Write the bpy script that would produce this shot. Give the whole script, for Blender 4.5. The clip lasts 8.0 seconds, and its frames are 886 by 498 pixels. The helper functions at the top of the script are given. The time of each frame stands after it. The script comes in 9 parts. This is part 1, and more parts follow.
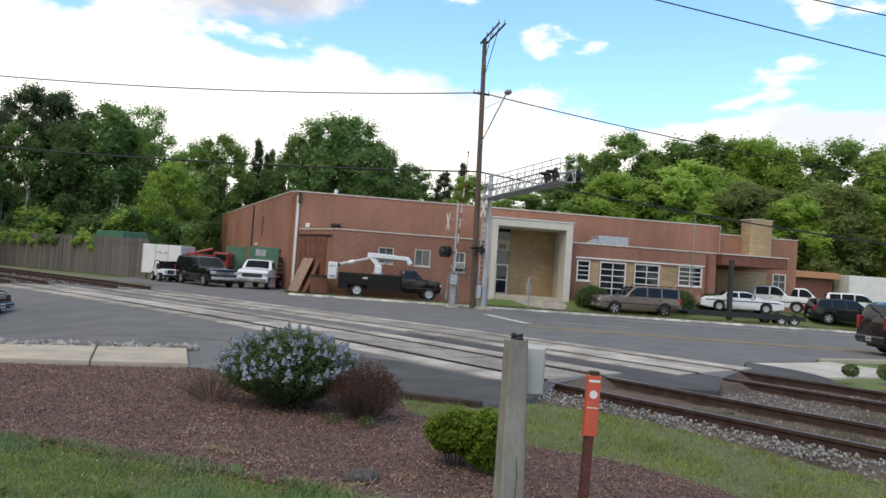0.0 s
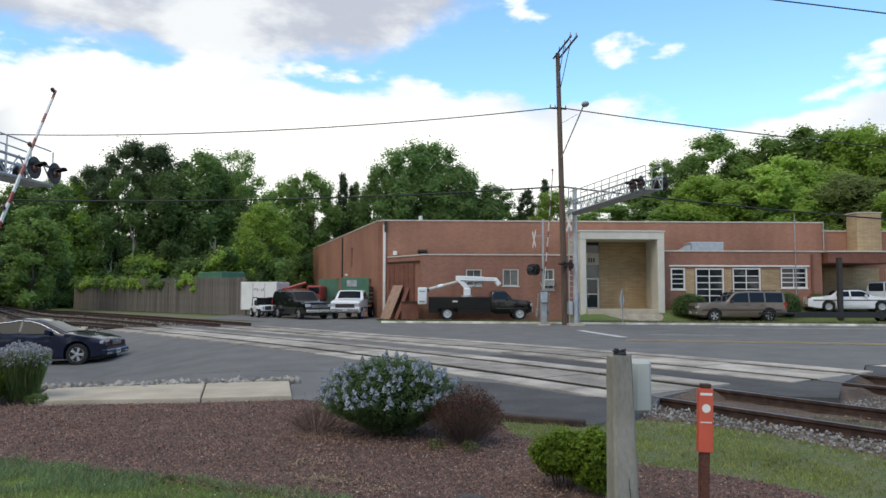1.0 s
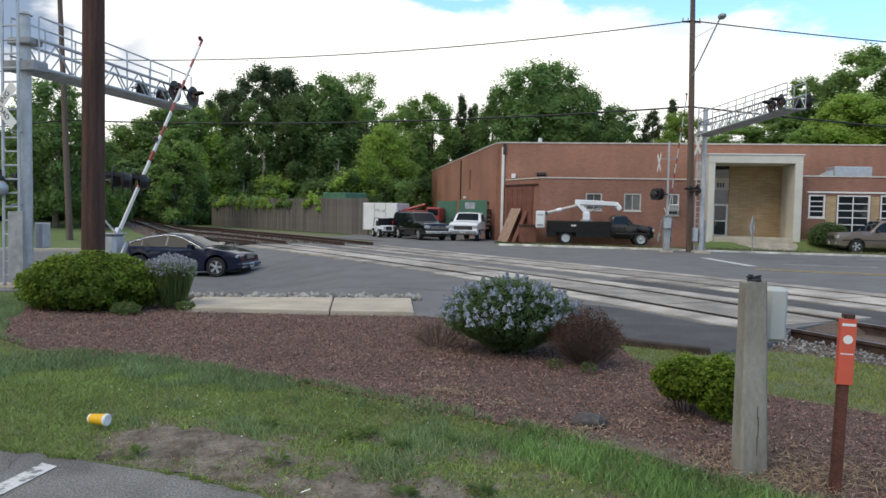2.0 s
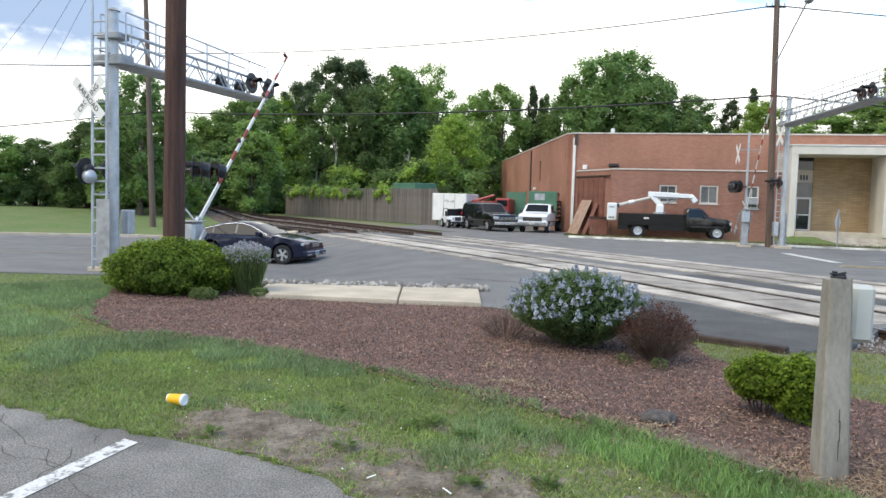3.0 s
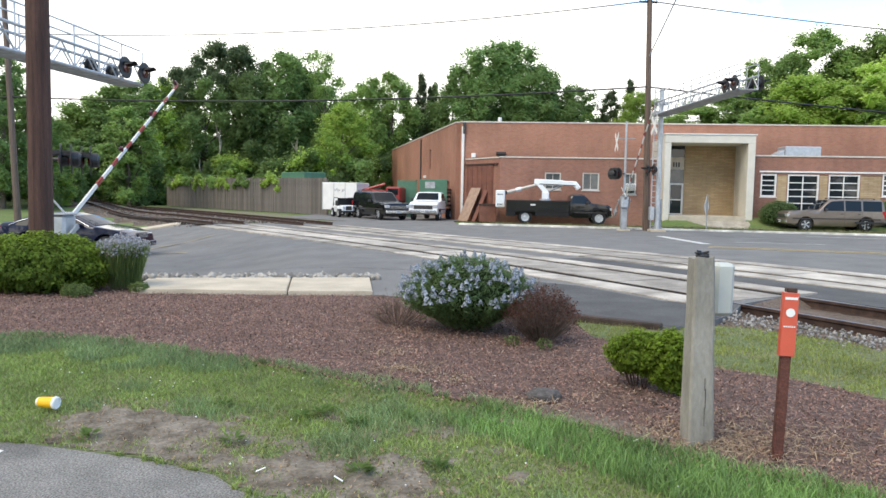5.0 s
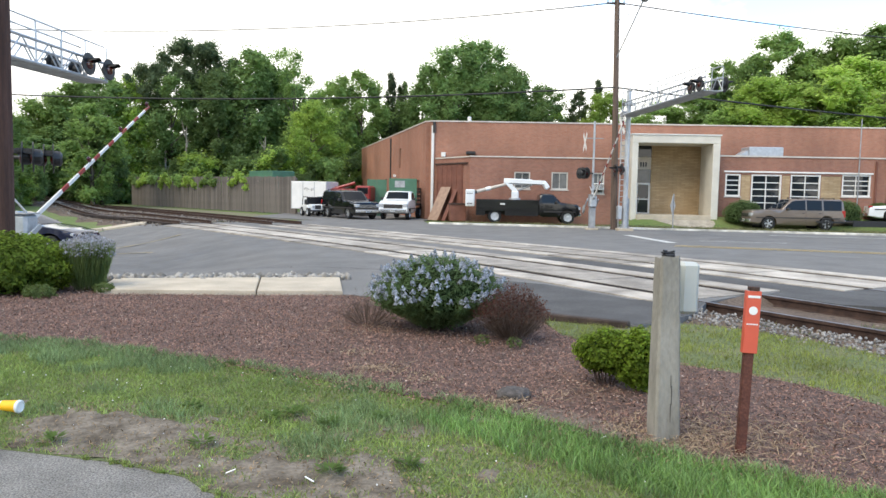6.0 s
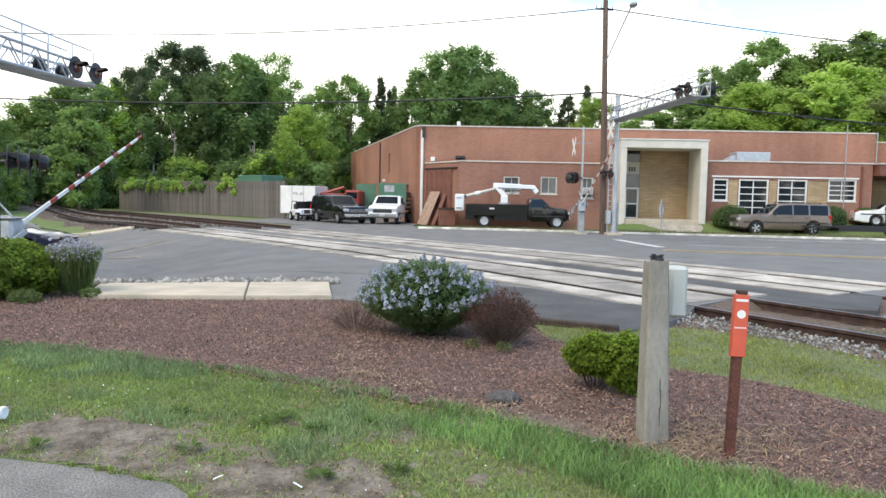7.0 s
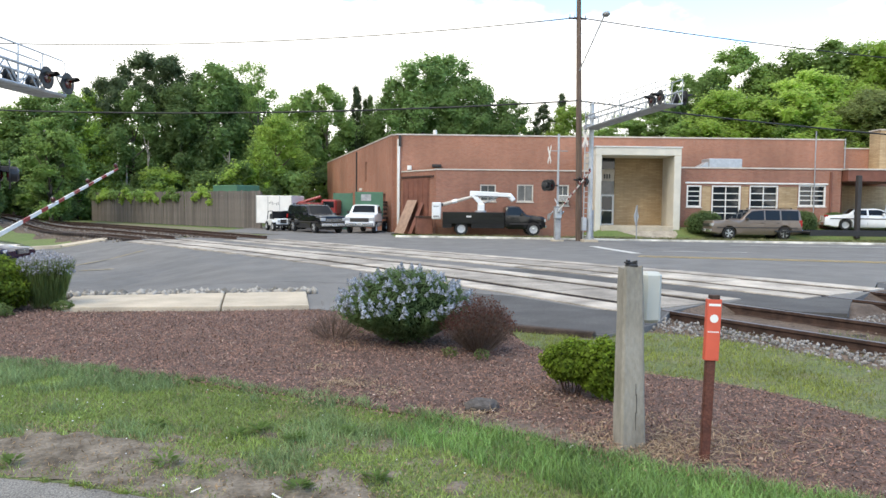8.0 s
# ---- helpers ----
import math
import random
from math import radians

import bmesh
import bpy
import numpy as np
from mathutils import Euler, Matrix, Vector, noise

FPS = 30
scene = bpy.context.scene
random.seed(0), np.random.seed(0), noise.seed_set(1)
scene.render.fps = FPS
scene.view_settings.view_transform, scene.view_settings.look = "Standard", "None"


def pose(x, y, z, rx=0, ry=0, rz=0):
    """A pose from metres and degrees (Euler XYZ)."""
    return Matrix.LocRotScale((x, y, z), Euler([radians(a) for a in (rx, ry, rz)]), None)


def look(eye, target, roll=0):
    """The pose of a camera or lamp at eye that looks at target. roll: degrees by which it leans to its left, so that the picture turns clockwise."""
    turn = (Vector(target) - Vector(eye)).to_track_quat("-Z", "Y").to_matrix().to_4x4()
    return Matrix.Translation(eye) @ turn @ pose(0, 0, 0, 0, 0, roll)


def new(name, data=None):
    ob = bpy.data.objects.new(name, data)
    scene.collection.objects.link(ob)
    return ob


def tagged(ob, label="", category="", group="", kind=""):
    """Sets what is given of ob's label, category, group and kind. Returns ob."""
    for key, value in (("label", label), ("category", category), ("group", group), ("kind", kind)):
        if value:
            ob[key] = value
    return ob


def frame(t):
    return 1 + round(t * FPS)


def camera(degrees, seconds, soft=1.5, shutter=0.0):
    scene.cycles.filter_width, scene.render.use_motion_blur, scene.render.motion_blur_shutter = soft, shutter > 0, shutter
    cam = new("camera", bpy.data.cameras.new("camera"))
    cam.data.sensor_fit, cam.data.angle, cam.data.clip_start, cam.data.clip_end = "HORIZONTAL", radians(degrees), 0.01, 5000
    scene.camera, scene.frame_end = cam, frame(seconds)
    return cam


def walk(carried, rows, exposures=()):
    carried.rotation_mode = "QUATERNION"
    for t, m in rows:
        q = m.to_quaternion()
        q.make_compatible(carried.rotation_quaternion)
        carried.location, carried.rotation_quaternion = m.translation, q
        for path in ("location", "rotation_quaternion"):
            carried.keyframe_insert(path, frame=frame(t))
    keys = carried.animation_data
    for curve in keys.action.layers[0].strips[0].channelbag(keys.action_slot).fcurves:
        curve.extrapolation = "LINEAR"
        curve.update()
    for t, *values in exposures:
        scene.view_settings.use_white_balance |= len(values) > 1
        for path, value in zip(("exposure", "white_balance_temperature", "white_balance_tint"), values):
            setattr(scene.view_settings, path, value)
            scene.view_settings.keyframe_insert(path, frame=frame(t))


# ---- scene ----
cam = camera(63.1, 8.0)
PATH = [
    (0, (0.043, 0.105, 1.603), (0.356, 2.079, 1.671), 3.9),
    (0.5, (0.058, 0.139, 1.605), (0.328, 2.118, 1.7), -0.3),
    (1, (0.005, 0.127, 1.607), (0.079, 2.122, 1.725), 0.1),
    (1.5, (0.001, 0.113, 1.6), (-0.013, 2.112, 1.552), 1.4),
    (2, (-0.047, 0.113, 1.582), (-0.293, 2.095, 1.484), 1.1),
    (2.2, (-0.042, 0.116, 1.58), (-0.361, 2.086, 1.461), 1.6),
    (3.3, (-0.043, 0.13, 1.58), (-0.512, 2.071, 1.457), 1.1),
    (3.5, (-0.04, 0.135, 1.575), (-0.533, 2.070, 1.463), 0.9),
    (4, (-0.027, 0.152, 1.570), (-0.439, 2.105, 1.446), 0.6),
    (4.5, (-0.014, 0.14, 1.567), (-0.291, 2.116, 1.431), 0.5),
    (5, (-0.008, 0.11, 1.570), (-0.145, 2.100, 1.418), 1.0),
    (5.2, (-0.008, 0.105, 1.572), (-0.122, 2.095, 1.417), 1.1),
    (6.3, (-0.013, 0.085, 1.579), (-0.046, 2.079, 1.428), 1.2),
    (6.5, (-0.014, 0.088, 1.576), (-0.037, 2.082, 1.429), 1.3),
    (7, (-0.009, 0.096, 1.574), (-0.034, 2.091, 1.434), 1.1),
    (7.5, (0.001, 0.082, 1.574), (0.005, 2.078, 1.444), 1.0),
    (8, (-0.005, 0.071, 1.577), (0.032, 2.067, 1.461), 0.6),
]

# the camera's exposure drifts as it turns away from the bright sky
EXPOSURES = [(0.0, 0.03, 6650, 9), (0.5, -0.01, 6450, 7), (1.5, -0.11, 6450, 7), (2.0, 0.04, 6500, 8), (2.2, 0.18, 6550, 8), (3.3, 0.77, 6550, 8), (4.0, 0.79, 6600, 8), (8.0, 0.82, 6650, 8)]
walk(cam, [(t, look(e, g, r)) for t, e, g, r in PATH], EXPOSURES)

# ---- light ----
SUN_EL, SUN_AZ = 50.0, 216.0       # the sun stands behind the camera, veiled by thin cloud
world = bpy.data.worlds.new("sky")
scene.world = world
world.use_nodes = True


def build_sky():
    """Blue sky with a bright bank of cloud low down, grey-bottomed clouds above it, and small clouds in the blue."""
    nt = world.node_tree
    nt.nodes.clear()
    N, L = nt.nodes.new, nt.links.new

    def plug(sock, v):
        if isinstance(v, (int, float)):
            sock.default_value = v
        else:
            L(v, sock)

    def calc(op, a, b=0.0):
        n = N("ShaderNodeMath"); n.operation = op
        plug(n.inputs[0], a); plug(n.inputs[1], b)
        return n.outputs[0]

    def ease(v, lo, hi, a=0.0, b=1.0, kind="SMOOTHSTEP"):
        n = N("ShaderNodeMapRange"); n.interpolation_type = kind
        plug(n.inputs["Value"], v)
        n.inputs["From Min"].default_value, n.inputs["From Max"].default_value = lo, hi
        n.inputs["To Min"].default_value, n.inputs["To Max"].default_value = a, b
        return n.outputs[0]

    def blend(f, a, b):
        n = N("ShaderNodeMix"); n.data_type = "RGBA"
        L(f, n.inputs["Factor"])
        for sock, v in ((n.inputs["A"], a), (n.inputs["B"], b)):
            if isinstance(v, tuple):
                sock.default_value = (*v, 1)
            else:
                L(v, sock)
        return n.outputs["Result"]

    out, bg = N("ShaderNodeOutputWorld"), N("ShaderNodeBackground")
    sky = N("ShaderNodeTexSky")
    sky.sky_type, sky.sun_disc = "NISHITA", False
    sky.sun_elevation, sky.sun_rotation = radians(SUN_EL), radians(SUN_AZ)
    sky.air_density, sky.dust_density, sky.ozone_density = 1.0, 0.6, 1.0
    gain = N("ShaderNodeVectorMath"); gain.operation = "MULTIPLY"; gain.inputs[1].default_value = SKY_GAIN
    L(sky.outputs["Color"], gain.inputs[0])
    co = N("ShaderNodeTexCoord")
    sep = N("ShaderNodeSeparateXYZ")
    L(co.outputs["Generated"], sep.inputs[0])
    az = calc("ARCTAN2", sep.outputs[0], sep.outputs[1])
    el = calc("ARCSINE", sep.outputs[2])
    # clouds are wider than high
    com = N("ShaderNodeCombineXYZ")
    L(az, com.inputs[0]); L(calc("MULTIPLY", el, 2.1), com.inputs[1])
    com.inputs[2].default_value = CLOUD_SEED

    def noise_at(scale, detail, rough, shift):
        m = N("ShaderNodeMapping"); m.inputs["Location"].default_value = (shift, shift * 0.7, shift)
        L(com.outputs[0], m.inputs[0])
        n = N("ShaderNodeTexNoise")
        n.inputs["Scale"].default_value, n.inputs["Detail"].default_value, n.inputs["Roughness"].default_value = scale, detail, rough
        L(m.outputs[0], n.inputs["Vector"])
        return calc("SUBTRACT", n.outputs["Fac"], 0.5)

    billow, drift, puff = noise_at(6.0, 8, 0.55, 0.0), noise_at(2.6, 5, 0.5, 4.1), noise_at(7.5, 7, 0.52, 9.3)
    # the low white bank: its upper edge falls towards +x
    edge = ease(az, -0.2, 0.5, 0.288, 0.225, "LINEAR")
    low = ease(calc("ADD", calc("SUBTRACT", edge, el), calc("MULTIPLY", billow, 0.16)), -0.006, 0.014)
    # grey clouds above it on the -x side
    t = calc("ADD", calc("SUBTRACT", el, 0.300), calc("MULTIPLY", billow, 0.14))
    t = calc("SUBTRACT", t, calc("MULTIPLY", calc("MAXIMUM", calc("ADD", az, 0.07), 0.0), 0.5))
    high = ease(t, -0.004, 0.03)
    small = ease(puff, 0.085, 0.18)
    # shaded bellies
    white = blend(ease(drift, -0.02, 0.16), (8.6, 8.4, 8.1), (5.9, 6.2, 6.8))
    grey = blend(ease(billow, -0.10, 0.12), (4.0, 4.2, 4.9), (6.6, 6.7, 6.9))
    left = calc("MULTIPLY", ease(az, -0.46, -0.60), calc("MULTIPLY", ease(el, 0.12, 0.19), ease(billow, -0.12, 0.04)))
    col = blend(small, gain.outputs[0], (8.0, 8.0, 8.0))
    col = blend(high, col, grey)
    col = blend(low, col, white)
    col = blend(left, col, (2.0, 2.6, 3.7))
    L(col, bg.inputs["Color"])
    bg.inputs["Strength"].default_value = SKY_STRENGTH
    L(bg.outputs[0], out.inputs[0])


CLOUD_SEED, SKY_STRENGTH, SKY_GAIN = 3.3, 0.15, (1.45, 1.82, 2.02)
build_sky()
sun = new("sun", bpy.data.lights.new("sun", "SUN"))
sun.data.energy, sun.data.angle, sun.data.color = 1.85, radians(45), (1.0, 0.91, 0.76)
az, el = radians(SUN_AZ), radians(SUN_EL)
sun.matrix_world = look((0, 0, 0), (-math.sin(az) * math.cos(el), -math.cos(az) * math.cos(el), -math.sin(el)))


# ---- materials ----
def mat(name, color, rough=0.8, metal=0.0, var=0.0, scale=8.0, color2=None, bump=0.0, bump_scale=60.0, fine=0.0, island=0.0,
        obj_random=0.0, spec=0.5, trans=0.0, stretch=(1, 1, 1), coat=0.0, lo=0.35, hi=0.65, coords="Object", streak=0.0):
    """A surface: base colour mixed with a second one by noise, fine grain, random tone per piece, and relief."""
    m = bpy.data.materials.new(name)
    m.use_nodes = True
    nt = m.node_tree
    N, L = nt.nodes.new, nt.links.new
    b = nt.nodes["Principled BSDF"]
    b.inputs["Roughness"].default_value, b.inputs["Metallic"].default_value = rough, metal
    b.inputs["Specular IOR Level"].default_value = spec
    b.inputs["Coat Weight"].default_value = coat
    co = N("ShaderNodeTexCoord")
    mp = N("ShaderNodeMapping"); mp.inputs["Scale"].default_value = stretch
    L(co.outputs[coords], mp.inputs[0])
    c = (*color, 1)
    last = None
    if color2 is not None or var:
        c2 = (*color2, 1) if color2 is not None else (*[min(1, k * (1 + var)) for k in color], 1)
        c1 = c if color2 is not None else (*[k * (1 - var) for k in color], 1)
        n = N("ShaderNodeTexNoise"); n.inputs["Scale"].default_value = scale; n.inputs["Detail"].default_value = 6
        n.inputs["Roughness"].default_value = 0.6
        L(mp.outputs[0], n.inputs["Vector"])
        r = N("ShaderNodeValToRGB")
        r.color_ramp.elements[0].position, r.color_ramp.elements[1].position = lo, hi
        r.color_ramp.elements[0].color, r.color_ramp.elements[1].color = c1, c2
        L(n.outputs["Fac"], r.inputs[0])
        last = r.outputs["Color"]
    if fine:
        n = N("ShaderNodeTexNoise"); n.inputs["Scale"].default_value = bump_scale; n.inputs["Detail"].default_value = 3
        L(mp.outputs[0], n.inputs["Vector"])
        mr = N("ShaderNodeMapRange"); mr.inputs["From Min"].default_value, mr.inputs["From Max"].default_value = 0.3, 0.7
        mr.inputs["To Min"].default_value, mr.inputs["To Max"].default_value = 1 - fine, 1 + fine
        L(n.outputs["Fac"], mr.inputs["Value"])
        mul = N("ShaderNodeMix"); mul.data_type, mul.blend_type = "RGBA", "MULTIPLY"; mul.inputs["Factor"].default_value = 1
        mul.inputs["A"].default_value = c
        if last:
            L(last, mul.inputs["A"])
        L(mr.outputs[0], mul.inputs["B"])
        last = mul.outputs["Result"]
    for amount, node, sock in ((island, "ShaderNodeNewGeometry", "Random Per Island"), (obj_random, "ShaderNodeObjectInfo", "Random")):
        if amount:
            g = N(node)
            mr = N("ShaderNodeMapRange")
            mr.inputs["To Min"].default_value, mr.inputs["To Max"].default_value = 1 - amount, 1 + amount
            L(g.outputs[sock], mr.inputs["Value"])
            mul = N("ShaderNodeMix"); mul.data_type, mul.blend_type = "RGBA", "MULTIPLY"; mul.inputs["Factor"].default_value = 1
            mul.inputs["A"].default_value = c
            if last:
                L(last, mul.inputs["A"])
            L(mr.outputs[0], mul.inputs["B"])
            last = mul.outputs["Result"]
    if last:
        L(last, b.inputs["Base Color"])
    else:
        b.inputs["Base Color"].default_value = c
    if bump:
        n = N("ShaderNodeTexNoise"); n.inputs["Scale"].default_value = bump_scale; n.inputs["Detail"].default_value = 4
        L(mp.outputs[0], n.inputs["Vector"])
        bp = N("ShaderNodeBump"); bp.inputs["Strength"].default_value = bump; bp.inputs["Distance"].default_value = 0.02
        L(n.outputs["Fac"], bp.inputs["Height"])
        L(bp.outputs[0], b.inputs["Normal"])
    if trans:
        # thin leaf: light passes through
        t = N("ShaderNodeBsdfTranslucent")
        if last:
            L(last, t.inputs["Color"])
        else:
            t.inputs["Color"].default_value = c
        ms = N("ShaderNodeMixShader"); ms.inputs[0].default_value = trans
        L(b.outputs[0], ms.inputs[1]); L(t.outputs[0], ms.inputs[2])
        L(ms.outputs[0], nt.nodes["Material Output"].inputs["Surface"])
    return m


def brick_mat(name, c1, c2, mortar, w, h, msize, bias=0.0, rough=0.9, var_scale=0.25, stain=0.12):
    m = bpy.data.materials.new(name)
    m.use_nodes = True
    nt = m.node_tree
    N, L = nt.nodes.new, nt.links.new
    b = nt.nodes["Principled BSDF"]
    b.inputs["Roughness"].default_value = rough
    co = N("ShaderNodeTexCoord")
    sp = N("ShaderNodeSeparateXYZ"); L(co.outputs["Object"], sp.inputs[0])
    su = N("ShaderNodeMath"); su.operation = "ADD"
    L(sp.outputs[0], su.inputs[0]); L(sp.outputs[1], su.inputs[1])
    cb = N("ShaderNodeCombineXYZ"); L(su.outputs[0], cb.inputs[0]); L(sp.outputs[2], cb.inputs[1])
    t = N("ShaderNodeTexBrick")
    t.inputs["Color1"].default_value, t.inputs["Color2"].default_value = (*c1, 1), (*c2, 1)
    t.inputs["Mortar"].default_value = (*mortar, 1)
    t.inputs["Scale"].default_value = 1.0
    t.inputs["Brick Width"].default_value, t.inputs["Row Height"].default_value = w, h
    t.inputs["Mortar Size"].default_value = msize
    t.inputs["Bias"].default_value = bias
    L(cb.outputs[0], t.inputs["Vector"])
    n = N("ShaderNodeTexNoise"); n.inputs["Scale"].default_value = var_scale; n.inputs["Detail"].default_value = 7
    L(co.outputs["Object"], n.inputs["Vector"])
    mr = N("ShaderNodeMapRange"); mr.inputs["From Min"].default_value, mr.inputs["From Max"].default_value = 0.3, 0.7
    mr.inputs["To Min"].default_value, mr.inputs["To Max"].default_value = 1 - stain, 1 + stain
    L(n.outputs["Fac"], mr.inputs["Value"])
    # rain streaks run down the wall
    mp = N("ShaderNodeMapping"); mp.inputs["Scale"].default_value = (1.6, 1.6, 0.12)
    L(co.outputs["Object"], mp.inputs[0])
    n2 = N("ShaderNodeTexNoise"); n2.inputs["Scale"].default_value = 1.2; n2.inputs["Detail"].default_value = 5
    L(mp.outputs[0], n2.inputs["Vector"])
    mr2 = N("ShaderNodeMapRange"); mr2.inputs["From Min"].default_value, mr2.inputs["From Max"].default_value = 0.35, 0.65
    mr2.inputs["To Min"].default_value, mr2.inputs["To Max"].default_value = 1 - stain * 0.4, 1 + stain * 0.2
    L(n2.outputs["Fac"], mr2.inputs["Value"])
    last = t.outputs["Color"]
    for k in (mr, mr2):
        mul = N("ShaderNodeMix"); mul.data_type, mul.blend_type = "RGBA", "MULTIPLY"; mul.inputs["Factor"].default_value = 1
        L(last, mul.inputs["A"]); L(k.outputs[0], mul.inputs["B"])
        last = mul.outputs["Result"]
    L(last, b.inputs["Base Color"])
    bp = N("ShaderNodeBump"); bp.inputs["Strength"].default_value = 0.5; bp.inputs["Distance"].default_value = 0.01
    L(t.outputs["Fac"], bp.inputs["Height"]); bp.invert = True
    L(bp.outputs[0], b.inputs["Normal"])
    return m


def glass_mat(name, tint, rough=0.03):
    m = mat(name, tint, rough=rough, spec=0.5)
    return m


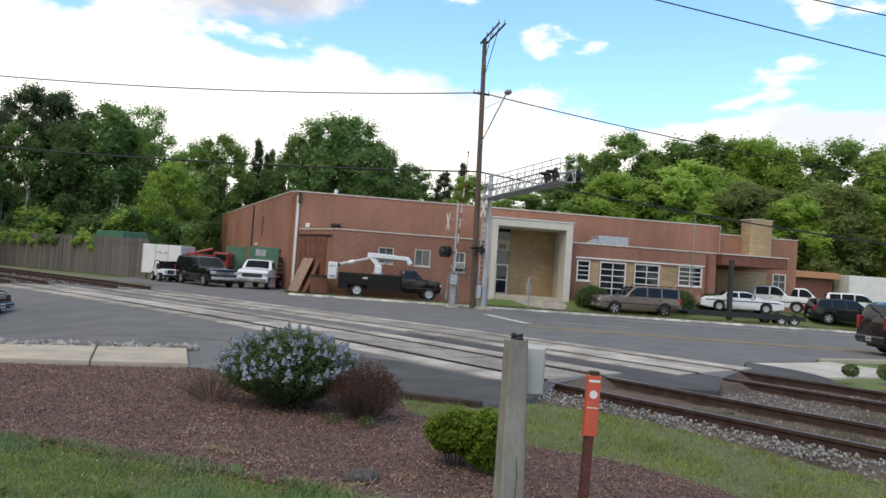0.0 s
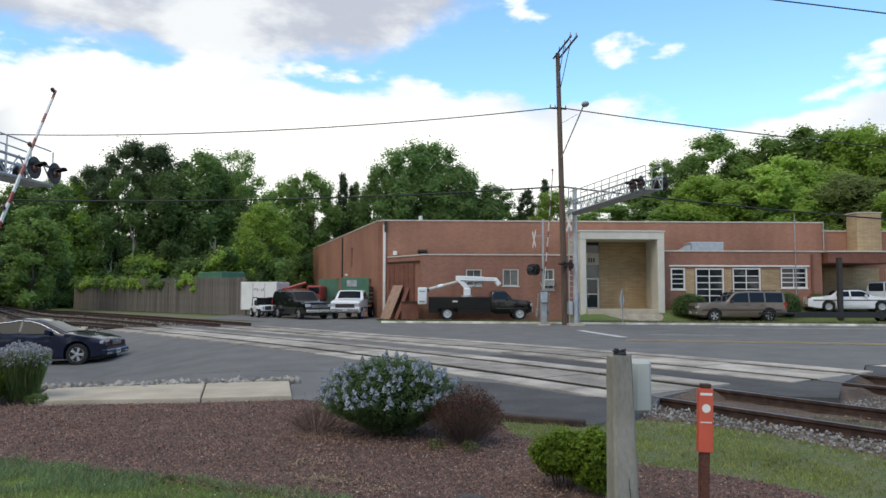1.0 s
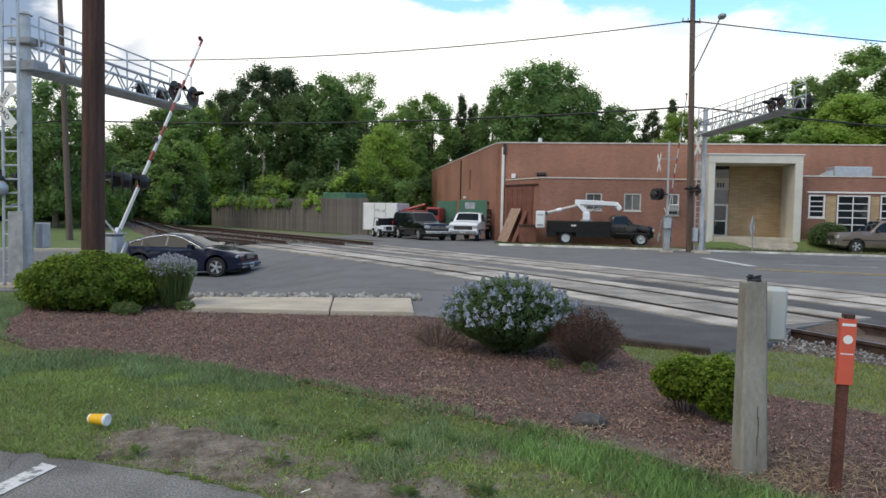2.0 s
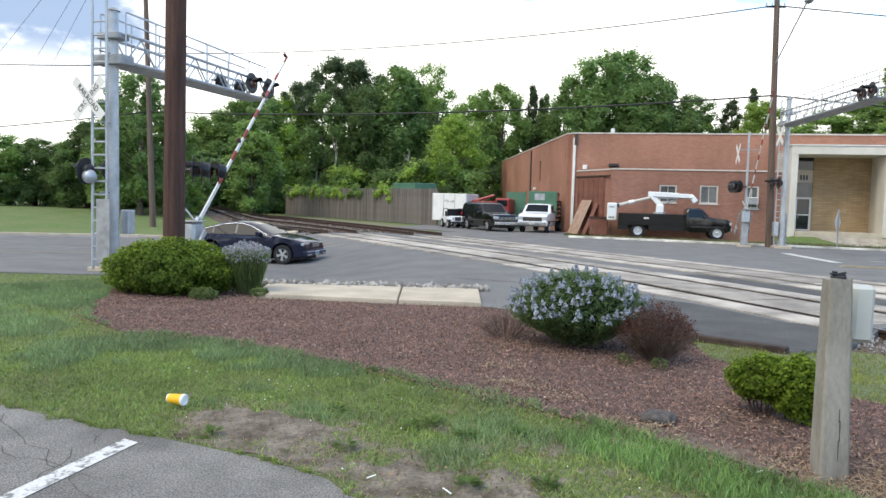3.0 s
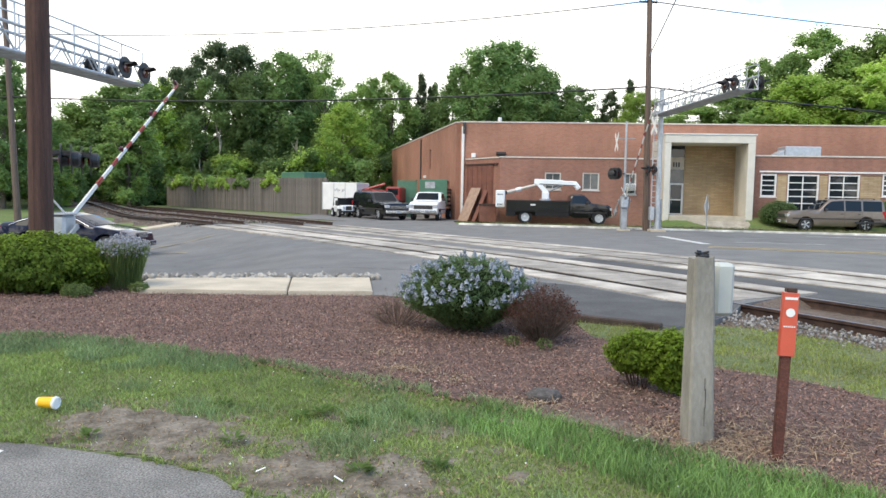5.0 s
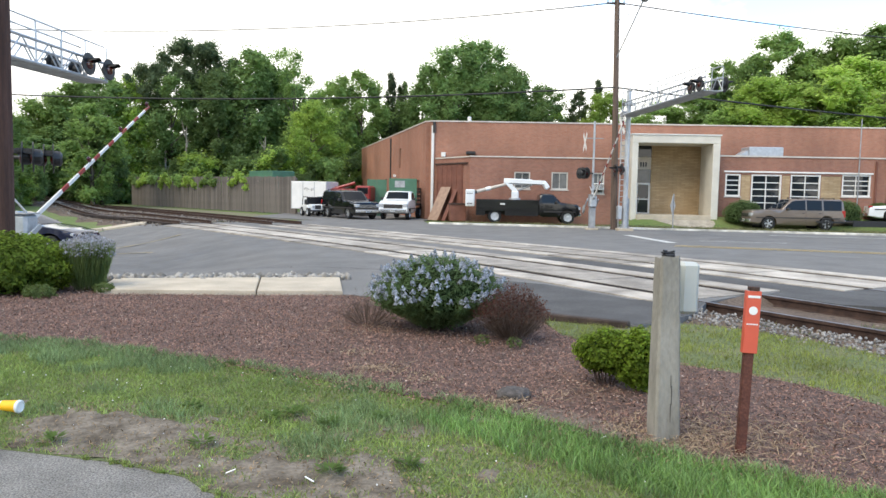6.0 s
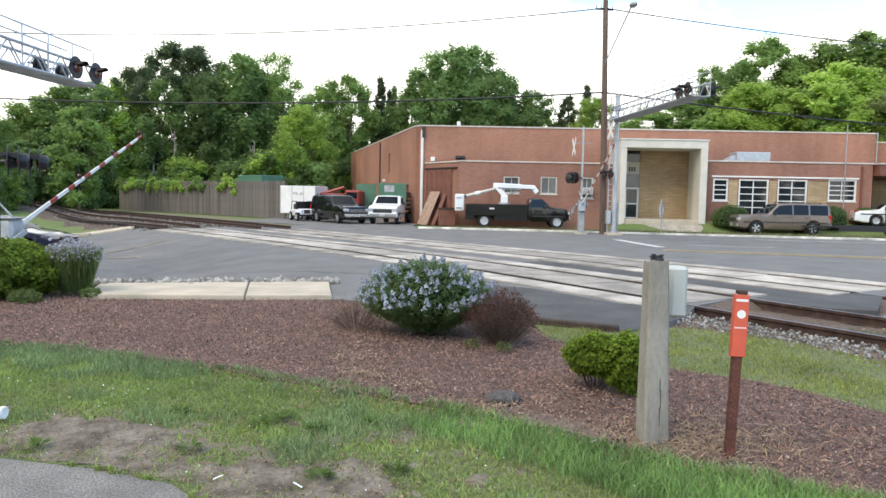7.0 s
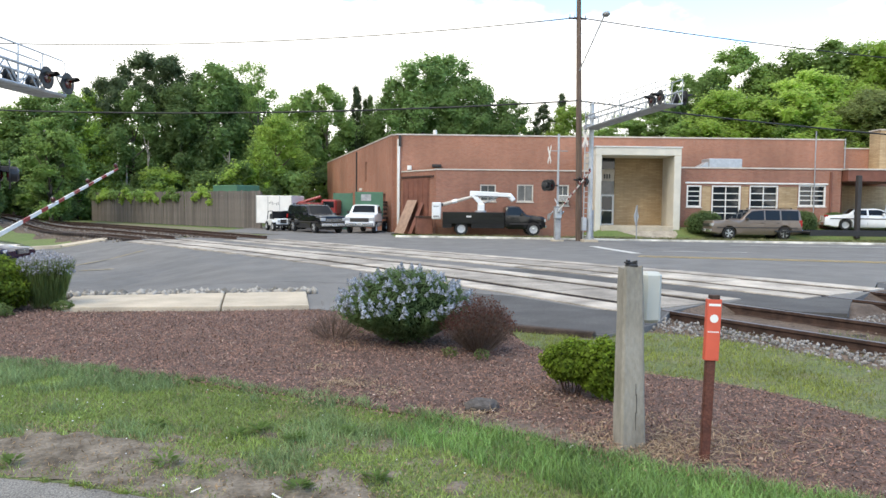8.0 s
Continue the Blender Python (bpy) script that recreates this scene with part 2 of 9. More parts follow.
M = {
    "asphalt": mat("asphalt", (0.172, 0.166, 0.158), 0.95, spec=0.2, var=0.13, scale=0.9, fine=0.2, bump=0.35, bump_scale=55, coords="Object"),
    "lot_asphalt": mat("lot_asphalt", (0.196, 0.184, 0.166), 0.95, var=0.28, scale=1.3, fine=0.65, bump=0.7, bump_scale=95),
    "concrete": mat("concrete", (0.46, 0.39, 0.295), 0.9, var=0.14, scale=1.6, fine=0.08, bump=0.15, bump_scale=40, obj_random=0.06),
    "panel": mat("crossing_panel", (0.365, 0.328, 0.283), 0.95, spec=0.2, var=0.34, scale=1.1, fine=0.16, bump=0.2, bump_scale=40, obj_random=0.26),
    "kerb": mat("kerb_paint", (0.56, 0.535, 0.47), 0.85, var=0.45, scale=1.3, fine=0.1, bump=0.1),
    "rust": mat("rusty_steel", (0.062, 0.036, 0.027), 0.75, metal=0.3, var=0.35, scale=6, fine=0.2, bump=0.2),
    "rail_top": mat("worn_rail_head", (0.055, 0.042, 0.036), 0.9, spec=0.1, var=0.25, scale=3),
    "tie": mat("tie_timber", (0.050, 0.034, 0.026), 0.95, var=0.35, scale=5, fine=0.3, bump=0.4, obj_random=0.3),
    "ballast_dirt": mat("ballast_bed", (0.150, 0.108, 0.080), 1.0, color2=(0.072, 0.050, 0.036), scale=1.4, fine=0.4, bump=0.8, bump_scale=30),
    "ballast": mat("ballast_stone", (0.225, 0.212, 0.198), 0.95, var=0.2, scale=20, island=0.5, bump=0.3),
    "rubble": mat("rubble_stone", (0.27, 0.25, 0.22), 0.95, var=0.2, scale=20, island=0.5, bump=0.3),
    "mulch": mat("mulch_bed", (0.156, 0.094, 0.073), 1.0, color2=(0.075, 0.049, 0.041), scale=9, fine=0.45, bump=0.9, bump_scale=45),
    "chip": mat("bark_chip", (0.202, 0.114, 0.086), 0.95, var=0.25, scale=1.7, island=0.8),
    "soil": mat("bare_soil", (0.225, 0.190, 0.148), 1.0, color2=(0.078, 0.060, 0.040), scale=4.5, fine=0.3, bump=0.6, bump_scale=40),
    "turf": mat("turf", (0.112, 0.136, 0.050), 1.0, color2=(0.170, 0.152, 0.090), scale=1.4, fine=0.4, bump=0.8, bump_scale=30, lo=0.5, hi=0.72),
    "far_turf": mat("far_turf", (0.104, 0.158, 0.040), 1.0, color2=(0.148, 0.172, 0.058), scale=0.5, fine=0.3, bump=0.8, bump_scale=14),
    "blade": mat("grass_blade", (0.200, 0.280, 0.112), 0.6, var=0.3, scale=0.8, island=0.4, trans=0.3, coords="Object"),
    "blade_dry": mat("grass_blade_dry", (0.24, 0.23, 0.09), 0.7, var=0.3, scale=0.8, island=0.4, trans=0.3),
    "brick": brick_mat("red_brick", (0.385, 0.165, 0.100), (0.305, 0.122, 0.074), (0.31, 0.225, 0.175), 0.21, 0.075, 0.008, stain=0.2),
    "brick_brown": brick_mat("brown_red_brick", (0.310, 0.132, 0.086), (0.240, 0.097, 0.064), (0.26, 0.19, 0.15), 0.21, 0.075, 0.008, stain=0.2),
    "frame_paint": mat("aged_frame_paint", (0.50, 0.47, 0.42), 0.7, var=0.12, scale=2),
    "blind_glass": mat("glass_over_blinds", (0.10, 0.105, 0.105), 0.06, var=0.25, scale=2),
    "rail_shine": mat("polished_rail_head", (0.15, 0.130, 0.125), 0.5, metal=0.5, var=0.2, scale=3),
    "rubber": mat("flangeway_rubber", (0.018, 0.017, 0.017), 1.0, spec=0.05, var=0.2),
    "stone": brick_mat("tan_ledge_stone", (0.50, 0.37, 0.22), (0.40, 0.28, 0.155), (0.30, 0.21, 0.12), 0.55, 0.10, 0.012, stain=0.16, var_scale=0.7),
    "coping": mat("coping", (0.55, 0.50, 0.44), 0.8, var=0.15, scale=2),
    "white": mat("white_paint", (0.72, 0.70, 0.66), 0.6, var=0.07, scale=1.5, fine=0.04),
    "cream": mat("cream_render", (0.62, 0.58, 0.50), 0.8, var=0.08, scale=0.9, fine=0.04),
    "dark_trim": mat("dark_trim", (0.035, 0.03, 0.028), 0.6, var=0.2),
    "brown_paint": mat("brown_paint", (0.17, 0.065, 0.042), 0.7, var=0.2, scale=2, fine=0.08),
    "plywood": mat("weathered_plywood", (0.33, 0.22, 0.16), 0.85, var=0.2, scale=3, stretch=(1, 1, 0.2), fine=0.1),
    "roofing": mat("roof_felt", (0.14, 0.13, 0.125), 0.95, var=0.25, scale=0.6, fine=0.2),
    "glass": glass_mat("window_glass", (0.018, 0.022, 0.026)),
    "car_glass": mat("car_glass", (0.010, 0.012, 0.015), 0.03, spec=0.22),
    "galv": mat("galvanised_steel", (0.46, 0.48, 0.50), 0.45, metal=0.55, var=0.12, scale=5, fine=0.05),
    "galv_dull": mat("weathered_steel", (0.34, 0.345, 0.35), 0.6, metal=0.4, var=0.2, scale=4, fine=0.08),
    "black_metal": mat("black_metal", (0.018, 0.018, 0.019), 0.45, var=0.2),
    "pole_wood": mat("creosoted_pole", (0.074, 0.036, 0.026), 0.9, var=0.35, scale=5, stretch=(3, 3, 0.15), fine=0.25, bump=0.5),
    "pole_grey": mat("weathered_pole", (0.125, 0.088, 0.068), 0.9, var=0.3, scale=5, stretch=(3, 3, 0.15), fine=0.2, bump=0.4),
    "post_concrete": mat("aged_concrete_post", (0.315, 0.295, 0.255), 0.95, color2=(0.200, 0.185, 0.155), scale=2.6, stretch=(2.0, 2.0, 0.8), fine=0.10, bump=0.3, bump_scale=28),
    "plastic_grey": mat("grey_plastic", (0.46, 0.47, 0.43), 0.5, var=0.06, scale=3),
    "orange": mat("orange_marker", (0.60, 0.105, 0.060), 0.5, var=0.07, scale=5),
    "wire": mat("cable", (0.015, 0.015, 0.016), 0.6),
    "fence": mat("weathered_board", (0.135, 0.117, 0.106), 0.95, var=0.28, scale=2.5, stretch=(2, 2, 0.25), fine=0.2, obj_random=0.22),
    "bark": mat("bark", (0.10, 0.08, 0.062), 0.95, var=0.35, scale=4, stretch=(2, 2, 0.3), fine=0.2, bump=0.6),
    "red": mat("red_paint", (0.27, 0.030, 0.026), 0.45, var=0.1, scale=3, coat=0.2),
    "redlens": mat("red_lens", (0.06, 0.006, 0.007), 0.15, coat=0.5),
    "green_sheet": mat("green_sheet_metal", (0.070, 0.170, 0.105), 0.6, var=0.14, scale=1.2, fine=0.06),
    "tyre": mat("tyre_rubber", (0.016, 0.016, 0.017), 0.85, var=0.2, scale=8),
    "rim": mat("alloy_rim", (0.56, 0.57, 0.58), 0.35, metal=0.7, var=0.08),
    "chrome": mat("chrome", (0.62, 0.63, 0.65), 0.18, metal=0.9),
    "paint_white": mat("white_car_paint", (0.76, 0.77, 0.77), 0.3, coat=0.6, var=0.03),
    "paint_navy": mat("navy_car_paint", (0.008, 0.011, 0.030), 0.14, coat=0.4, spec=0.35),
    "paint_black": mat("black_car_paint", (0.006, 0.0065, 0.008), 0.16, coat=0.4, spec=0.4),
    "paint_tan": mat("tan_car_paint", (0.165, 0.128, 0.102), 0.35, coat=0.6, metal=0.2, var=0.05),
    "paint_grey": mat("grey_car_paint", (0.10, 0.11, 0.13), 0.35, coat=0.3, metal=0.2),
    "lamp_clear": mat("headlamp_lens", (0.55, 0.56, 0.58), 0.1, coat=0.8, metal=0.3),
    "lamp_red": mat("tail_lens", (0.35, 0.012, 0.012), 0.2, coat=0.5),
    "plate": mat("plate", (0.6, 0.6, 0.58), 0.5),
    "ink": mat("dark_ink", (0.04, 0.04, 0.045), 0.6),
    "marking": mat("road_paint", (0.58, 0.57, 0.53), 0.8, color2=(0.30, 0.295, 0.28), scale=5, fine=0.15, lo=0.45, hi=0.75),
    "yellow_marking": mat("yellow_road_paint", (0.60, 0.42, 0.13), 0.8, color2=(0.34, 0.26, 0.13), scale=3, fine=0.15, lo=0.4, hi=0.75),
    "chipped_paint": mat("chipped_bay_paint", (0.60, 0.59, 0.56), 0.85, color2=(0.20, 0.195, 0.185), scale=16, fine=0.15, lo=0.52, hi=0.62),
    "dark_asphalt": mat("dark_asphalt", (0.090, 0.087, 0.085), 0.95, spec=0.2, var=0.2, scale=1.0, fine=0.25),
    "dirt": mat("dry_dirt", (0.20, 0.165, 0.115), 1.0, color2=(0.135, 0.150, 0.065), scale=0.7, fine=0.3, bump=0.6, bump_scale=14),
    "faded_yellow": mat("faded_yellow_paint", (0.34, 0.27, 0.15), 0.9, color2=(0.21, 0.19, 0.15), scale=2, fine=0.15, lo=0.4, hi=0.7),
    "dead_wood": mat("bleached_dead_wood", (0.34, 0.30, 0.25), 0.95, var=0.25, scale=4, stretch=(2, 2, 0.3), fine=0.15),
    "cup_yellow": mat("yellow_paper", (0.85, 0.46, 0.015), 0.55, var=0.04),
    "cup_white": mat("white_paper", (0.8, 0.79, 0.76), 0.6, var=0.03),
    "flower": mat("pale_blue_flower", (0.345, 0.375, 0.43), 0.7, island=0.45, obj_random=0.0, var=0.3, scale=3.0, trans=0.25),
    "lavender": mat("grey_lilac_flower", (0.36, 0.355, 0.375), 0.8, island=0.30, trans=0.25),
}


def leaf(name, c, c2=None, isl=0.35, rnd=0.18):
    return mat(name, c, 0.6, color2=c2, scale=0.35, island=isl, obj_random=rnd, trans=0.68, spec=0.2)


LEAF = {
    "oak": leaf("oak_leaves", (0.253, 0.369, 0.130), (0.193, 0.297, 0.112), 0.25),
    "maple": leaf("maple_leaves", (0.330, 0.462, 0.143), (0.248, 0.363, 0.121), 0.25),
    "lime": leaf("young_leaves", (0.451, 0.594, 0.138), (0.352, 0.484, 0.121), 0.25),
    "dark": leaf("dark_leaves", (0.182, 0.259, 0.097), (0.138, 0.209, 0.084), 0.2),
    "olive": leaf("olive_leaves", (0.330, 0.385, 0.149), (0.259, 0.314, 0.121), 0.25),
    "pine": leaf("pine_needles", (0.143, 0.187, 0.094), (0.110, 0.154, 0.081), 0.2),
    "box": leaf("boxwood_leaves", (0.240, 0.330, 0.040), (0.130, 0.205, 0.030), 0.60, 0.05),
    "hedge": leaf("hedge_leaves", (0.225, 0.310, 0.042), (0.125, 0.190, 0.034), 0.60, 0.05),
    "shrub": leaf("shrub_leaves", (0.180, 0.265, 0.105), (0.130, 0.200, 0.085), 0.35, 0.05),
    "barberry": leaf("barberry_leaves", (0.165, 0.062, 0.050), (0.135, 0.090, 0.062), 0.45, 0.05),
    "stem": leaf("dry_stems", (0.205, 0.155, 0.125), (0.140, 0.104, 0.085), 0.4, 0.05),
    # dark green for bush cores: shade between the leaves, put into the colour
    "core_shade": leaf("shade_core_green", (0.048, 0.072, 0.024), (0.030, 0.048, 0.018), 0.0, 0.05),
    "weed": leaf("weed_leaves", (0.20, 0.30, 0.085), (0.14, 0.22, 0.065), 0.25, 0.1),
    "sage": leaf("sage_leaves", (0.205, 0.262, 0.092), (0.145, 0.205, 0.075), 0.4, 0.05),
}


# ---- mesh helpers ----
rng = random.Random(7)
nrng = np.random.default_rng(11)


def mesh_of(bm, material, name="mesh", smooth=False):
    me = bpy.data.meshes.new(name)
    bm.to_mesh(me)
    bm.free()
    if material is not None:
        me.materials.append(material)
    if smooth:
        me.polygons.foreach_set("use_smooth", [True] * len(me.polygons))
    return me


def part(name, bm, material, parent, label="", smooth=False):
    """One mesh object under a thing or a part."""
    ob = new(name, bm if isinstance(bm, bpy.types.Mesh) else mesh_of(bm, material, name, smooth))
    ob.parent = parent
    return tagged(ob, label) if label else ob


def thing(name, label, category, m=None, group="", kind=""):
    """An empty at the base of a thing, which carries its parts."""
    ob = new(name)
    ob.empty_display_size = 0.2
    if m is not None:
        ob.matrix_world = m
    return tagged(ob, label, category, group, kind)


def solo(name, bm, material, label, category, m=None, group="", kind="", smooth=False):
    ob = new(name, bm if isinstance(bm, bpy.types.Mesh) else mesh_of(bm, material, name, smooth))
    if m is not None:
        ob.matrix_world = m
    return tagged(ob, label, category, group, kind)


def box(bm, lo, hi, bevel=0.0, m=None):
    sx, sy, sz = (hi[i] - lo[i] for i in range(3))
    mid = [(hi[i] + lo[i]) / 2 for i in range(3)]
    r = bmesh.ops.create_cube(bm, size=1.0)
    vs = r["verts"]
    bmesh.ops.scale(bm, vec=(sx, sy, sz), verts=vs)
    bmesh.ops.translate(bm, vec=mid, verts=vs)
    if bevel:
        es = list({e for v in vs for e in v.link_edges})
        r = bmesh.ops.bevel(bm, geom=es, offset=bevel, segments=1, affect="EDGES")
        vs = list({v for f in r["faces"] for v in f.verts} | {v for v in vs if v.is_valid})
    if m is not None:
        bmesh.ops.transform(bm, matrix=m, verts=vs)
    return vs


def boxes(*list_of):
    bm = bmesh.new()
    for lo, hi, *rest in list_of:
        box(bm, lo, hi, *rest)
    return bm


def cyl(bm, p0, p1, r0, r1=None, seg=10, caps=True):
    r1 = r0 if r1 is None else r1
    p0, p1 = Vector(p0), Vector(p1)
    d = p1 - p0
    m = Matrix.Translation((p0 + p1) / 2) @ d.to_track_quat("Z", "Y").to_matrix().to_4x4()
    r = bmesh.ops.create_cone(bm, cap_ends=caps, segments=seg, radius1=r0, radius2=r1, depth=d.length, matrix=m)
    return r["verts"]


def rod(p0, p1, r0, r1=None, seg=8):
    bm = bmesh.new()
    cyl(bm, p0, p1, r0, r1, seg)
    return bm


def lathe(bm, profile, seg=20, m=None, caps=True):
    """Turn (radius, height) points about z."""
    rings = []
    for r, z in profile:
        rings.append([bm.verts.new((r * math.cos(2 * math.pi * i / seg), r * math.sin(2 * math.pi * i / seg), z)) for i in range(seg)])
    for a, b in zip(rings, rings[1:]):
        for i in range(seg):
            bm.faces.new((a[i], a[(i + 1) % seg], b[(i + 1) % seg], b[i]))
    for ring, flip in ((rings[0], True), (rings[-1], False)) if caps else ():
        bm.faces.new(ring[::-1] if flip else ring)
    vs = [v for ring in rings for v in ring]
    if m is not None:
        bmesh.ops.transform(bm, matrix=m, verts=vs)
    return vs


def tube(name, pts, radius, material, label="", category="", parent=None, group="", res=2):
    """A cable or bent bar through points."""
    cu = bpy.data.curves.new(name, "CURVE")
    cu.dimensions, cu.bevel_depth, cu.bevel_resolution, cu.resolution_u = "3D", radius, res, 6
    sp = cu.splines.new("POLY")
    sp.points.add(len(pts) - 1)
    for p, q in zip(sp.points, pts):
        p.co = (*q, 1)
    cu.materials.append(material)
    ob = new(name, cu)
    if parent is not None:
        ob.parent = parent
        return tagged(ob, label) if label else ob
    return tagged(ob, label, category, group)


def sag(a, b, drop, n=24):
    a, b = Vector(a), Vector(b)
    return [a.lerp(b, i / n) - Vector((0, 0, drop * 4 * (i / n) * (1 - i / n))) for i in range(n + 1)]


# ---- the lie of the land ----
TN, TT = Vector((0.835, 0.55, 0)), Vector((0.55, -0.835, 0))      # across and along the tracks
RAILS = ((9.22, 10.80), (13.35, 14.95))


def bend(s):
    """The tracks bend away to the left beyond the crossing."""
    return -((s + 10) ** 2) / 560.0 if s < -10 else 0.0


def track(n, s, z=0.0):
    p = TN * (n + bend(s)) + TT * s
    return Vector((p.x, p.y, z))


def smooth_step(a, b, x):
    t = min(1.0, max(0.0, (x - a) / (b - a)))
    return t * t * (3 - 2 * t)


def land(x, y):
    """Height of the ground: level by the camera, falling gently to the far kerb; a lawn bank and wooded hill beyond."""
    z = -0.2 * smooth_step(14, 38, y)
    n = TN.x * x + TN.y * y
    left = smooth_step(-2, -9, x) * smooth_step(8.2, 3.6, n)
    z -= 0.62 * left * smooth_step(12.3, 17, y)
    z += 1.2 * left * smooth_step(48, 70, math.hypot(x, y)) * smooth_step(-16, -26, x)
    z += 0.72 * smooth_step(9.0, 11.2, x) * smooth_step(44.3, 46.4, y)
    z += 0.35 * smooth_step(24, 29, x) * smooth_step(42.5, 46.0, y) * (1 - smooth_step(44.3, 46.4, y))
    z += 7.0 * smooth_step(66, 110, y) * smooth_step(-10, 40, x)
    z += 2.0 * smooth_step(75, 130, y)
    return z


XCUTS = sorted({-60, -50, -45, -40, -35, -31, -28, -25, -22, -20, -18, -16, -14, -12.5, -11, -9.5, -8, -6.5, -5, -3.5, -2, 0, 2, 3, 4, 5, 6, 7, 8, 9.0, 9.5, 10.2, 10.7, 11.2, 13.5, 16, 20, 24, 25.3, 26.6, 28, 29, 34, 40, 48, 60})
YCUTS = sorted({-20, -8, -2, 0, 1, 2, 3, 4, 5, 6, 7, 8, 9, 10, 11, 12, 13, 14, 15, 16, 17, 18.5, 20, 21.5, 23, 24.5, 26, 27.5, 29, 30.5, 32, 34, 36, 38, 40, 42, 42.5, 43.2, 43.9, 44.3, 44.7, 45.0, 45.4, 45.8, 46.4, 50, 54, 60, 66, 72, 78, 84, 90, 97, 104, 110, 120, 130})


def sheet(outline, lift, skirt=0.0):
    """A patch of ground cut along a plan outline and laid over the land."""
    bm = bmesh.new()
    vs = [bm.verts.new((x, y, 0)) for x, y in outline]
    f = bm.faces.new(vs)
    f.normal_update()
    if f.normal.z < 0:
        f.normal_flip()
        f.normal_update()
    bmesh.ops.triangulate(bm, faces=bm.faces[:])
    xs, ys = [p[0] for p in outline], [p[1] for p in outline]
    for c in XCUTS:
        if min(xs) < c < max(xs):
            bmesh.ops.bisect_plane(bm, geom=bm.verts[:] + bm.edges[:] + bm.faces[:], plane_co=(c, 0, 0), plane_no=(1, 0, 0))
    for c in YCUTS:
        if min(ys) < c < max(ys):
            bmesh.ops.bisect_plane(bm, geom=bm.verts[:] + bm.edges[:] + bm.faces[:], plane_co=(0, c, 0), plane_no=(0, 1, 0))
    bmesh.ops.recalc_face_normals(bm, faces=bm.faces[:])
    if sum(f.normal.z for f in bm.faces) < 0:
        bmesh.ops.reverse_faces(bm, faces=bm.faces[:])
    for v in bm.verts:
        v.co.z = land(v.co.x, v.co.y) + lift
    if skirt:
        rim = [e for e in bm.edges if e.is_boundary]
        r = bmesh.ops.extrude_edge_only(bm, edges=rim)
        for v in r["geom"]:
            if isinstance(v, bmesh.types.BMVert):
                v.co.z -= skirt
    return bm


def inside(x, y, poly):
    hit = False
    n = len(poly)
    for i in range(n):
        x0, y0 = poly[i]
        x1, y1 = poly[(i + 1) % n]
        if (y0 > y) != (y1 > y) and x < (x1 - x0) * (y - y0) / (y1 - y0) + x0:
            hit = not hit
    return hit


def scatter(poly, n, r):
    xs, ys = [p[0] for p in poly], [p[1] for p in poly]
    out = []
    while len(out) < n:
        x, y = r.uniform(min(xs), max(xs)), r.uniform(min(ys), max(ys))
        if inside(x, y, poly):
            out.append((x, y))
    return out


# ---- ground, road and beds ----
MULCH = [(-7.4, 9.7), (-7.3, 9.2), (-7.0, 8.76), (-6.58, 8.13), (-5.46, 7.42), (-4.38, 7.34), (-3.41, 7.07), (-2.39, 6.70), (-1.5, 6.2),
         (-0.72, 5.82), (-0.04, 5.47), (0.57, 5.07), (1.06, 4.61), (1.8, 4.18), (2.25, 3.92), (3.4, 3.2), (4.6, 2.4), (5.2, 3.0), (4.0, 4.6),
         (3.46, 5.38), (3.10, 6.11), (2.78, 6.5), (2.14, 6.93), (1.6, 7.5), (1.15, 8.3), (1.0, 9.2), (-0.1, 10.15), (-1.1, 10.75), (-1.84, 11.05),
         (-3.12, 10.85), (-5.34, 10.62), (-5.8, 11.6), (-7.2, 11.5), (-8.0, 10.6)]
STRIP = [(5.2, 3.0), (4.0, 4.6), (3.46, 5.38), (3.10, 6.11), (2.78, 6.5), (2.14, 6.93), (1.6, 7.5), (1.15, 8.3), (1.06, 9.3), (1.7, 9.0), (2.2, 8.9),
         (2.75, 9.32), (3.1, 9.2), (3.9, 8.5), (4.3, 7.8), (4.7, 6.85), (5.4, 5.6), (6.9, 3.5)]
GRASS = [(-7.4, 9.7), (-7.3, 9.2), (-7.0, 8.76), (-6.58, 8.13), (-5.46, 7.42), (-4.38, 7.34), (-3.41, 7.07), (-2.39, 6.70), (-1.5, 6.2),
         (-0.72, 5.82), (-0.04, 5.47), (0.57, 5.07), (1.06, 4.61), (1.8, 4.18), (2.25, 3.92), (3.4, 3.2), (4.6, 2.4), (3.2, 1.2), (0.4, 3.0),
         (-0.6, 3.45), (-1.34, 3.78), (-1.54, 3.97), (-2.07, 4.16), (-2.75, 4.30), (-3.53, 4.45), (-4.11, 4.56), (-4.9, 4.83), (-8, 5.9), (-16, 8.0),
         (-18, 10.2), (-12.0, 11.75), (-9.58, 12.35), (-7.4, 12.2), (-7.2, 11.5), (-8.0, 10.6)]
LOT = [(-16, 8.0), (-8, 5.9), (-4.9, 4.83), (-4.11, 4.56), (-3.53, 4.45), (-2.75, 4.30), (-2.07, 4.16), (-1.54, 3.97), (-1.34, 3.78), (-0.6, 3.45),
       (0.4, 3.0), (3.2, 1.2), (9, -6), (0, -18), (-20, -16), (-34, -4)]
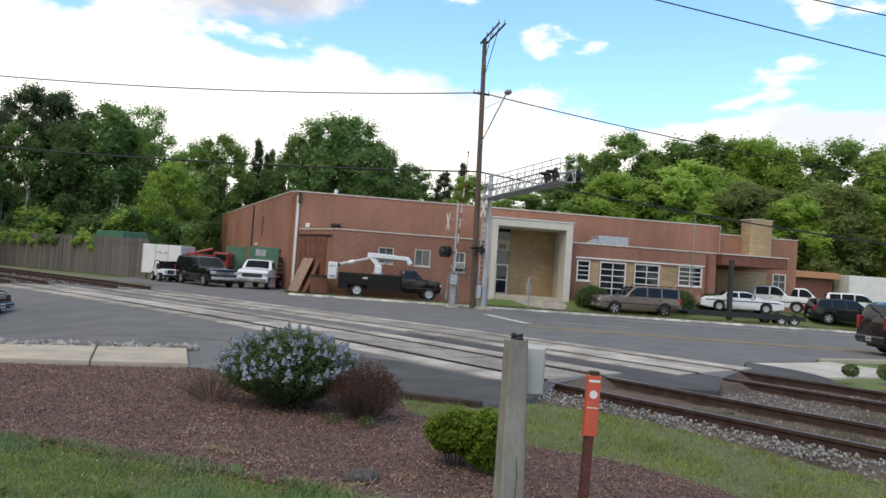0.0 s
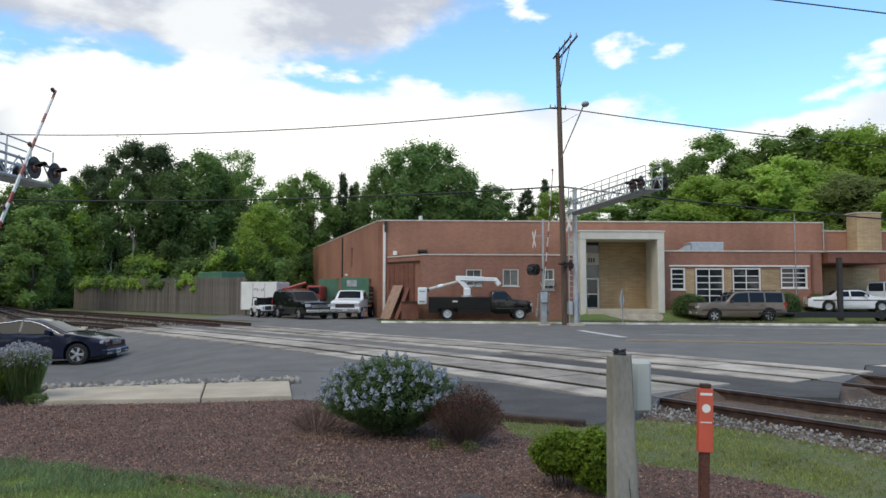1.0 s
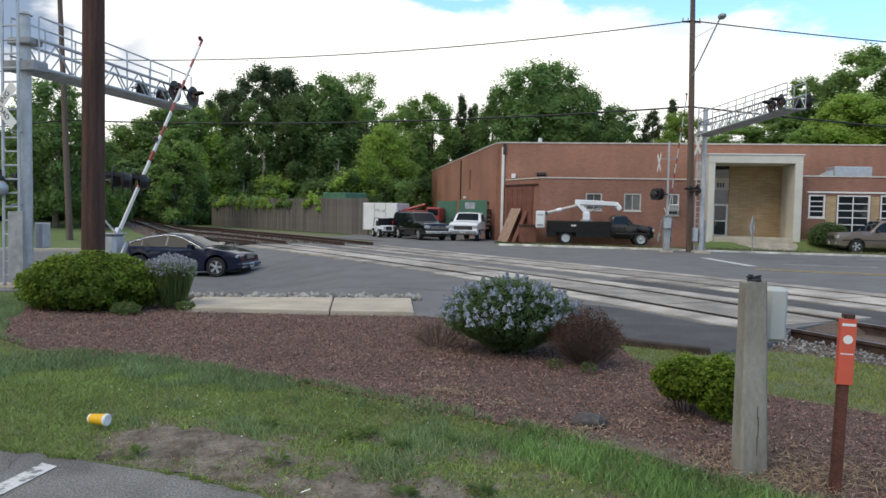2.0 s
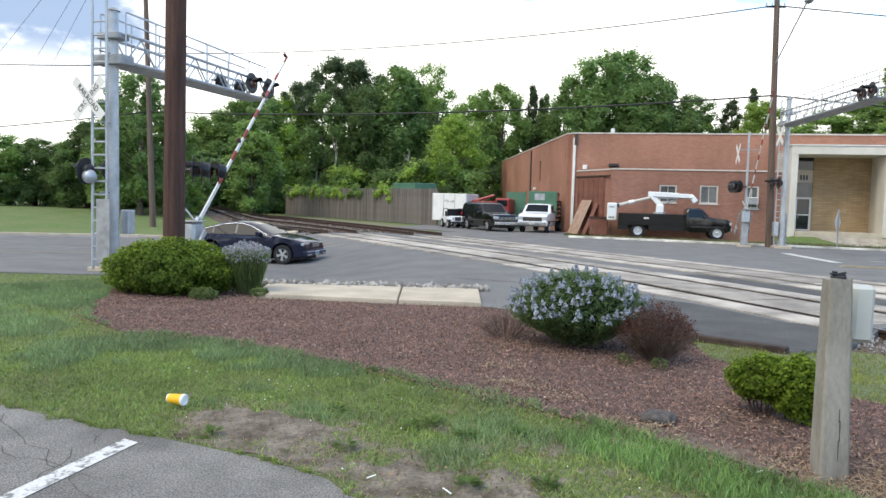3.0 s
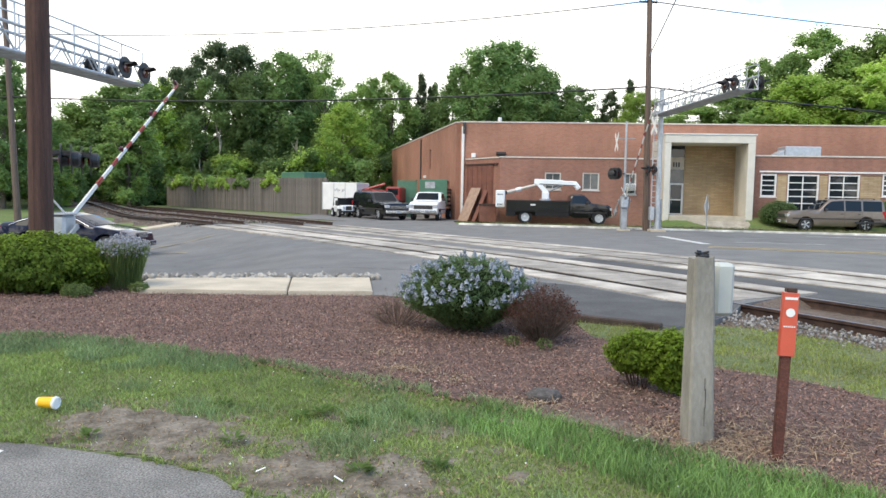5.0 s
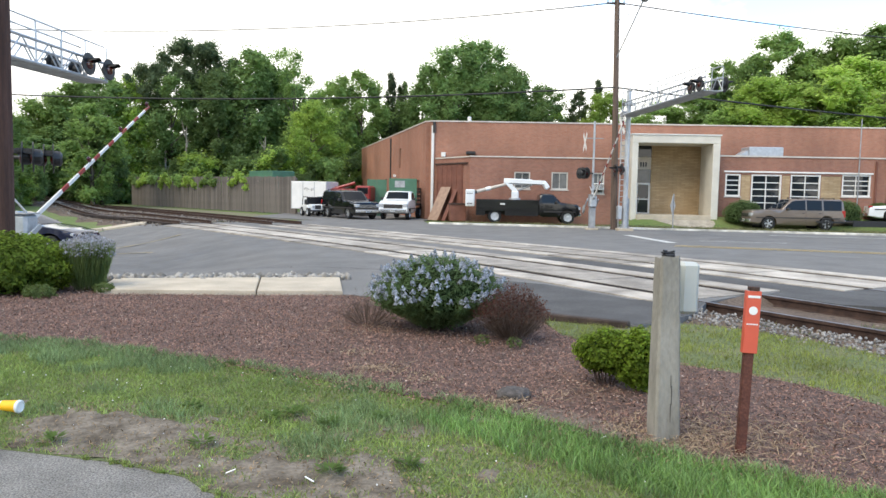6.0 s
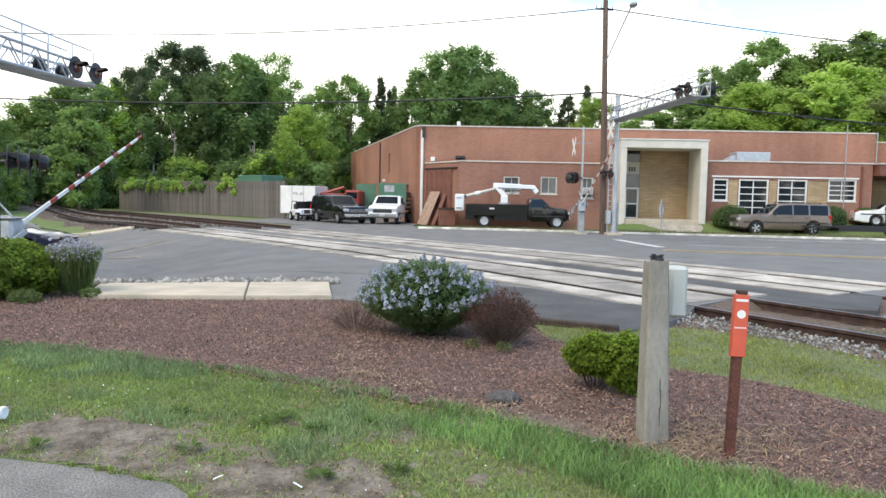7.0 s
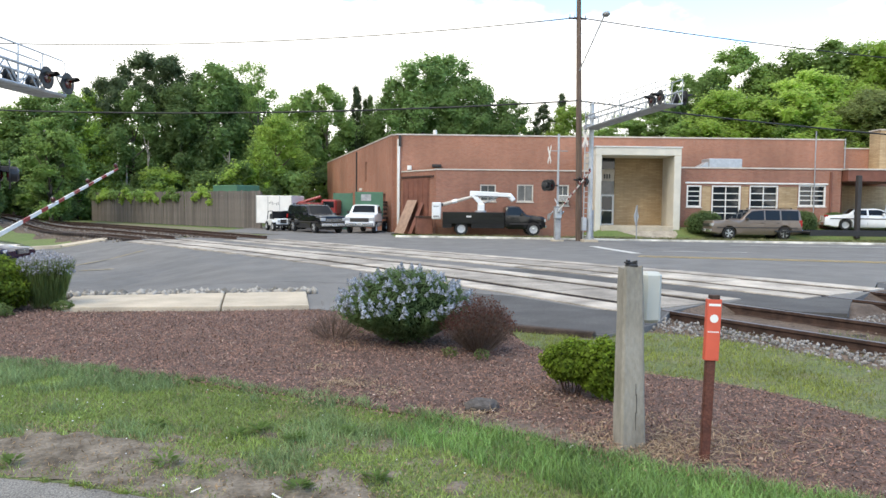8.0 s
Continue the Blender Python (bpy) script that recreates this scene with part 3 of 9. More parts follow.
ROAD = [(-90, -8), (-30, 7.2), (-18, 10.2), (-12.0, 11.75), (-9.58, 12.35), (-7.4, 12.2), (-5.95, 12.1), (-2.21, 13.05), (-1.84, 11.08), (-1.1, 10.78),
        (-0.1, 10.2), (1.03, 9.5), (1.75, 9.08), (2.2, 8.98), (2.7, 9.4), (3.25, 10.1), (3.75, 11.15), (4.9, 12.3), (5.75, 11.2), (6.42, 11.0), (7.55, 12.75), (8.9, 14.3), (10.0, 15.95), (12.6, 17.02), (13.3, 17.8), (16, 18.6),
        (32, 16.4), (110, 5), (110, 24), (22.3, 38.25), (8, 40.5), (-2, 42.0), (-2.6, 47), (-1.2, 56), (-9, 70), (-14, 62), (-14.2, 48.5), (-9.0, 44.6), (-11.6, 40.6), (-14.8, 37.6), (-17.2, 37.8),
        (-19.0, 37.5), (-25.34, 36.16), (-33.27, 32.35), (-90, 5)]


def build_ground():
    xs = [-1500, -500, -200, -100, *XCUTS, 90, 200, 500, 1500]
    ys = [-600, -150, -50, *YCUTS, 170, 300, 700, 1800]
    bm = bmesh.new()
    def depth(x, y):
        n, s = TN.x * x + TN.y * y, TT.x * x + TT.y * y
        return 0.42 if 7.3 < n < 15.9 and s > -8.8 else 0.075       # the track bed lies sunk beside the crossing
    grid = [[bm.verts.new((x, y, land(x, y) - depth(x, y))) for x in xs] for y in ys]
    for j in range(len(ys) - 1):
        for i in range(len(xs) - 1):
            bm.faces.new((grid[j][i], grid[j][i + 1], grid[j + 1][i + 1], grid[j + 1][i]))
    solo("ground", bm, M["far_turf"], "mown green lawn and rough grass beyond the road", "ground", kind="structure")
    solo("road", sheet(ROAD, 0.0, 0.10), M["asphalt"], "worn grey asphalt road running over a level crossing", "road", kind="structure")
    solo("parking_lot", sheet(LOT, -0.03, 0.05), M["lot_asphalt"], "coarse weathered grey asphalt of a parking lot", "pavement", kind="structure")
    solo("lawn", sheet(GRASS, -0.025, 0.05), M["turf"], "patchy grass with bare dirt beside the mulch bed", "lawn", kind="structure")
    solo("mulch_bed", sheet(MULCH, -0.012, 0.06), M["mulch"], "brown bark mulch planting bed", "mulch bed", kind="structure")
    solo("grass_strip", sheet(STRIP, -0.022, 0.05), M["turf"], "thin grass strip between mulch and railway ballast", "lawn", kind="structure")


def build_trackbed():
    def band(n0, n1, s0, s1, step):
        bm = bmesh.new()
        s, rows = s0, []
        while s < s1 + 1e-6:
            row = []
            near_end, far_end, mid = [0.135 * smooth_step(q, q + 0.3, s) if s > -20 else 0.0 for q in (-7.4, -6.95, -6.1)]
            cuts = [(n0 - 0.6, -0.10), (n0, -0.03), (n0 + 0.45, -0.01 - near_end)]
            cuts += [(n0 + 0.7 + 0.2 * i, -0.01 - near_end) for i in range(10)]
            cuts += [(n0 + 2.82 + 0.22 * i, -0.01 - mid) for i in range(10)]
            cuts += [(n0 + 5.0 + 0.2 * i, -0.01 - far_end) for i in range(12)]
            cuts += [(n1 - 0.3, -0.01 - far_end), (n1 + 0.6, -0.10)]
            for n, dz in cuts:
                p = track(n, s)
                dz += 0.022 * noise.noise(Vector((p.x * 2.6, p.y * 2.6, 1.0))) + 0.012 * noise.noise(Vector((p.x * 7, p.y * 7, 4.0))) if s > -20 else 0.0
                row.append(bm.verts.new((p.x, p.y, land(p.x, p.y) + dz)))
            rows.append(row)
            s += step
        for a, b in zip(rows, rows[1:]):
            for i in range(len(a) - 1):
                bm.faces.new((a[i], a[i + 1], b[i + 1], b[i]))
        bmesh.ops.recalc_face_normals(bm, faces=bm.faces[:])
        if sum(f.normal.z for f in bm.faces) < 0:
            bmesh.ops.reverse_faces(bm, faces=bm.faces[:])
        return bm
    solo("ballast_bed", band(8.3, 15.9, -7.55, 32, 0.15), M["ballast_dirt"], "grey railway ballast under the tracks", "ballast", kind="structure")
    solo("ballast_bed", band(8.2, 15.6, -110, -38.5, 4.0), M["ballast_dirt"], "brown dirty ballast of the receding railway", "ballast", kind="structure")


def rail_mesh(n, s0, s1, z, head="rail_shine"):
    """One rail: foot, web and head."""
    prof = ((-0.07, 0), (-0.07, 0.012), (-0.012, 0.03), (-0.012, 0.11), (-0.037, 0.125), (-0.037, 0.165), (0.037, 0.165), (0.037, 0.125),
            (0.012, 0.11), (0.012, 0.03), (0.07, 0.012), (0.07, 0))
    bm = bmesh.new()
    k = max(2, int((s1 - s0) / 2.5))
    rows = []
    for i in range(k + 1):
        s = s0 + (s1 - s0) * i / k
        rows.append([bm.verts.new((q.x, q.y, land(q.x, q.y) + z + h)) for o, h in prof for q in [track(n + o, s)]])
    for a, b in zip(rows, rows[1:]):
        for i in range(len(prof)):
            j = (i + 1) % len(prof)
            bm.faces.new((a[i], a[j], b[j], b[i]))
    bm.faces.new(rows[0][::-1]); bm.faces.new(rows[-1])
    bmesh.ops.recalc_face_normals(bm, faces=bm.faces[:])
    me = mesh_of(bm, M["rust"], "rail")
    me.materials.append(M[head])
    for p in me.polygons:
        if p.normal.z > 0.9 and p.center.z > land(p.center.x, p.center.y) + z + 0.15:
            p.material_index = 1
    return me


def build_tracks():
    tie_bm = boxes(((-1.28, -0.115, -0.16), (1.28, 0.115, 0.0), 0.012))
    tie = mesh_of(tie_bm, M["tie"], "tie")
    turn = math.atan2(TN.y, TN.x)
    for k, (a, b) in enumerate(RAILS):
        ends = -7.4 if k == 0 else -7.0
        t = thing("railway_track", "rusty steel rails on timber ties in ballast", "railway track", group="two parallel tracks", kind="structure")
        for n in (a, b):
            part("rail", rail_mesh(n, -110, -37.8 + (k * 1.5), 0.02), None, t)
            part("rail", rail_mesh(n, -37.8 + (k * 1.5), ends, -0.155, "rail_top"), None, t, "rail head flush with the crossing panels")
            part("rail", rail_mesh(n, ends, 45, -0.155), None, t)
        for s0, s1 in ((-66, -38.5), (-6.0, 26)):
            s = s0
            while s < s1:
                p = track((a + b) / 2, s)
                ob = part("tie", tie, None, t)
                lift = 0.025 if s0 < -20 else -0.150
                ob.matrix_world = pose(p.x, p.y, land(p.x, p.y) + lift, 0, 0, math.degrees(turn) + rng.uniform(-1.5, 1.5))
                s += 0.52


def build_crossing():
    """Precast panels between and beside the rails, with open flangeways."""
    t = thing("crossing_surface", "pale worn concrete crossing panels between flush rails", "level crossing", kind="structure")
    for k, (a, b) in enumerate(RAILS):
        rows = [(a - 0.74, a - 0.12), (a + 0.17, b - 0.17), (b + 0.12, b + 0.70)]
        s0, s1 = (-37.6 + 1.5 * k), (-7.5 + 0.5 * k)
        length = 2.44
        cnt = int((s1 - s0) / length)
        for n0, n1 in rows:
            for i in range(cnt):
                sa, sb = s0 + (s1 - s0) * i / cnt + 0.008, s0 + (s1 - s0) * (i + 1) / cnt - 0.008
                bm = bmesh.new()
                cn = [track(n0, sa), track(n1, sa), track(n1, sb), track(n0, sb)]
                lift = 0.016 + rng.uniform(0, 0.012)
                top = [bm.verts.new((p.x, p.y, land(p.x, p.y) + lift)) for p in cn]
                low = [bm.verts.new((p.x, p.y, land(p.x, p.y) - 0.06)) for p in cn]
                bm.faces.new(top)
                for q in range(4):
                    bm.faces.new((top[q], low[q], low[(q + 1) % 4], top[(q + 1) % 4]))
                bmesh.ops.recalc_face_normals(bm, faces=bm.faces[:])
                part("panel", bm, M["panel"], t)
        for n in (a, b):
            for side in (-1, 1):
                bm = bmesh.new()
                o0, o1 = (0.037, 0.12) if (side > 0) == (n == b) else (0.037, 0.17)
                rows2 = []
                for i in range(13):
                    s = s0 + (s1 - s0) * i / 12
                    rows2.append([bm.verts.new((q.x, q.y, land(q.x, q.y) + 0.006)) for o in (o0, o1) for q in [track(n + side * o, s)]])
                for r0, r1 in zip(rows2, rows2[1:]):
                    bm.faces.new((r0[0], r0[1], r1[1], r1[0]))
                part("flangeway", bm, M["rubber"], t, "dark open groove beside the rail")


def strip_marking(name, pts, width, material, label):
    """A painted line on the road along plan points."""
    bm = bmesh.new()
    dense = []
    for (x0, y0), (x1, y1) in zip(pts, pts[1:]):
        k = max(1, int(math.hypot(x1 - x0, y1 - y0) / 1.5))
        dense += [(x0 + (x1 - x0) * i / k, y0 + (y1 - y0) * i / k) for i in range(k)]
    dense.append(pts[-1])
    rows = []
    for i, (x, y) in enumerate(dense):
        a, b = dense[max(0, i - 1)], dense[min(len(dense) - 1, i + 1)]
        d = Vector((b[0] - a[0], b[1] - a[1])).normalized()
        rows.append([bm.verts.new((x - d.y * o, y + d.x * o, land(x - d.y * o, y + d.x * o) + 0.009)) for o in (-width / 2, width / 2)])
    for a, b in zip(rows, rows[1:]):
        bm.faces.new((a[0], b[0], b[1], a[1]))
    bmesh.ops.recalc_face_normals(bm, faces=bm.faces[:])
    if sum(f.normal.z for f in bm.faces) < 0:
        bmesh.ops.reverse_faces(bm, faces=bm.faces[:])
    solo(name, bm, material, label, "road marking", kind="structure")


def build_markings():
    strip_marking("road_marking", [(7.3, 25.15), (14.45, 22.75), (40, 16.5)], 0.2, M["yellow_marking"], "worn double yellow centre line")
    strip_marking("road_marking", [(7.5, 25.75), (14.6, 23.3), (40, 17.0)], 0.2, M["yellow_marking"], "worn double yellow centre line")
    strip_marking("road_marking", [(-45, 15.6), (-23.2, 22.6), (-18.6, 23.8), (-16.2, 24.3)], 0.16, M["faded_yellow"], "faded yellow centre line")
    strip_marking("road_marking", [(7.6, 33.6), (7.9, 27.4)], 0.4, M["marking"], "white stop line across the far lane")
    strip_marking("road_marking", [(9.6, 29.5), (12.8, 28.9)], 0.14, M["marking"], "short worn white lane line")
    strip_marking("road_marking", [(15.2, 36.3), (30, 33.6)], 0.2, M["marking"], "worn white lane line beside the kerb")
    strip_marking("road_marking", [(-13.1, 26.9), (-11.7, 29.7)], 0.16, M["faded_yellow"], "faded yellow line near the tracks")
    strip_marking("road_marking", [(-11.9, 24.4), (-10.6, 24.5)], 0.16, M["faded_yellow"], "faded yellow line near the tracks")
    strip_marking("road_marking", [(-45, 26.0), (-33.0, 31.6), (-25.2, 35.4)], 0.18, M["marking"], "white edge line beside the kerb")
    bm = bmesh.new()
    q = [(-3.06, 4.22), (-2.93, 4.18), (-2.97, 2.6), (-3.10, 2.6)]
    vs = [bm.verts.new((x, y, land(x, y) - 0.0245)) for x, y in q]
    f = bm.faces.new(vs)
    f.normal_update()
    if f.normal.z < 0:
        f.normal_flip()
    solo("bay_line", bm, M["chipped_paint"], "chipped white parking bay line", "road marking", kind="structure")


def kerb_run(name, pts, width, up, material, label, seg=2.4):
    """Kerb stones end to end, each a stone of its own."""
    t = thing(name, label, "kerb", kind="structure")
    for (x0, y0), (x1, y1) in zip(pts, pts[1:]):
        ln = math.hypot(x1 - x0, y1 - y0)
        k = max(1, round(ln / seg))
        for i in range(k):
            a, b = (i / k) + 0.004 / ln, ((i + 1) / k) - 0.004 / ln
            ax, ay, bx, by = x0 + (x1 - x0) * a, y0 + (y1 - y0) * a, x0 + (x1 - x0) * b, y0 + (y1 - y0) * b
            d = Vector((bx - ax, by - ay)).normalized()
            lx, ly = -d.y * width, d.x * width
            bm = bmesh.new()
            ring = [(ax, ay), (bx, by), (bx + lx, by + ly), (ax + lx, ay + ly)]
            top = [bm.verts.new((x, y, land(x, y) + up + rng.uniform(-0.008, 0.008))) for x, y in ring]
            low = [bm.verts.new((x, y, land(x, y) - 0.1)) for x, y in ring]
            bm.faces.new(top)
            for q in range(4):
                bm.faces.new((top[q], low[q], low[(q + 1) % 4], top[(q + 1) % 4]))
            bmesh.ops.recalc_face_normals(bm, faces=bm.faces[:])
            bmesh.ops.bevel(bm, geom=[e for e in bm.edges if all(v in top for v in e.verts)], offset=0.015, segments=1, affect="EDGES")
            part("kerb_stone", bm, material, t)


def build_kerbs():
    kerb_run("kerb_far_lot", [(-2.0, 42.0), (8, 40.5), (22.3, 38.25), (60, 32.2)], 0.34, 0.10, M["kerb"], "white-painted worn kerb beside the grass verge")
    kerb_run("kerb_far_lawn", [(-90, 5), (-33.27, 32.35), (-25.34, 36.16), (-19.0, 37.5)], 0.25, 0.13, M["concrete"], "pale concrete kerb along the lawn")
    kerb_run("kerb_near_verge", [(32, 16.4), (16, 18.6), (13.3, 17.8)], 0.2, 0.03, M["concrete"], "pale concrete kerb by the tracks")
    verge = [(-1.8, 42.35), (8, 40.85), (22.3, 38.6), (60, 32.55), (60, 35.0), (30, 40.6), (24, 41.6), (8.9, 43.4), (0, 43.9)]
    solo("dry_verge", sheet(verge, -0.03), mat("dry_verge_soil", (0.150, 0.140, 0.075), 1.0, color2=(0.105, 0.125, 0.05), scale=0.9, fine=0.35, bump=0.6, bump_scale=20), "thin dry grass verge behind the white kerb", "verge", kind="structure")
    # sidewalk slabs in front of the bed
    t = thing("sidewalk", "pale concrete sidewalk slabs at the edge of the mulch bed", "sidewalk", kind="structure")
    front = [(-5.5, 10.66), (-3.13, 10.9), (-1.84, 11.11)]
    back = [(-5.9, 12.05), (-3.55, 12.62), (-2.2, 12.95)]
    for i in range(2):
        bm = bmesh.new()
        g = 0.012
        f0, f1 = Vector(front[i]), Vector(front[i + 1])
        b0, b1 = Vector(back[i]), Vector(back[i + 1])
        ring = [f0.lerp(f1, g / 2), f1.lerp(f0, g / 2), b1.lerp(b0, g / 2), b0.lerp(b1, g / 2)]
        top = [bm.verts.new((p.x, p.y, 0.05)) for p in ring]
        low = [bm.verts.new((p.x, p.y, -0.06)) for p in ring]
        bm.faces.new(top)
        for q in range(4):
            bm.faces.new((top[q], low[q], low[(q + 1) % 4], top[(q + 1) % 4]))
        bmesh.ops.recalc_face_normals(bm, faces=bm.faces[:])
        bmesh.ops.bevel(bm, geom=[e for e in bm.edges if all(v in top for v in e.verts)], offset=0.012, segments=2, affect="EDGES")
        part("slab", bm, M["concrete"], t)
    # pavement on the far side of the tracks
    bm = sheet([(10.1, 16.1), (10.38, 15.55), (10.55, 15.05), (10.56, 14.4), (10.48, 13.75), (11.6, 14.25), (12.6, 14.5), (32, 11.9), (32, 13.6), (13.9, 16.1), (13.3, 17.3), (12.2, 17.0), (11.5, 16.75)], -0.022, 0.05)
    solo("pavement_by_tracks", bm, mat("pale_pavement", (0.50, 0.455, 0.385), 0.9, var=0.16, scale=1.2, fine=0.10, bump=0.15, bump_scale=40), "pale concrete pavement beside the railway", "pavement", kind="structure")
    bm = sheet([(8.9, 14.3), (9.25, 14.75), (10.1, 16.1), (10.38, 15.55), (10.55, 15.05), (10.56, 14.4), (10.48, 13.75), (10.3, 13.35), (9.95, 12.85), (9.15, 13.95)], -0.016, 0.12)
    solo("asphalt_apron", bm, M["dark_asphalt"], "dark asphalt apron between rail and pale pavement", "road", kind="structure")
    bm = sheet([(-19.0, 37.75), (-16.9, 37.95), (-17.3, 39.3), (-20.8, 39.0), (-20.8, 37.5)], 0.06, 0.1)
    solo("pavement_by_lawn", bm, M["concrete"], "pale concrete apron beside the lawn", "pavement", kind="structure")
    bm = sheet([(-11.9, 14.4), (-9.6, 13.9), (-8.4, 13.8), (-8.4, 15.2), (-9.8, 15.5), (-11.9, 15.7)], 0.05, 0.2)
    solo("signal_island", bm, M["asphalt"], "raised asphalt island under the crossing signals", "pavement", kind="structure")
    solo("entrance_path", sheet([(13.6, 44.6), (15.2, 44.6), (15.6, 45.2), (15.6, 45.55), (11.9, 45.55), (12.4, 45.25)], -0.05, 0.06), mat("path_gravel", (0.36, 0.31, 0.24), 0.95, var=0.2, scale=2, fine=0.2), "tan concrete path up to the entrance", "path", kind="structure")
    # timber edging between bed and road
    t = thing("bed_edging", "dark rotten timber edging of the planting bed", "edging", kind="structure")
    for (x0, y0), (x1, y1) in (((0.15, 10.0), (1.05, 9.45)), ((1.07, 9.43), (2.05, 8.9))):
        a = math.degrees(math.atan2(y1 - y0, x1 - x0))
        ln = math.hypot(x1 - x0, y1 - y0)
        ob = part("timber", boxes(((0, -0.07, -0.08), (ln, 0.07, 0.055), 0.015)), M["tie"], t)
        ob.matrix_world = pose(x0, y0, 0, 0, 0, a)


def build_road_wear():
    """Cracks in the asphalt and a darker patch between the tracks."""
    crack = mat("crack_filler", (0.045, 0.043, 0.042), 0.95, spec=0.1, var=0.3)
    r = random.Random(17)
    for x0, y0, x1, y1, w in ((-9.2, 17.2, -4.6, 15.4, 0.035), (-4.4, 15.3, -1.2, 14.6, 0.03), (-7.6, 19.6, -6.4, 15.9, 0.03), (-14.5, 18.2, -9.0, 19.0, 0.03), (1.5, 17.5, 6.5, 19.5, 0.03),
                              (10.5, 31.0, 20.5, 28.6, 0.06), (9.5, 34.5, 24.0, 33.2, 0.06), (-8.0, 28.0, -3.0, 33.0, 0.05), (-16, 26, -24, 27.5, 0.05)):
        n = 14
        pts = [(x0 + (x1 - x0) * i / n + r.uniform(-0.14, 0.14), y0 + (y1 - y0) * i / n + r.uniform(-0.14, 0.14)) for i in range(n + 1)]
        strip_marking("road_crack", pts, w, crack, "dark filled crack in the asphalt")
    ring = [track(n, s) for n, s in ((11.6, -14.5), (12.5, -14.5), (12.58, -8.5), (12.6, -7.02), (13.29, -7.02), (13.3, -6.49), (11.41, -5.63), (10.94, -6.17), (11.0, -7.4), (11.5, -7.5))]
    solo("asphalt_patch", sheet([(p.x, p.y) for p in ring], 0.005, 0.12), M["dark_asphalt"], "dark asphalt patch between the two tracks", "road", kind="structure")
    ring = [(-0.75, 10.75), (0.2, 10.12), (1.03, 9.62), (1.75, 9.14), (2.2, 9.0), (2.7, 9.42), (3.24, 10.12), (3.7, 11.1), (2.6, 11.2), (1.5, 12.85), (0.5, 13.5), (-0.5, 12.6)]
    solo("asphalt_patch", sheet(ring, 0.005), M["dark_asphalt"], "dark asphalt patch beside the planting bed", "road", kind="structure")
    lot_crack = mat("lot_crack", (0.11, 0.102, 0.09), 1.0, spec=0.1, var=0.3, scale=6)
    for x0, y0, x1, y1, w in ((-4.2, 4.4, -2.1, 3.0, 0.006), (-3.3, 4.3, -3.0, 3.1, 0.005), (-5.6, 4.4, -3.1, 3.7, 0.007), (-2.9, 2.9, -0.9, 2.5, 0.005), (-7.5, 5.3, -4.6, 3.6, 0.009), (-3.9, 3.4, -2.4, 3.7, 0.004)):
        n = 16
        line = [(x0 + (x1 - x0) * i / n + r.uniform(-0.05, 0.05), y0 + (y1 - y0) * i / n + r.uniform(-0.05, 0.05)) for i in range(n + 1)]
        bm = bmesh.new()
        rows = [[bm.verts.new((x - w * r.uniform(0.2, 0.7), y - w * 0.3, -0.0275)), bm.verts.new((x + w * r.uniform(0.2, 0.7), y + w * 0.3, -0.0275))] for x, y in line]
        for a, b in zip(rows, rows[1:]):
            bm.faces.new((a[0], a[1], b[1], b[0]))
        solo("road_crack", bm, lot_crack, "thin dark crack in the weathered lot", "crack", kind="structure")
    near = [track(16.0, -40 - 5 * i) for i in range(9)]
    far = [track(20.6, -40 - 5 * i) for i in range(2, 9)]
    solo("dirt_verge", sheet([(p.x, p.y) for p in near + far[::-1]], -0.055), M["dirt"], "dry dirt and weeds between the fence and the tracks", "verge", kind="structure")


build_ground()
build_road_wear()
build_trackbed()
build_tracks()
build_crossing()
build_markings()
build_kerbs()


# ---- the brick building ----
def wall_with_holes(x0, x1, z0, z1, y0, y1, holes):
    """A wall slab along x with rectangular openings (xa, xb, za, zb)."""
    bm = bmesh.new()
    xs = sorted({x0, x1, *[h[0] for h in holes], *[h[1] for h in holes]})
    zs = sorted({z0, z1, *[h[2] for h in holes], *[h[3] for h in holes]})
    def solid(i, j):
        if not (0 <= i < len(xs) - 1 and 0 <= j < len(zs) - 1):
            return False
        cx, cz = (xs[i] + xs[i + 1]) / 2, (zs[j] + zs[j + 1]) / 2
        return not any(h[0] < cx < h[1] and h[2] < cz < h[3] for h in holes)
    vs = {}
    def v(x, y, z):
        k = (round(x, 4), round(y, 4), round(z, 4))
        if k not in vs:
            vs[k] = bm.verts.new((x, y, z))
        return vs[k]
    for i in range(len(xs) - 1):
        for j in range(len(zs) - 1):
            if not solid(i, j):
                continue
            a, b, c, d = xs[i], xs[i + 1], zs[j], zs[j + 1]
            bm.faces.new((v(a, y0, c), v(b, y0, c), v(b, y0, d), v(a, y0, d)))
            bm.faces.new((v(a, y1, d), v(b, y1, d), v(b, y1, c), v(a, y1, c)))
            for di, dj, q in ((-1, 0, ((a, c), (a, d))), (1, 0, ((b, d), (b, c))), (0, -1, ((b, c), (a, c))), (0, 1, ((a, d), (b, d)))):
                if not solid(i + di, j + dj):
                    (p, r), (s, t) = q
                    bm.faces.new((v(p, y0, r), v(s, y0, t), v(s, y1, t), v(p, y1, r)))
    bmesh.ops.recalc_face_normals(bm, faces=bm.faces[:])
    return bm


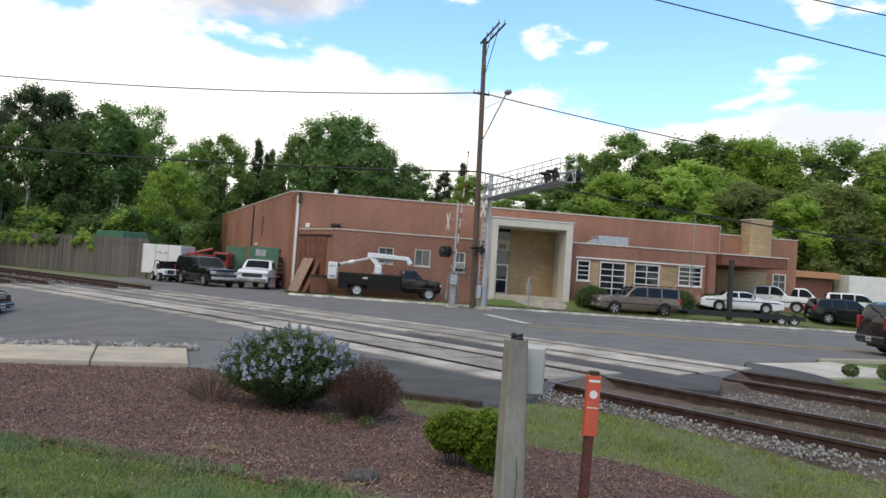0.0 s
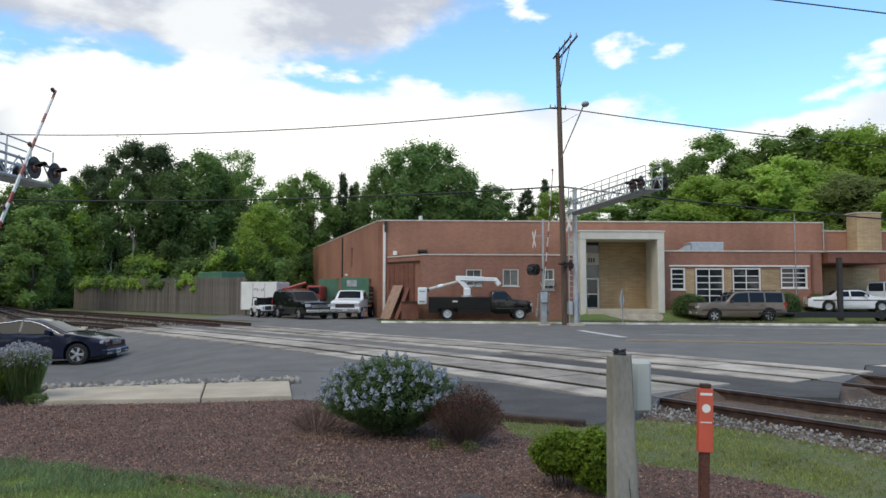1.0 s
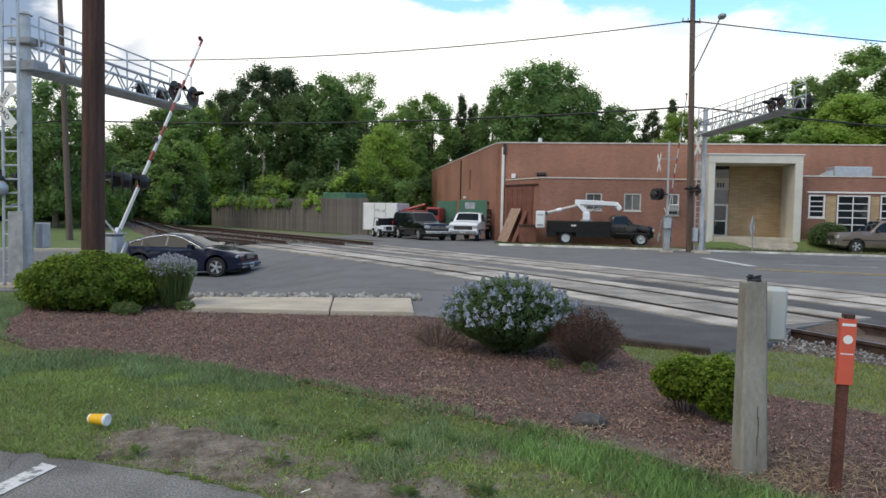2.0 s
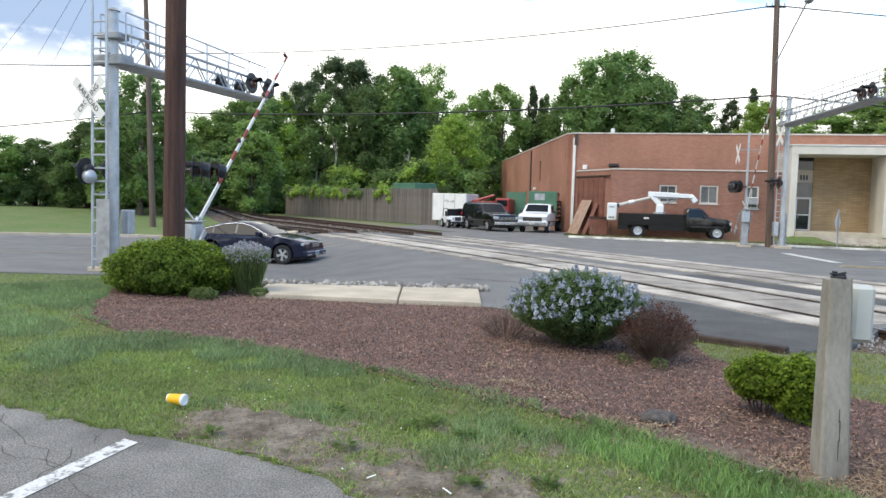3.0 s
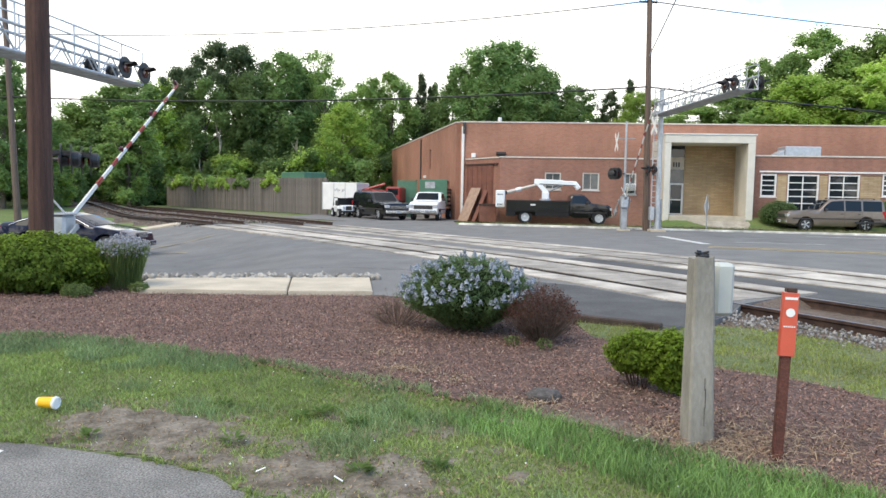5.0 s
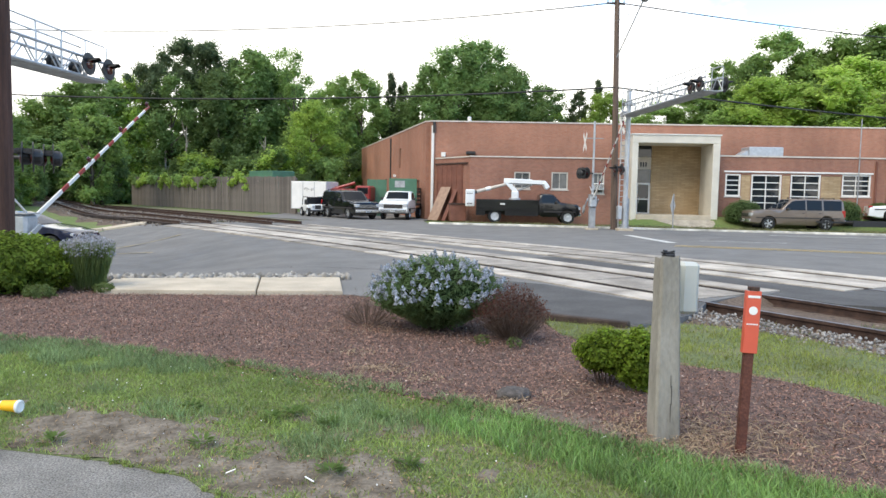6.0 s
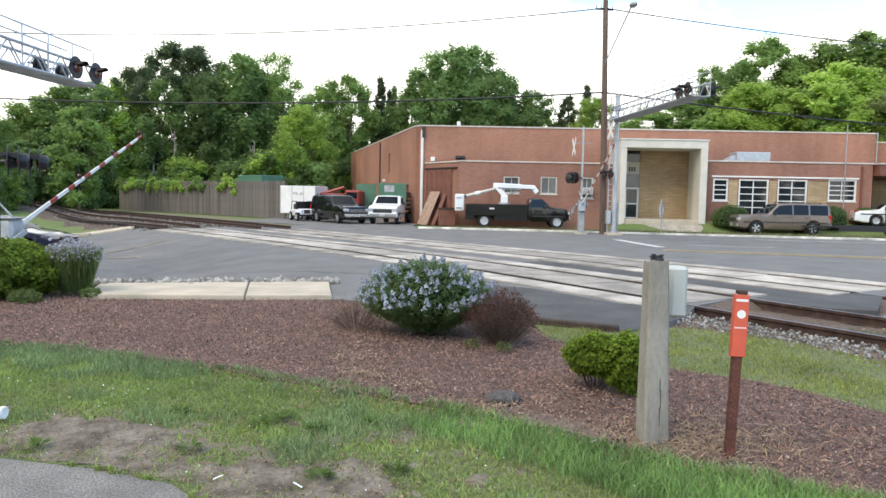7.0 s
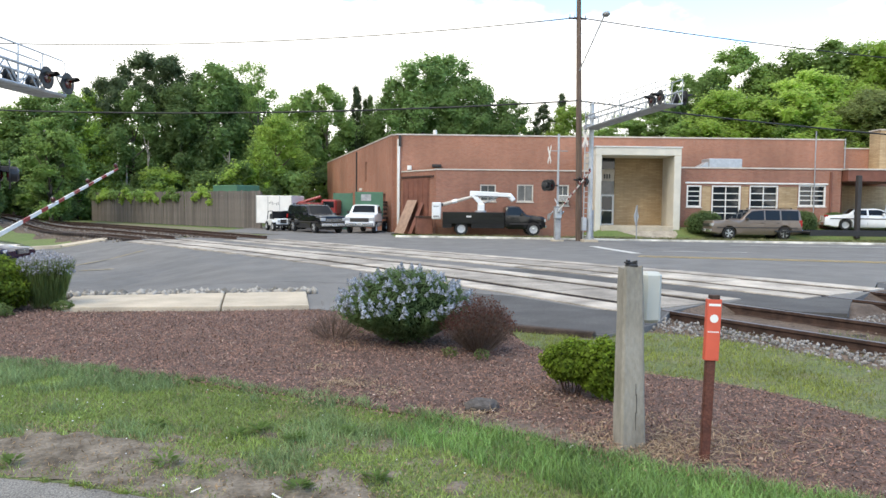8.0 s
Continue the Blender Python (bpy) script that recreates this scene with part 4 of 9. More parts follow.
def window(parent, x0, x1, z0, z1, y, cols, rows, frame_mat, fw=0.07, bar=0.035, sill=True, name="window", glass="glass"):
    """A window set in a wall that faces -y: frame, panes, glazing bars and sill."""
    w = part(name, boxes(((x0 - 0.0, y - 0.03, z0), (x0 + fw, y + 0.10, z1)), ((x1 - fw, y - 0.03, z0), (x1, y + 0.10, z1)),
                         ((x0 + fw, y - 0.03, z1 - fw), (x1 - fw, y + 0.10, z1)), ((x0 + fw, y - 0.03, z0), (x1 - fw, y + 0.10, z0 + fw))), frame_mat, parent)
    ix0, ix1, iz0, iz1 = x0 + fw, x1 - fw, z0 + fw, z1 - fw
    for i in range(cols):
        for j in range(rows):
            a, b = ix0 + (ix1 - ix0) * i / cols, ix0 + (ix1 - ix0) * (i + 1) / cols
            c, d = iz0 + (iz1 - iz0) * j / rows, iz0 + (iz1 - iz0) * (j + 1) / rows
            tilt = rng.uniform(-0.004, 0.004)
            bm = bmesh.new()
            box(bm, (a, y + 0.055 + tilt, c), (b, y + 0.063 + tilt, d))
            part("pane", bm, M[glass], w)
    for i in range(1, cols):
        x = ix0 + (ix1 - ix0) * i / cols
        part("glazing_bar", boxes(((x - bar / 2, y + 0.02, iz0), (x + bar / 2, y + 0.085, iz1))), frame_mat, w)
    for j in range(1, rows):
        z = iz0 + (iz1 - iz0) * j / rows
        part("glazing_bar", boxes(((ix0, y + 0.024, z - bar / 2), (ix1, y + 0.082, z + bar / 2))), frame_mat, w)
    if sill:
        part("sill", boxes(((x0 - 0.06, y - 0.09, z0 - 0.07), (x1 + 0.06, y + 0.06, z0 - 0.001), 0.008)), M["coping"], w)
    return w


def bars_of_text(parent, x, y, z, w, h, n, material, name="lettering"):
    """Plain bars that stand for small writing on a face towards -y."""
    bm = bmesh.new()
    step = w / n
    for i in range(n):
        box(bm, (x + i * step, y - 0.012, z), (x + (i + 0.62) * step, y, z + h))
    return part(name, bm, material, parent)


FY, MY = 46.5, 50.0           # the low front and the tall hall behind
GB = -0.35                    # foot of the walls, under the ground


def build_building():
    b = thing("brick_building", "long single-storey red brick works building with flat roofs", "building")
    # tall hall: front wall, side wall, roof
    part("hall_wall", wall_with_holes(-2.38, 28.7, GB, 6.48, MY, MY + 0.3, []), M["brick"], b)
    side = wall_with_holes(0, 34.0, GB, 6.48, 0, 0.3, [(2.0, 3.1, -0.2, 2.5), (9.5, 10.2, 3.6, 5.2)])
    ob = part("hall_side_wall", side, M["brick"], b)
    ob.matrix_world = pose(-2.376, MY + 0.31, 0, 0, 0, 90 + 15.5)
    # rear taper of the side wall's roof line is the coping's own fall
    cop = part("coping", boxes(((0, -0.04, 6.483), (34.0, 0.34, 6.56))), M["coping"], b, "pale metal roof edge")
    cop.matrix_world = pose(-2.376, MY + 0.31, 0, 0, 0, 90 + 15.5)
    part("coping", boxes(((-2.44, MY - 0.05, 6.483), (28.76, MY + 0.35, 6.57))), M["coping"], b, "pale metal roof edge")
    part("roof", boxes(((-2.0, MY + 0.36, 6.1), (28.6, 82, 6.3))), M["roofing"], b)
    part("hall_end_wall", boxes(((28.4, MY + 0.305, GB), (28.7, 84, 6.48))), M["brick"], b)
    part("hall_back_wall", boxes(((-11, 83.0, GB), (28.39, 83.3, 6.3))), M["brick"], b)
    # second hall further right, lower
    part("annex_wall", wall_with_holes(28.72, 35.6, GB, 5.95, MY + 0.6, MY + 0.9, []), M["brick"], b)
    part("annex_coping", boxes(((28.72, MY + 0.55, 5.953), (35.65, MY + 0.95, 6.03))), M["coping"], b)
    part("annex_end_wall", boxes(((35.3, MY + 0.905, GB), (35.6, 66, 5.95))), M["brick"], b)
    part("annex_roof", boxes(((28.72, MY + 0.96, 5.5), (35.28, 66, 5.7))), M["roofing"], b)
    # low front, left of the entrance
    wins = [(3.20, 4.22, 1.97, 3.05), (5.57, 6.62, 1.97, 3.07), (8.15, 8.92, 1.75, 3.08)]
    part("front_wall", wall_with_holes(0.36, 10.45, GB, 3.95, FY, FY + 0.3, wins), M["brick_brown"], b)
    part("front_coping", boxes(((0.30, FY - 0.05, 3.953), (10.44, FY + 0.35, 4.03))), M["coping"], b)
    # the low front's end wall slants back to the hall and carries a brown sliding door
    slant = pose(0.36, FY, 0, 0, 0, 124.0)
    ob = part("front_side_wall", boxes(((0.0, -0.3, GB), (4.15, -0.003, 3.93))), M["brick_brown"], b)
    ob.matrix_world = slant
    ob = part("front_side_coping", boxes(((0.0, -0.34, 3.933), (4.15, 0.05, 4.01))), M["coping"], b)
    ob.matrix_world = slant
    door = part("sliding_door", boxes(((0.75, 0.003, -0.2), (3.95, 0.06, 3.5), 0.01)), M["brown_paint"], b, "tall brown sheet-metal sliding door")
    door.matrix_world = slant
    for i in range(6):
        ob = part("door_rib", boxes(((0.85 + i * 0.58, 0.061, -0.15), (0.91 + i * 0.58, 0.085, 3.42))), M["brown_paint"], door)
    rail = part("door_rail", boxes(((0.2, 0.003, 3.52), (4.1, 0.12, 3.62), 0.01)), M["rust"], b)
    rail.matrix_world = slant
    bm = bmesh.new()
    vs = [bm.verts.new(p) for p in ((0.33, FY + 0.36, 3.8), (10.42, FY + 0.36, 3.8), (10.42, MY - 0.004, 3.8), (-1.7, MY - 0.004, 3.8))]
    bm.faces.new(vs)
    bmesh.ops.solidify(bm, geom=bm.faces[:], thickness=0.12)
    part("front_roof", bm, M["roofing"], b)
    for x0, x1, z0, z1 in wins:
        window(b, x0, x1, z0, z1, FY + 0.05, 2, 1, M["frame_paint"], fw=0.08, glass="blind_glass")
    # low front, right of the entrance: a band of windows and stone panels
    band = [(16.55, 17.52, 1.75, 3.17), (18.18, 20.08, 0.85, 3.17), (20.64, 22.52, 0.85, 3.19), (23.84, 25.63, 1.86, 3.25)]
    panels = [(17.55, 18.15), (20.11, 20.61), (22.55, 23.81)]
    holes = band + [(a, c, 1.0, 3.12) for a, c in panels]
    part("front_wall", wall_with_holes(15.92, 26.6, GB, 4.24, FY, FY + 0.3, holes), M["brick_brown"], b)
    part("front_coping", boxes(((15.98, FY - 0.05, 4.243), (26.65, FY + 0.35, 4.33))), M["coping"], b)
    part("front_roof", boxes(((16.24, FY + 0.36, 3.9), (26.6, MY - 0.004, 4.05))), M["roofing"], b)
    for (x0, x1, z0, z1), (c, r) in zip(band, ((1, 4), (2, 5), (2, 5), (2, 4))):
        window(b, x0, x1, z0, z1, FY + 0.05, c, r, M["white"], fw=0.10, bar=0.06)
    for a, c in panels:
        part("stone_panel", boxes(((a + 0.002, FY + 0.03, 1.002), (c - 0.002, FY + 0.2, 3.118))), M["stone"], b, "tan ledge stone between the windows")
    part("lintel", boxes(((16.45, FY - 0.06, 3.26), (25.75, FY - 0.003, 3.36), 0.01)), M["white"], b, "white ledge over the window band")
    part("front_end_wall", boxes(((26.3, FY + 0.303, GB), (26.6, MY - 0.004, 4.24))), M["brick"], b)
    # entrance: a pale frame round a deep recess of tan stone
    part("portal_jamb", boxes(((10.46, FY - 0.75, GB), (10.84, FY + 0.6, 4.97), 0.02)), M["cream"], b)
    part("portal_jamb", boxes(((15.46, FY - 0.75, GB), (15.90, FY + 0.6, 4.97), 0.02)), M["cream"], b)
    part("portal_beam", boxes(((10.46, FY - 0.75, 4.973), (15.90, FY + 0.6, 5.47), 0.02)), M["cream"], b)
    part("portal_cap", boxes(((10.40, FY - 0.8, 5.473), (15.96, FY + 0.65, 5.54))), M["white"], b)
    part("recess_side", boxes(((15.70, FY + 0.603, GB), (15.88, MY - 0.004, 5.3))), M["cream"], b)
    part("recess_side", boxes(((10.58, FY + 0.603, GB), (10.82, MY - 0.004, 5.3))), M["cream"], b)
    part("recess_ceiling", boxes(((10.823, FY + 0.603, 5.0), (15.697, MY - 0.004, 5.3))), M["cream"], b)
    part("recess_stone", boxes(((12.45, MY - 1.2, GB), (15.695, MY - 1.0, 4.995))), M["stone"], b, "tan ledge stone wall of the entrance")
    part("transom", boxes(((11.5, MY - 1.15, 4.25), (12.445, MY - 1.05, 4.995))), M["glass"], b)
    sign = part("name_panel", boxes(((11.5, MY - 1.15, 3.45), (12.445, MY - 1.05, 4.247))), M["coping"], b, "pale fascia panel with dark characters")
    bars_of_text(sign, 11.72, MY - 1.151, 3.62, 0.50, 0.3, 3, M["ink"])
    part("transom", boxes(((11.5, MY - 1.15, 2.55), (12.445, MY - 1.05, 3.447))), M["blind_glass"], b)
    part("entrance_wall", boxes(((10.823, MY - 1.2, GB), (11.497, MY - 1.0, 4.995))), M["cream"], b)
    door = part("glass_door", boxes(((11.5, MY - 1.16, 0.4), (11.62, MY - 1.04, 2.547)), ((12.33, MY - 1.16, 0.4), (12.445, MY - 1.04, 2.547)),
                                    ((11.62, MY - 1.16, 2.43), (12.33, MY - 1.04, 2.547)), ((11.62, MY - 1.16, 0.4), (12.33, MY - 1.04, 0.56)),
                                    ((11.62, MY - 1.15, 1.42), (12.33, MY - 1.05, 1.50))), M["white"], b)
    part("pane", boxes(((11.622, MY - 1.11, 0.562), (12.328, MY - 1.095, 1.418))), M["glass"], door)
    part("pane", boxes(((11.622, MY - 1.11, 1.502), (12.328, MY - 1.095, 2.428))), M["glass"], door)
    part("handle", rod((11.70, MY - 1.2, 1.2), (11.70, MY - 1.2, 1.6), 0.015), M["chrome"], door)
    part("threshold", boxes(((10.85, FY - 0.9, -0.2), (15.45, MY - 1.21, 0.50), 0.02)), M["concrete"], b)
    # carport canopy at the right
    part("canopy", boxes(((26.7, FY - 0.6, 3.5), (31.6, MY + 0.59, 4.22), 0.02)), M["brown_paint"], b, "brown fascia of the carport roof")
    part("canopy_edge", boxes(((26.66, FY - 0.66, 4.223), (31.66, MY + 0.59, 4.31))), M["coping"], b)
    part("carport_post", boxes(((26.4, FY - 2.2, -0.1), (26.66, FY - 1.92, 3.8), 0.015)), M["dark_trim"], b)
    part("carport_stone", boxes(((28.9, MY + 0.40, GB), (33.0, MY + 0.597, 3.346))), M["stone"], b)
    part("carport_door", boxes(((27.2, MY - 0.13, 0.3), (28.5, MY - 0.004, 2.7))), M["white"], b)
    part("chimney", boxes(((30.8, MY - 0.7, 4.315), (32.55, MY + 0.55, 7.15), 0.02)), M["stone"], b, "broad tan stone chimney block")
    part("chimney_cap", boxes(((30.74, MY - 0.74, 7.153), (32.61, MY + 0.6, 7.22))), M["coping"], b)
    window(b, 33.6, 34.7, 1.6, 3.3, MY + 0.53, 2, 3, M["white"], fw=0.07)
    # roof plant and pipes
    rt = part("roof_unit", boxes(((18.3, 47.4, 4.06), (20.5, 48.8, 4.95), 0.04)), M["galv"], b, "galvanised air-handling unit on the roof")
    bm = bmesh.new()
    vs = [bm.verts.new(p) for p in ((17.1, 47.5, 4.06), (18.29, 47.5, 4.06), (18.29, 47.5, 4.75), (17.1, 48.5, 4.06), (18.29, 48.5, 4.06), (18.29, 48.5, 4.75))]
    for f in ((0, 1, 2), (3, 5, 4), (0, 2, 5, 3), (0, 3, 4, 1), (1, 4, 5, 2)):
        bm.faces.new([vs[i] for i in f])
    part("duct", bm, M["galv"], rt)
    part("downpipe", boxes(((-2.28, MY - 0.16, -0.2), (-2.10, MY - 0.003, 6.2), 0.02)), M["white"], b, "white-painted downpipe at the corner")
    part("downpipe", boxes(((-2.20, MY - 0.2, 5.7), (-2.02, MY - 0.003, 6.47), 0.02)), M["dark_trim"], b)
    part("downpipe", boxes(((25.85, FY - 0.12, -0.1), (25.97, FY - 0.003, 4.1), 0.015)), M["brown_paint"], b)
    part("conduit", rod((24.8, FY - 0.1, 0.3), (24.8, FY - 0.1, 6.7), 0.035), M["galv_dull"], b)
    part("conduit", rod((28.7, MY - 0.15, 4.1), (28.7, MY - 0.15, 6.6), 0.04), M["galv_dull"], b)
    part("roof_vent", rod((0.3, 51.5, 6.3), (0.3, 51.5, 7.0), 0.16, 0.13, 12), M["white"], b)
    # side wall fittings
    turn = pose(-2.376, MY + 0.31, 0, 0, 0, 90 + 15.5)
    for name, lo, hi, mt in (("side_door", (2.02, 0.12, -0.2), (3.08, 0.18, 2.48), "brown_paint"), ("side_window", (9.52, 0.12, 3.62), (10.18, 0.16, 5.18), "glass"),
                             ("downpipe", (14.0, 0.303, -0.2), (14.16, 0.42, 6.3), "dark_trim"), ("wall_lamp", (11.6, 0.303, 2.9), (11.9, 0.5, 3.1), "white")):
        ob = part(name, boxes((lo, hi, 0.01)), M[mt], b)
        ob.matrix_world = turn
    part("wall_lamp", boxes(((0.1, MY - 0.35, 4.3), (0.75, MY - 0.003, 4.5), 0.03)), M["dark_trim"], b)
    part("junction_box", boxes(((-1.6, MY - 0.2, 4.1), (-1.3, MY - 0.003, 4.4), 0.02)), M["white"], b)
    ac = solo("window_air_conditioner", boxes(((8.2, FY - 0.35, 2.0), (8.86, FY + 0.045, 2.42), 0.02)), M["white"], "small boxed air conditioner in a brick building's window", "air conditioner")
    for i in range(5):
        part("grille_bar", boxes(((8.24, FY - 0.362, 2.05 + i * 0.07), (8.82, FY - 0.352, 2.08 + i * 0.07))), M["dark_trim"], ac)


def build_side_clutter():
    """Boards, bin and sheets by the hall's corner."""
    u, v = Vector((-0.56, 0.83, 0)), Vector((0.83 * 1.05, 0.56 * 1.05, 2.25)).normalized()
    m = Matrix((u, v, u.cross(v))).transposed().to_4x4()
    m.translation = (-1.72, 47.45, land(-1.7, 47.5) + 0.01)
    solo("plywood_sheet", boxes(((0, 0, -0.01), (1.2, 2.44, 0.01), 0.004)), M["plywood"], "large weathered plywood sheet leaning on a brown sliding door", "plywood sheet", m)
    m = m.copy()
    m.translation = (-1.20, 47.0, land(-1.2, 47) + 0.01)
    solo("leaning_board", boxes(((0, 0, -0.015), (0.42, 2.3, 0.015), 0.006)), M["brown_paint"], "narrow brown board leaning on the sliding door", "board", m)
    b = thing("scrap_bin", "rusty red-brown steel bin beside a truck", "bin")
    part("bin_body", boxes(((-0.5, -0.45, 0.06), (0.5, 0.45, 1.15), 0.03)), M["brown_paint"], b)
    part("bin_rim", boxes(((-0.54, -0.5, 1.1), (0.54, -0.45, 1.19)), ((-0.54, 0.45, 1.1), (0.54, 0.5, 1.19)), ((-0.54, -0.45, 1.1), (-0.5, 0.45, 1.19)), ((0.5, -0.45, 1.1), (0.54, 0.45, 1.19))), M["rust"], b)
    for x in (-0.45, 0.35):
        part("skid", boxes(((x, -0.4, 0), (x + 0.1, 0.4, 0.057))), M["rust"], b)
    b.matrix_world = pose(-0.38, 45.9, land(-0.4, 45.9), 0, 0, 8)
    g = thing("green_sheet_wall", "green painted sheet-metal hoarding by the brick hall", "hoarding")
    for i in range(2):
        ob = part("sheet", boxes(((i * 0.75, 0, 0), (i * 0.75 + 0.74, 0.03, 2.75))), M["green_sheet"], g)
    for x in (0.05, 1.4):
        part("post", boxes(((x, 0.033, 0), (x + 0.08, 0.11, 2.8))), M["rust"], g)
    g.matrix_world = pose(-7.35, 55.0, -0.2, 0, 0, -2)


def build_fence():
    t = thing("board_fence", "tall weathered grey-brown board fence along the railway", "fence")
    a, c = Vector((-35.0, 75.5)), Vector((-13.0, 55.7))
    d = c - a
    ln = d.length
    turn = math.degrees(math.atan2(d.y, d.x))
    me = mesh_of(boxes(((0, -0.012, 0), (0.178, 0.012, 2.9))), M["fence"], "board")
    k = int(ln / 0.18)
    for i in range(k):
        p = a + d * (i / k)
        ob = part("board", me, None, t)
        ob.matrix_world = pose(p.x, p.y, land(p.x, p.y) - 0.02 + rng.uniform(-0.04, 0.04), rng.uniform(-0.8, 0.8), 0, turn + rng.uniform(-1, 1))
    for i in range(10):
        p = a + d * (i / 9)
        q = p + Vector((-d.y, d.x)).normalized() * 0.09
        ob = part("post", boxes(((-0.05, -0.05, 0), (0.05, 0.05, 2.8))), M["fence"], t)
        ob.matrix_world = pose(q.x, q.y, land(q.x, q.y) - 0.02, 0, 0, turn)
    for z in (0.4, 1.5, 2.5):
        ob = part("stringer", boxes(((0, 0.016, z), (ln, 0.06, z + 0.09))), M["fence"], t)
        ob.matrix_world = pose(a.x, a.y, land(a.x, a.y) - 0.02, 0, 0, turn)
    tr = solo("green_container", boxes(((1.9, 0, 0.05), (5.8, 2.4, 3.55), 0.04)), M["green_sheet"], "dark green steel container behind a board fence", "container",
              pose(-21.5, 68.6, land(-21.5, 68.6), 0, 0, turn))


build_building()
build_side_clutter()
build_fence()


# ---- poles, signals and things by the roadside ----
def build_utility_pole(name, label, base, top, r0, r1, material, m_cross=()):
    t = thing(name, label, "utility pole")
    part("pole", rod(base, top, r0, r1, 16), material, t)
    for z, half, turn, low in m_cross:
        f = (z - base[2]) / (top[2] - base[2])
        c = Vector(base).lerp(Vector(top), f)
        d = Vector((math.cos(radians(turn)), math.sin(radians(turn)), 0))
        off = Vector((-d.y, d.x, 0)) * (r1 + 0.05)
        bm = bmesh.new()
        cyl(bm, c + off - d * half, c + off + d * half, 0.055, seg=4)
        arm = part("crossarm", bm, material, t)
        for k in (-0.9, -0.35, 0.35, 0.9):
            q = c + off + d * half * k
            part("insulator", rod(q, q + Vector((0, 0, 0.2)), 0.04, 0.025, 8), M["galv_dull"], arm)
        if low:
            for k in (-1, 1):
                part("brace", rod(c + off + d * half * k * 0.7, c + Vector((0, 0, -low)) + off * 0.6, 0.02, seg=6), M["galv_dull"], t)
    return t


def signal_head(parent, c, face, name="signal_head"):
    """A round crossing light: black target, hood, red lens and housing. face: direction in plan, degrees."""
    turn = pose(0, 0, 0, 0, 90, 0)
    m = Matrix.Translation(c) @ pose(0, 0, 0, 0, 0, face) @ turn
    bm = bmesh.new()
    lathe(bm, ((0.30, 0.0), (0.305, 0.012), (0.29, 0.02), (0.16, 0.022)), 24, m)
    h = part(name, bm, M["black_metal"], parent)
    bm = bmesh.new()
    lathe(bm, ((0.145, 0.024), (0.13, 0.05), (0.07, 0.07)), 16, m)
    part("lens", bm, M["redlens"], h, "dark red lens")
    bm = bmesh.new()
    k = 14
    rings = []
    for rr, zz, a in ((0.165, 0.02, 1.0), (0.165, 0.30, 0.72)):
        rings.append([bm.verts.new(m @ Vector((rr * math.sin(q) * -1 * (1), rr * math.cos(q), zz))) for q in [(-1.35 + 2.7 * i / k) * a + math.pi / 2 for i in range(k + 1)]])
    for i in range(k):
        bm.faces.new((rings[0][i], rings[0][i + 1], rings[1][i + 1], rings[1][i]))
    bmesh.ops.solidify(bm, geom=bm.faces[:], thickness=0.01)
    part("hood", bm, M["black_metal"], h)
    bm = bmesh.new()
    lathe(bm, ((0.10, -0.16), (0.15, -0.12), (0.16, -0.003)), 16, m)
    part("housing", bm, M["black_metal"], h)
    return h


def text_mesh(body, size, material, m, parent, name="lettering", depth=0.004):
    cu = bpy.data.curves.new(name, "FONT")
    cu.body, cu.size, cu.align_x, cu.align_y, cu.extrude = body, size, "CENTER", "CENTER", depth
    cu.materials.append(material)
    ob = new(name, cu)
    ob.parent = parent
    ob.matrix_basis = m
    return ob


def crossbuck(parent, c, face, written=True):
    """Two crossed white blades."""
    for ang, word in ((-45, "RAILROAD"), (45, "CROSSING")):
        m = Matrix.Translation(c) @ pose(0, 0, 0, 90, 0, face + 90) @ pose(0, 0, 0, 0, 0, ang)
        off = 0.0 if ang > 0 else 0.008
        bm = boxes(((-0.61, -0.115, off), (0.61, 0.115, off + 0.006)))
        bmesh.ops.transform(bm, matrix=m, verts=bm.verts[:])
        blade = part("crossbuck_blade", bm, M["white"], parent, "white crossbuck blade with black capitals")
        if written:
            text_mesh(word, 0.17, M["ink"], m @ Matrix.Translation((0, 0, off + 0.008)), blade)


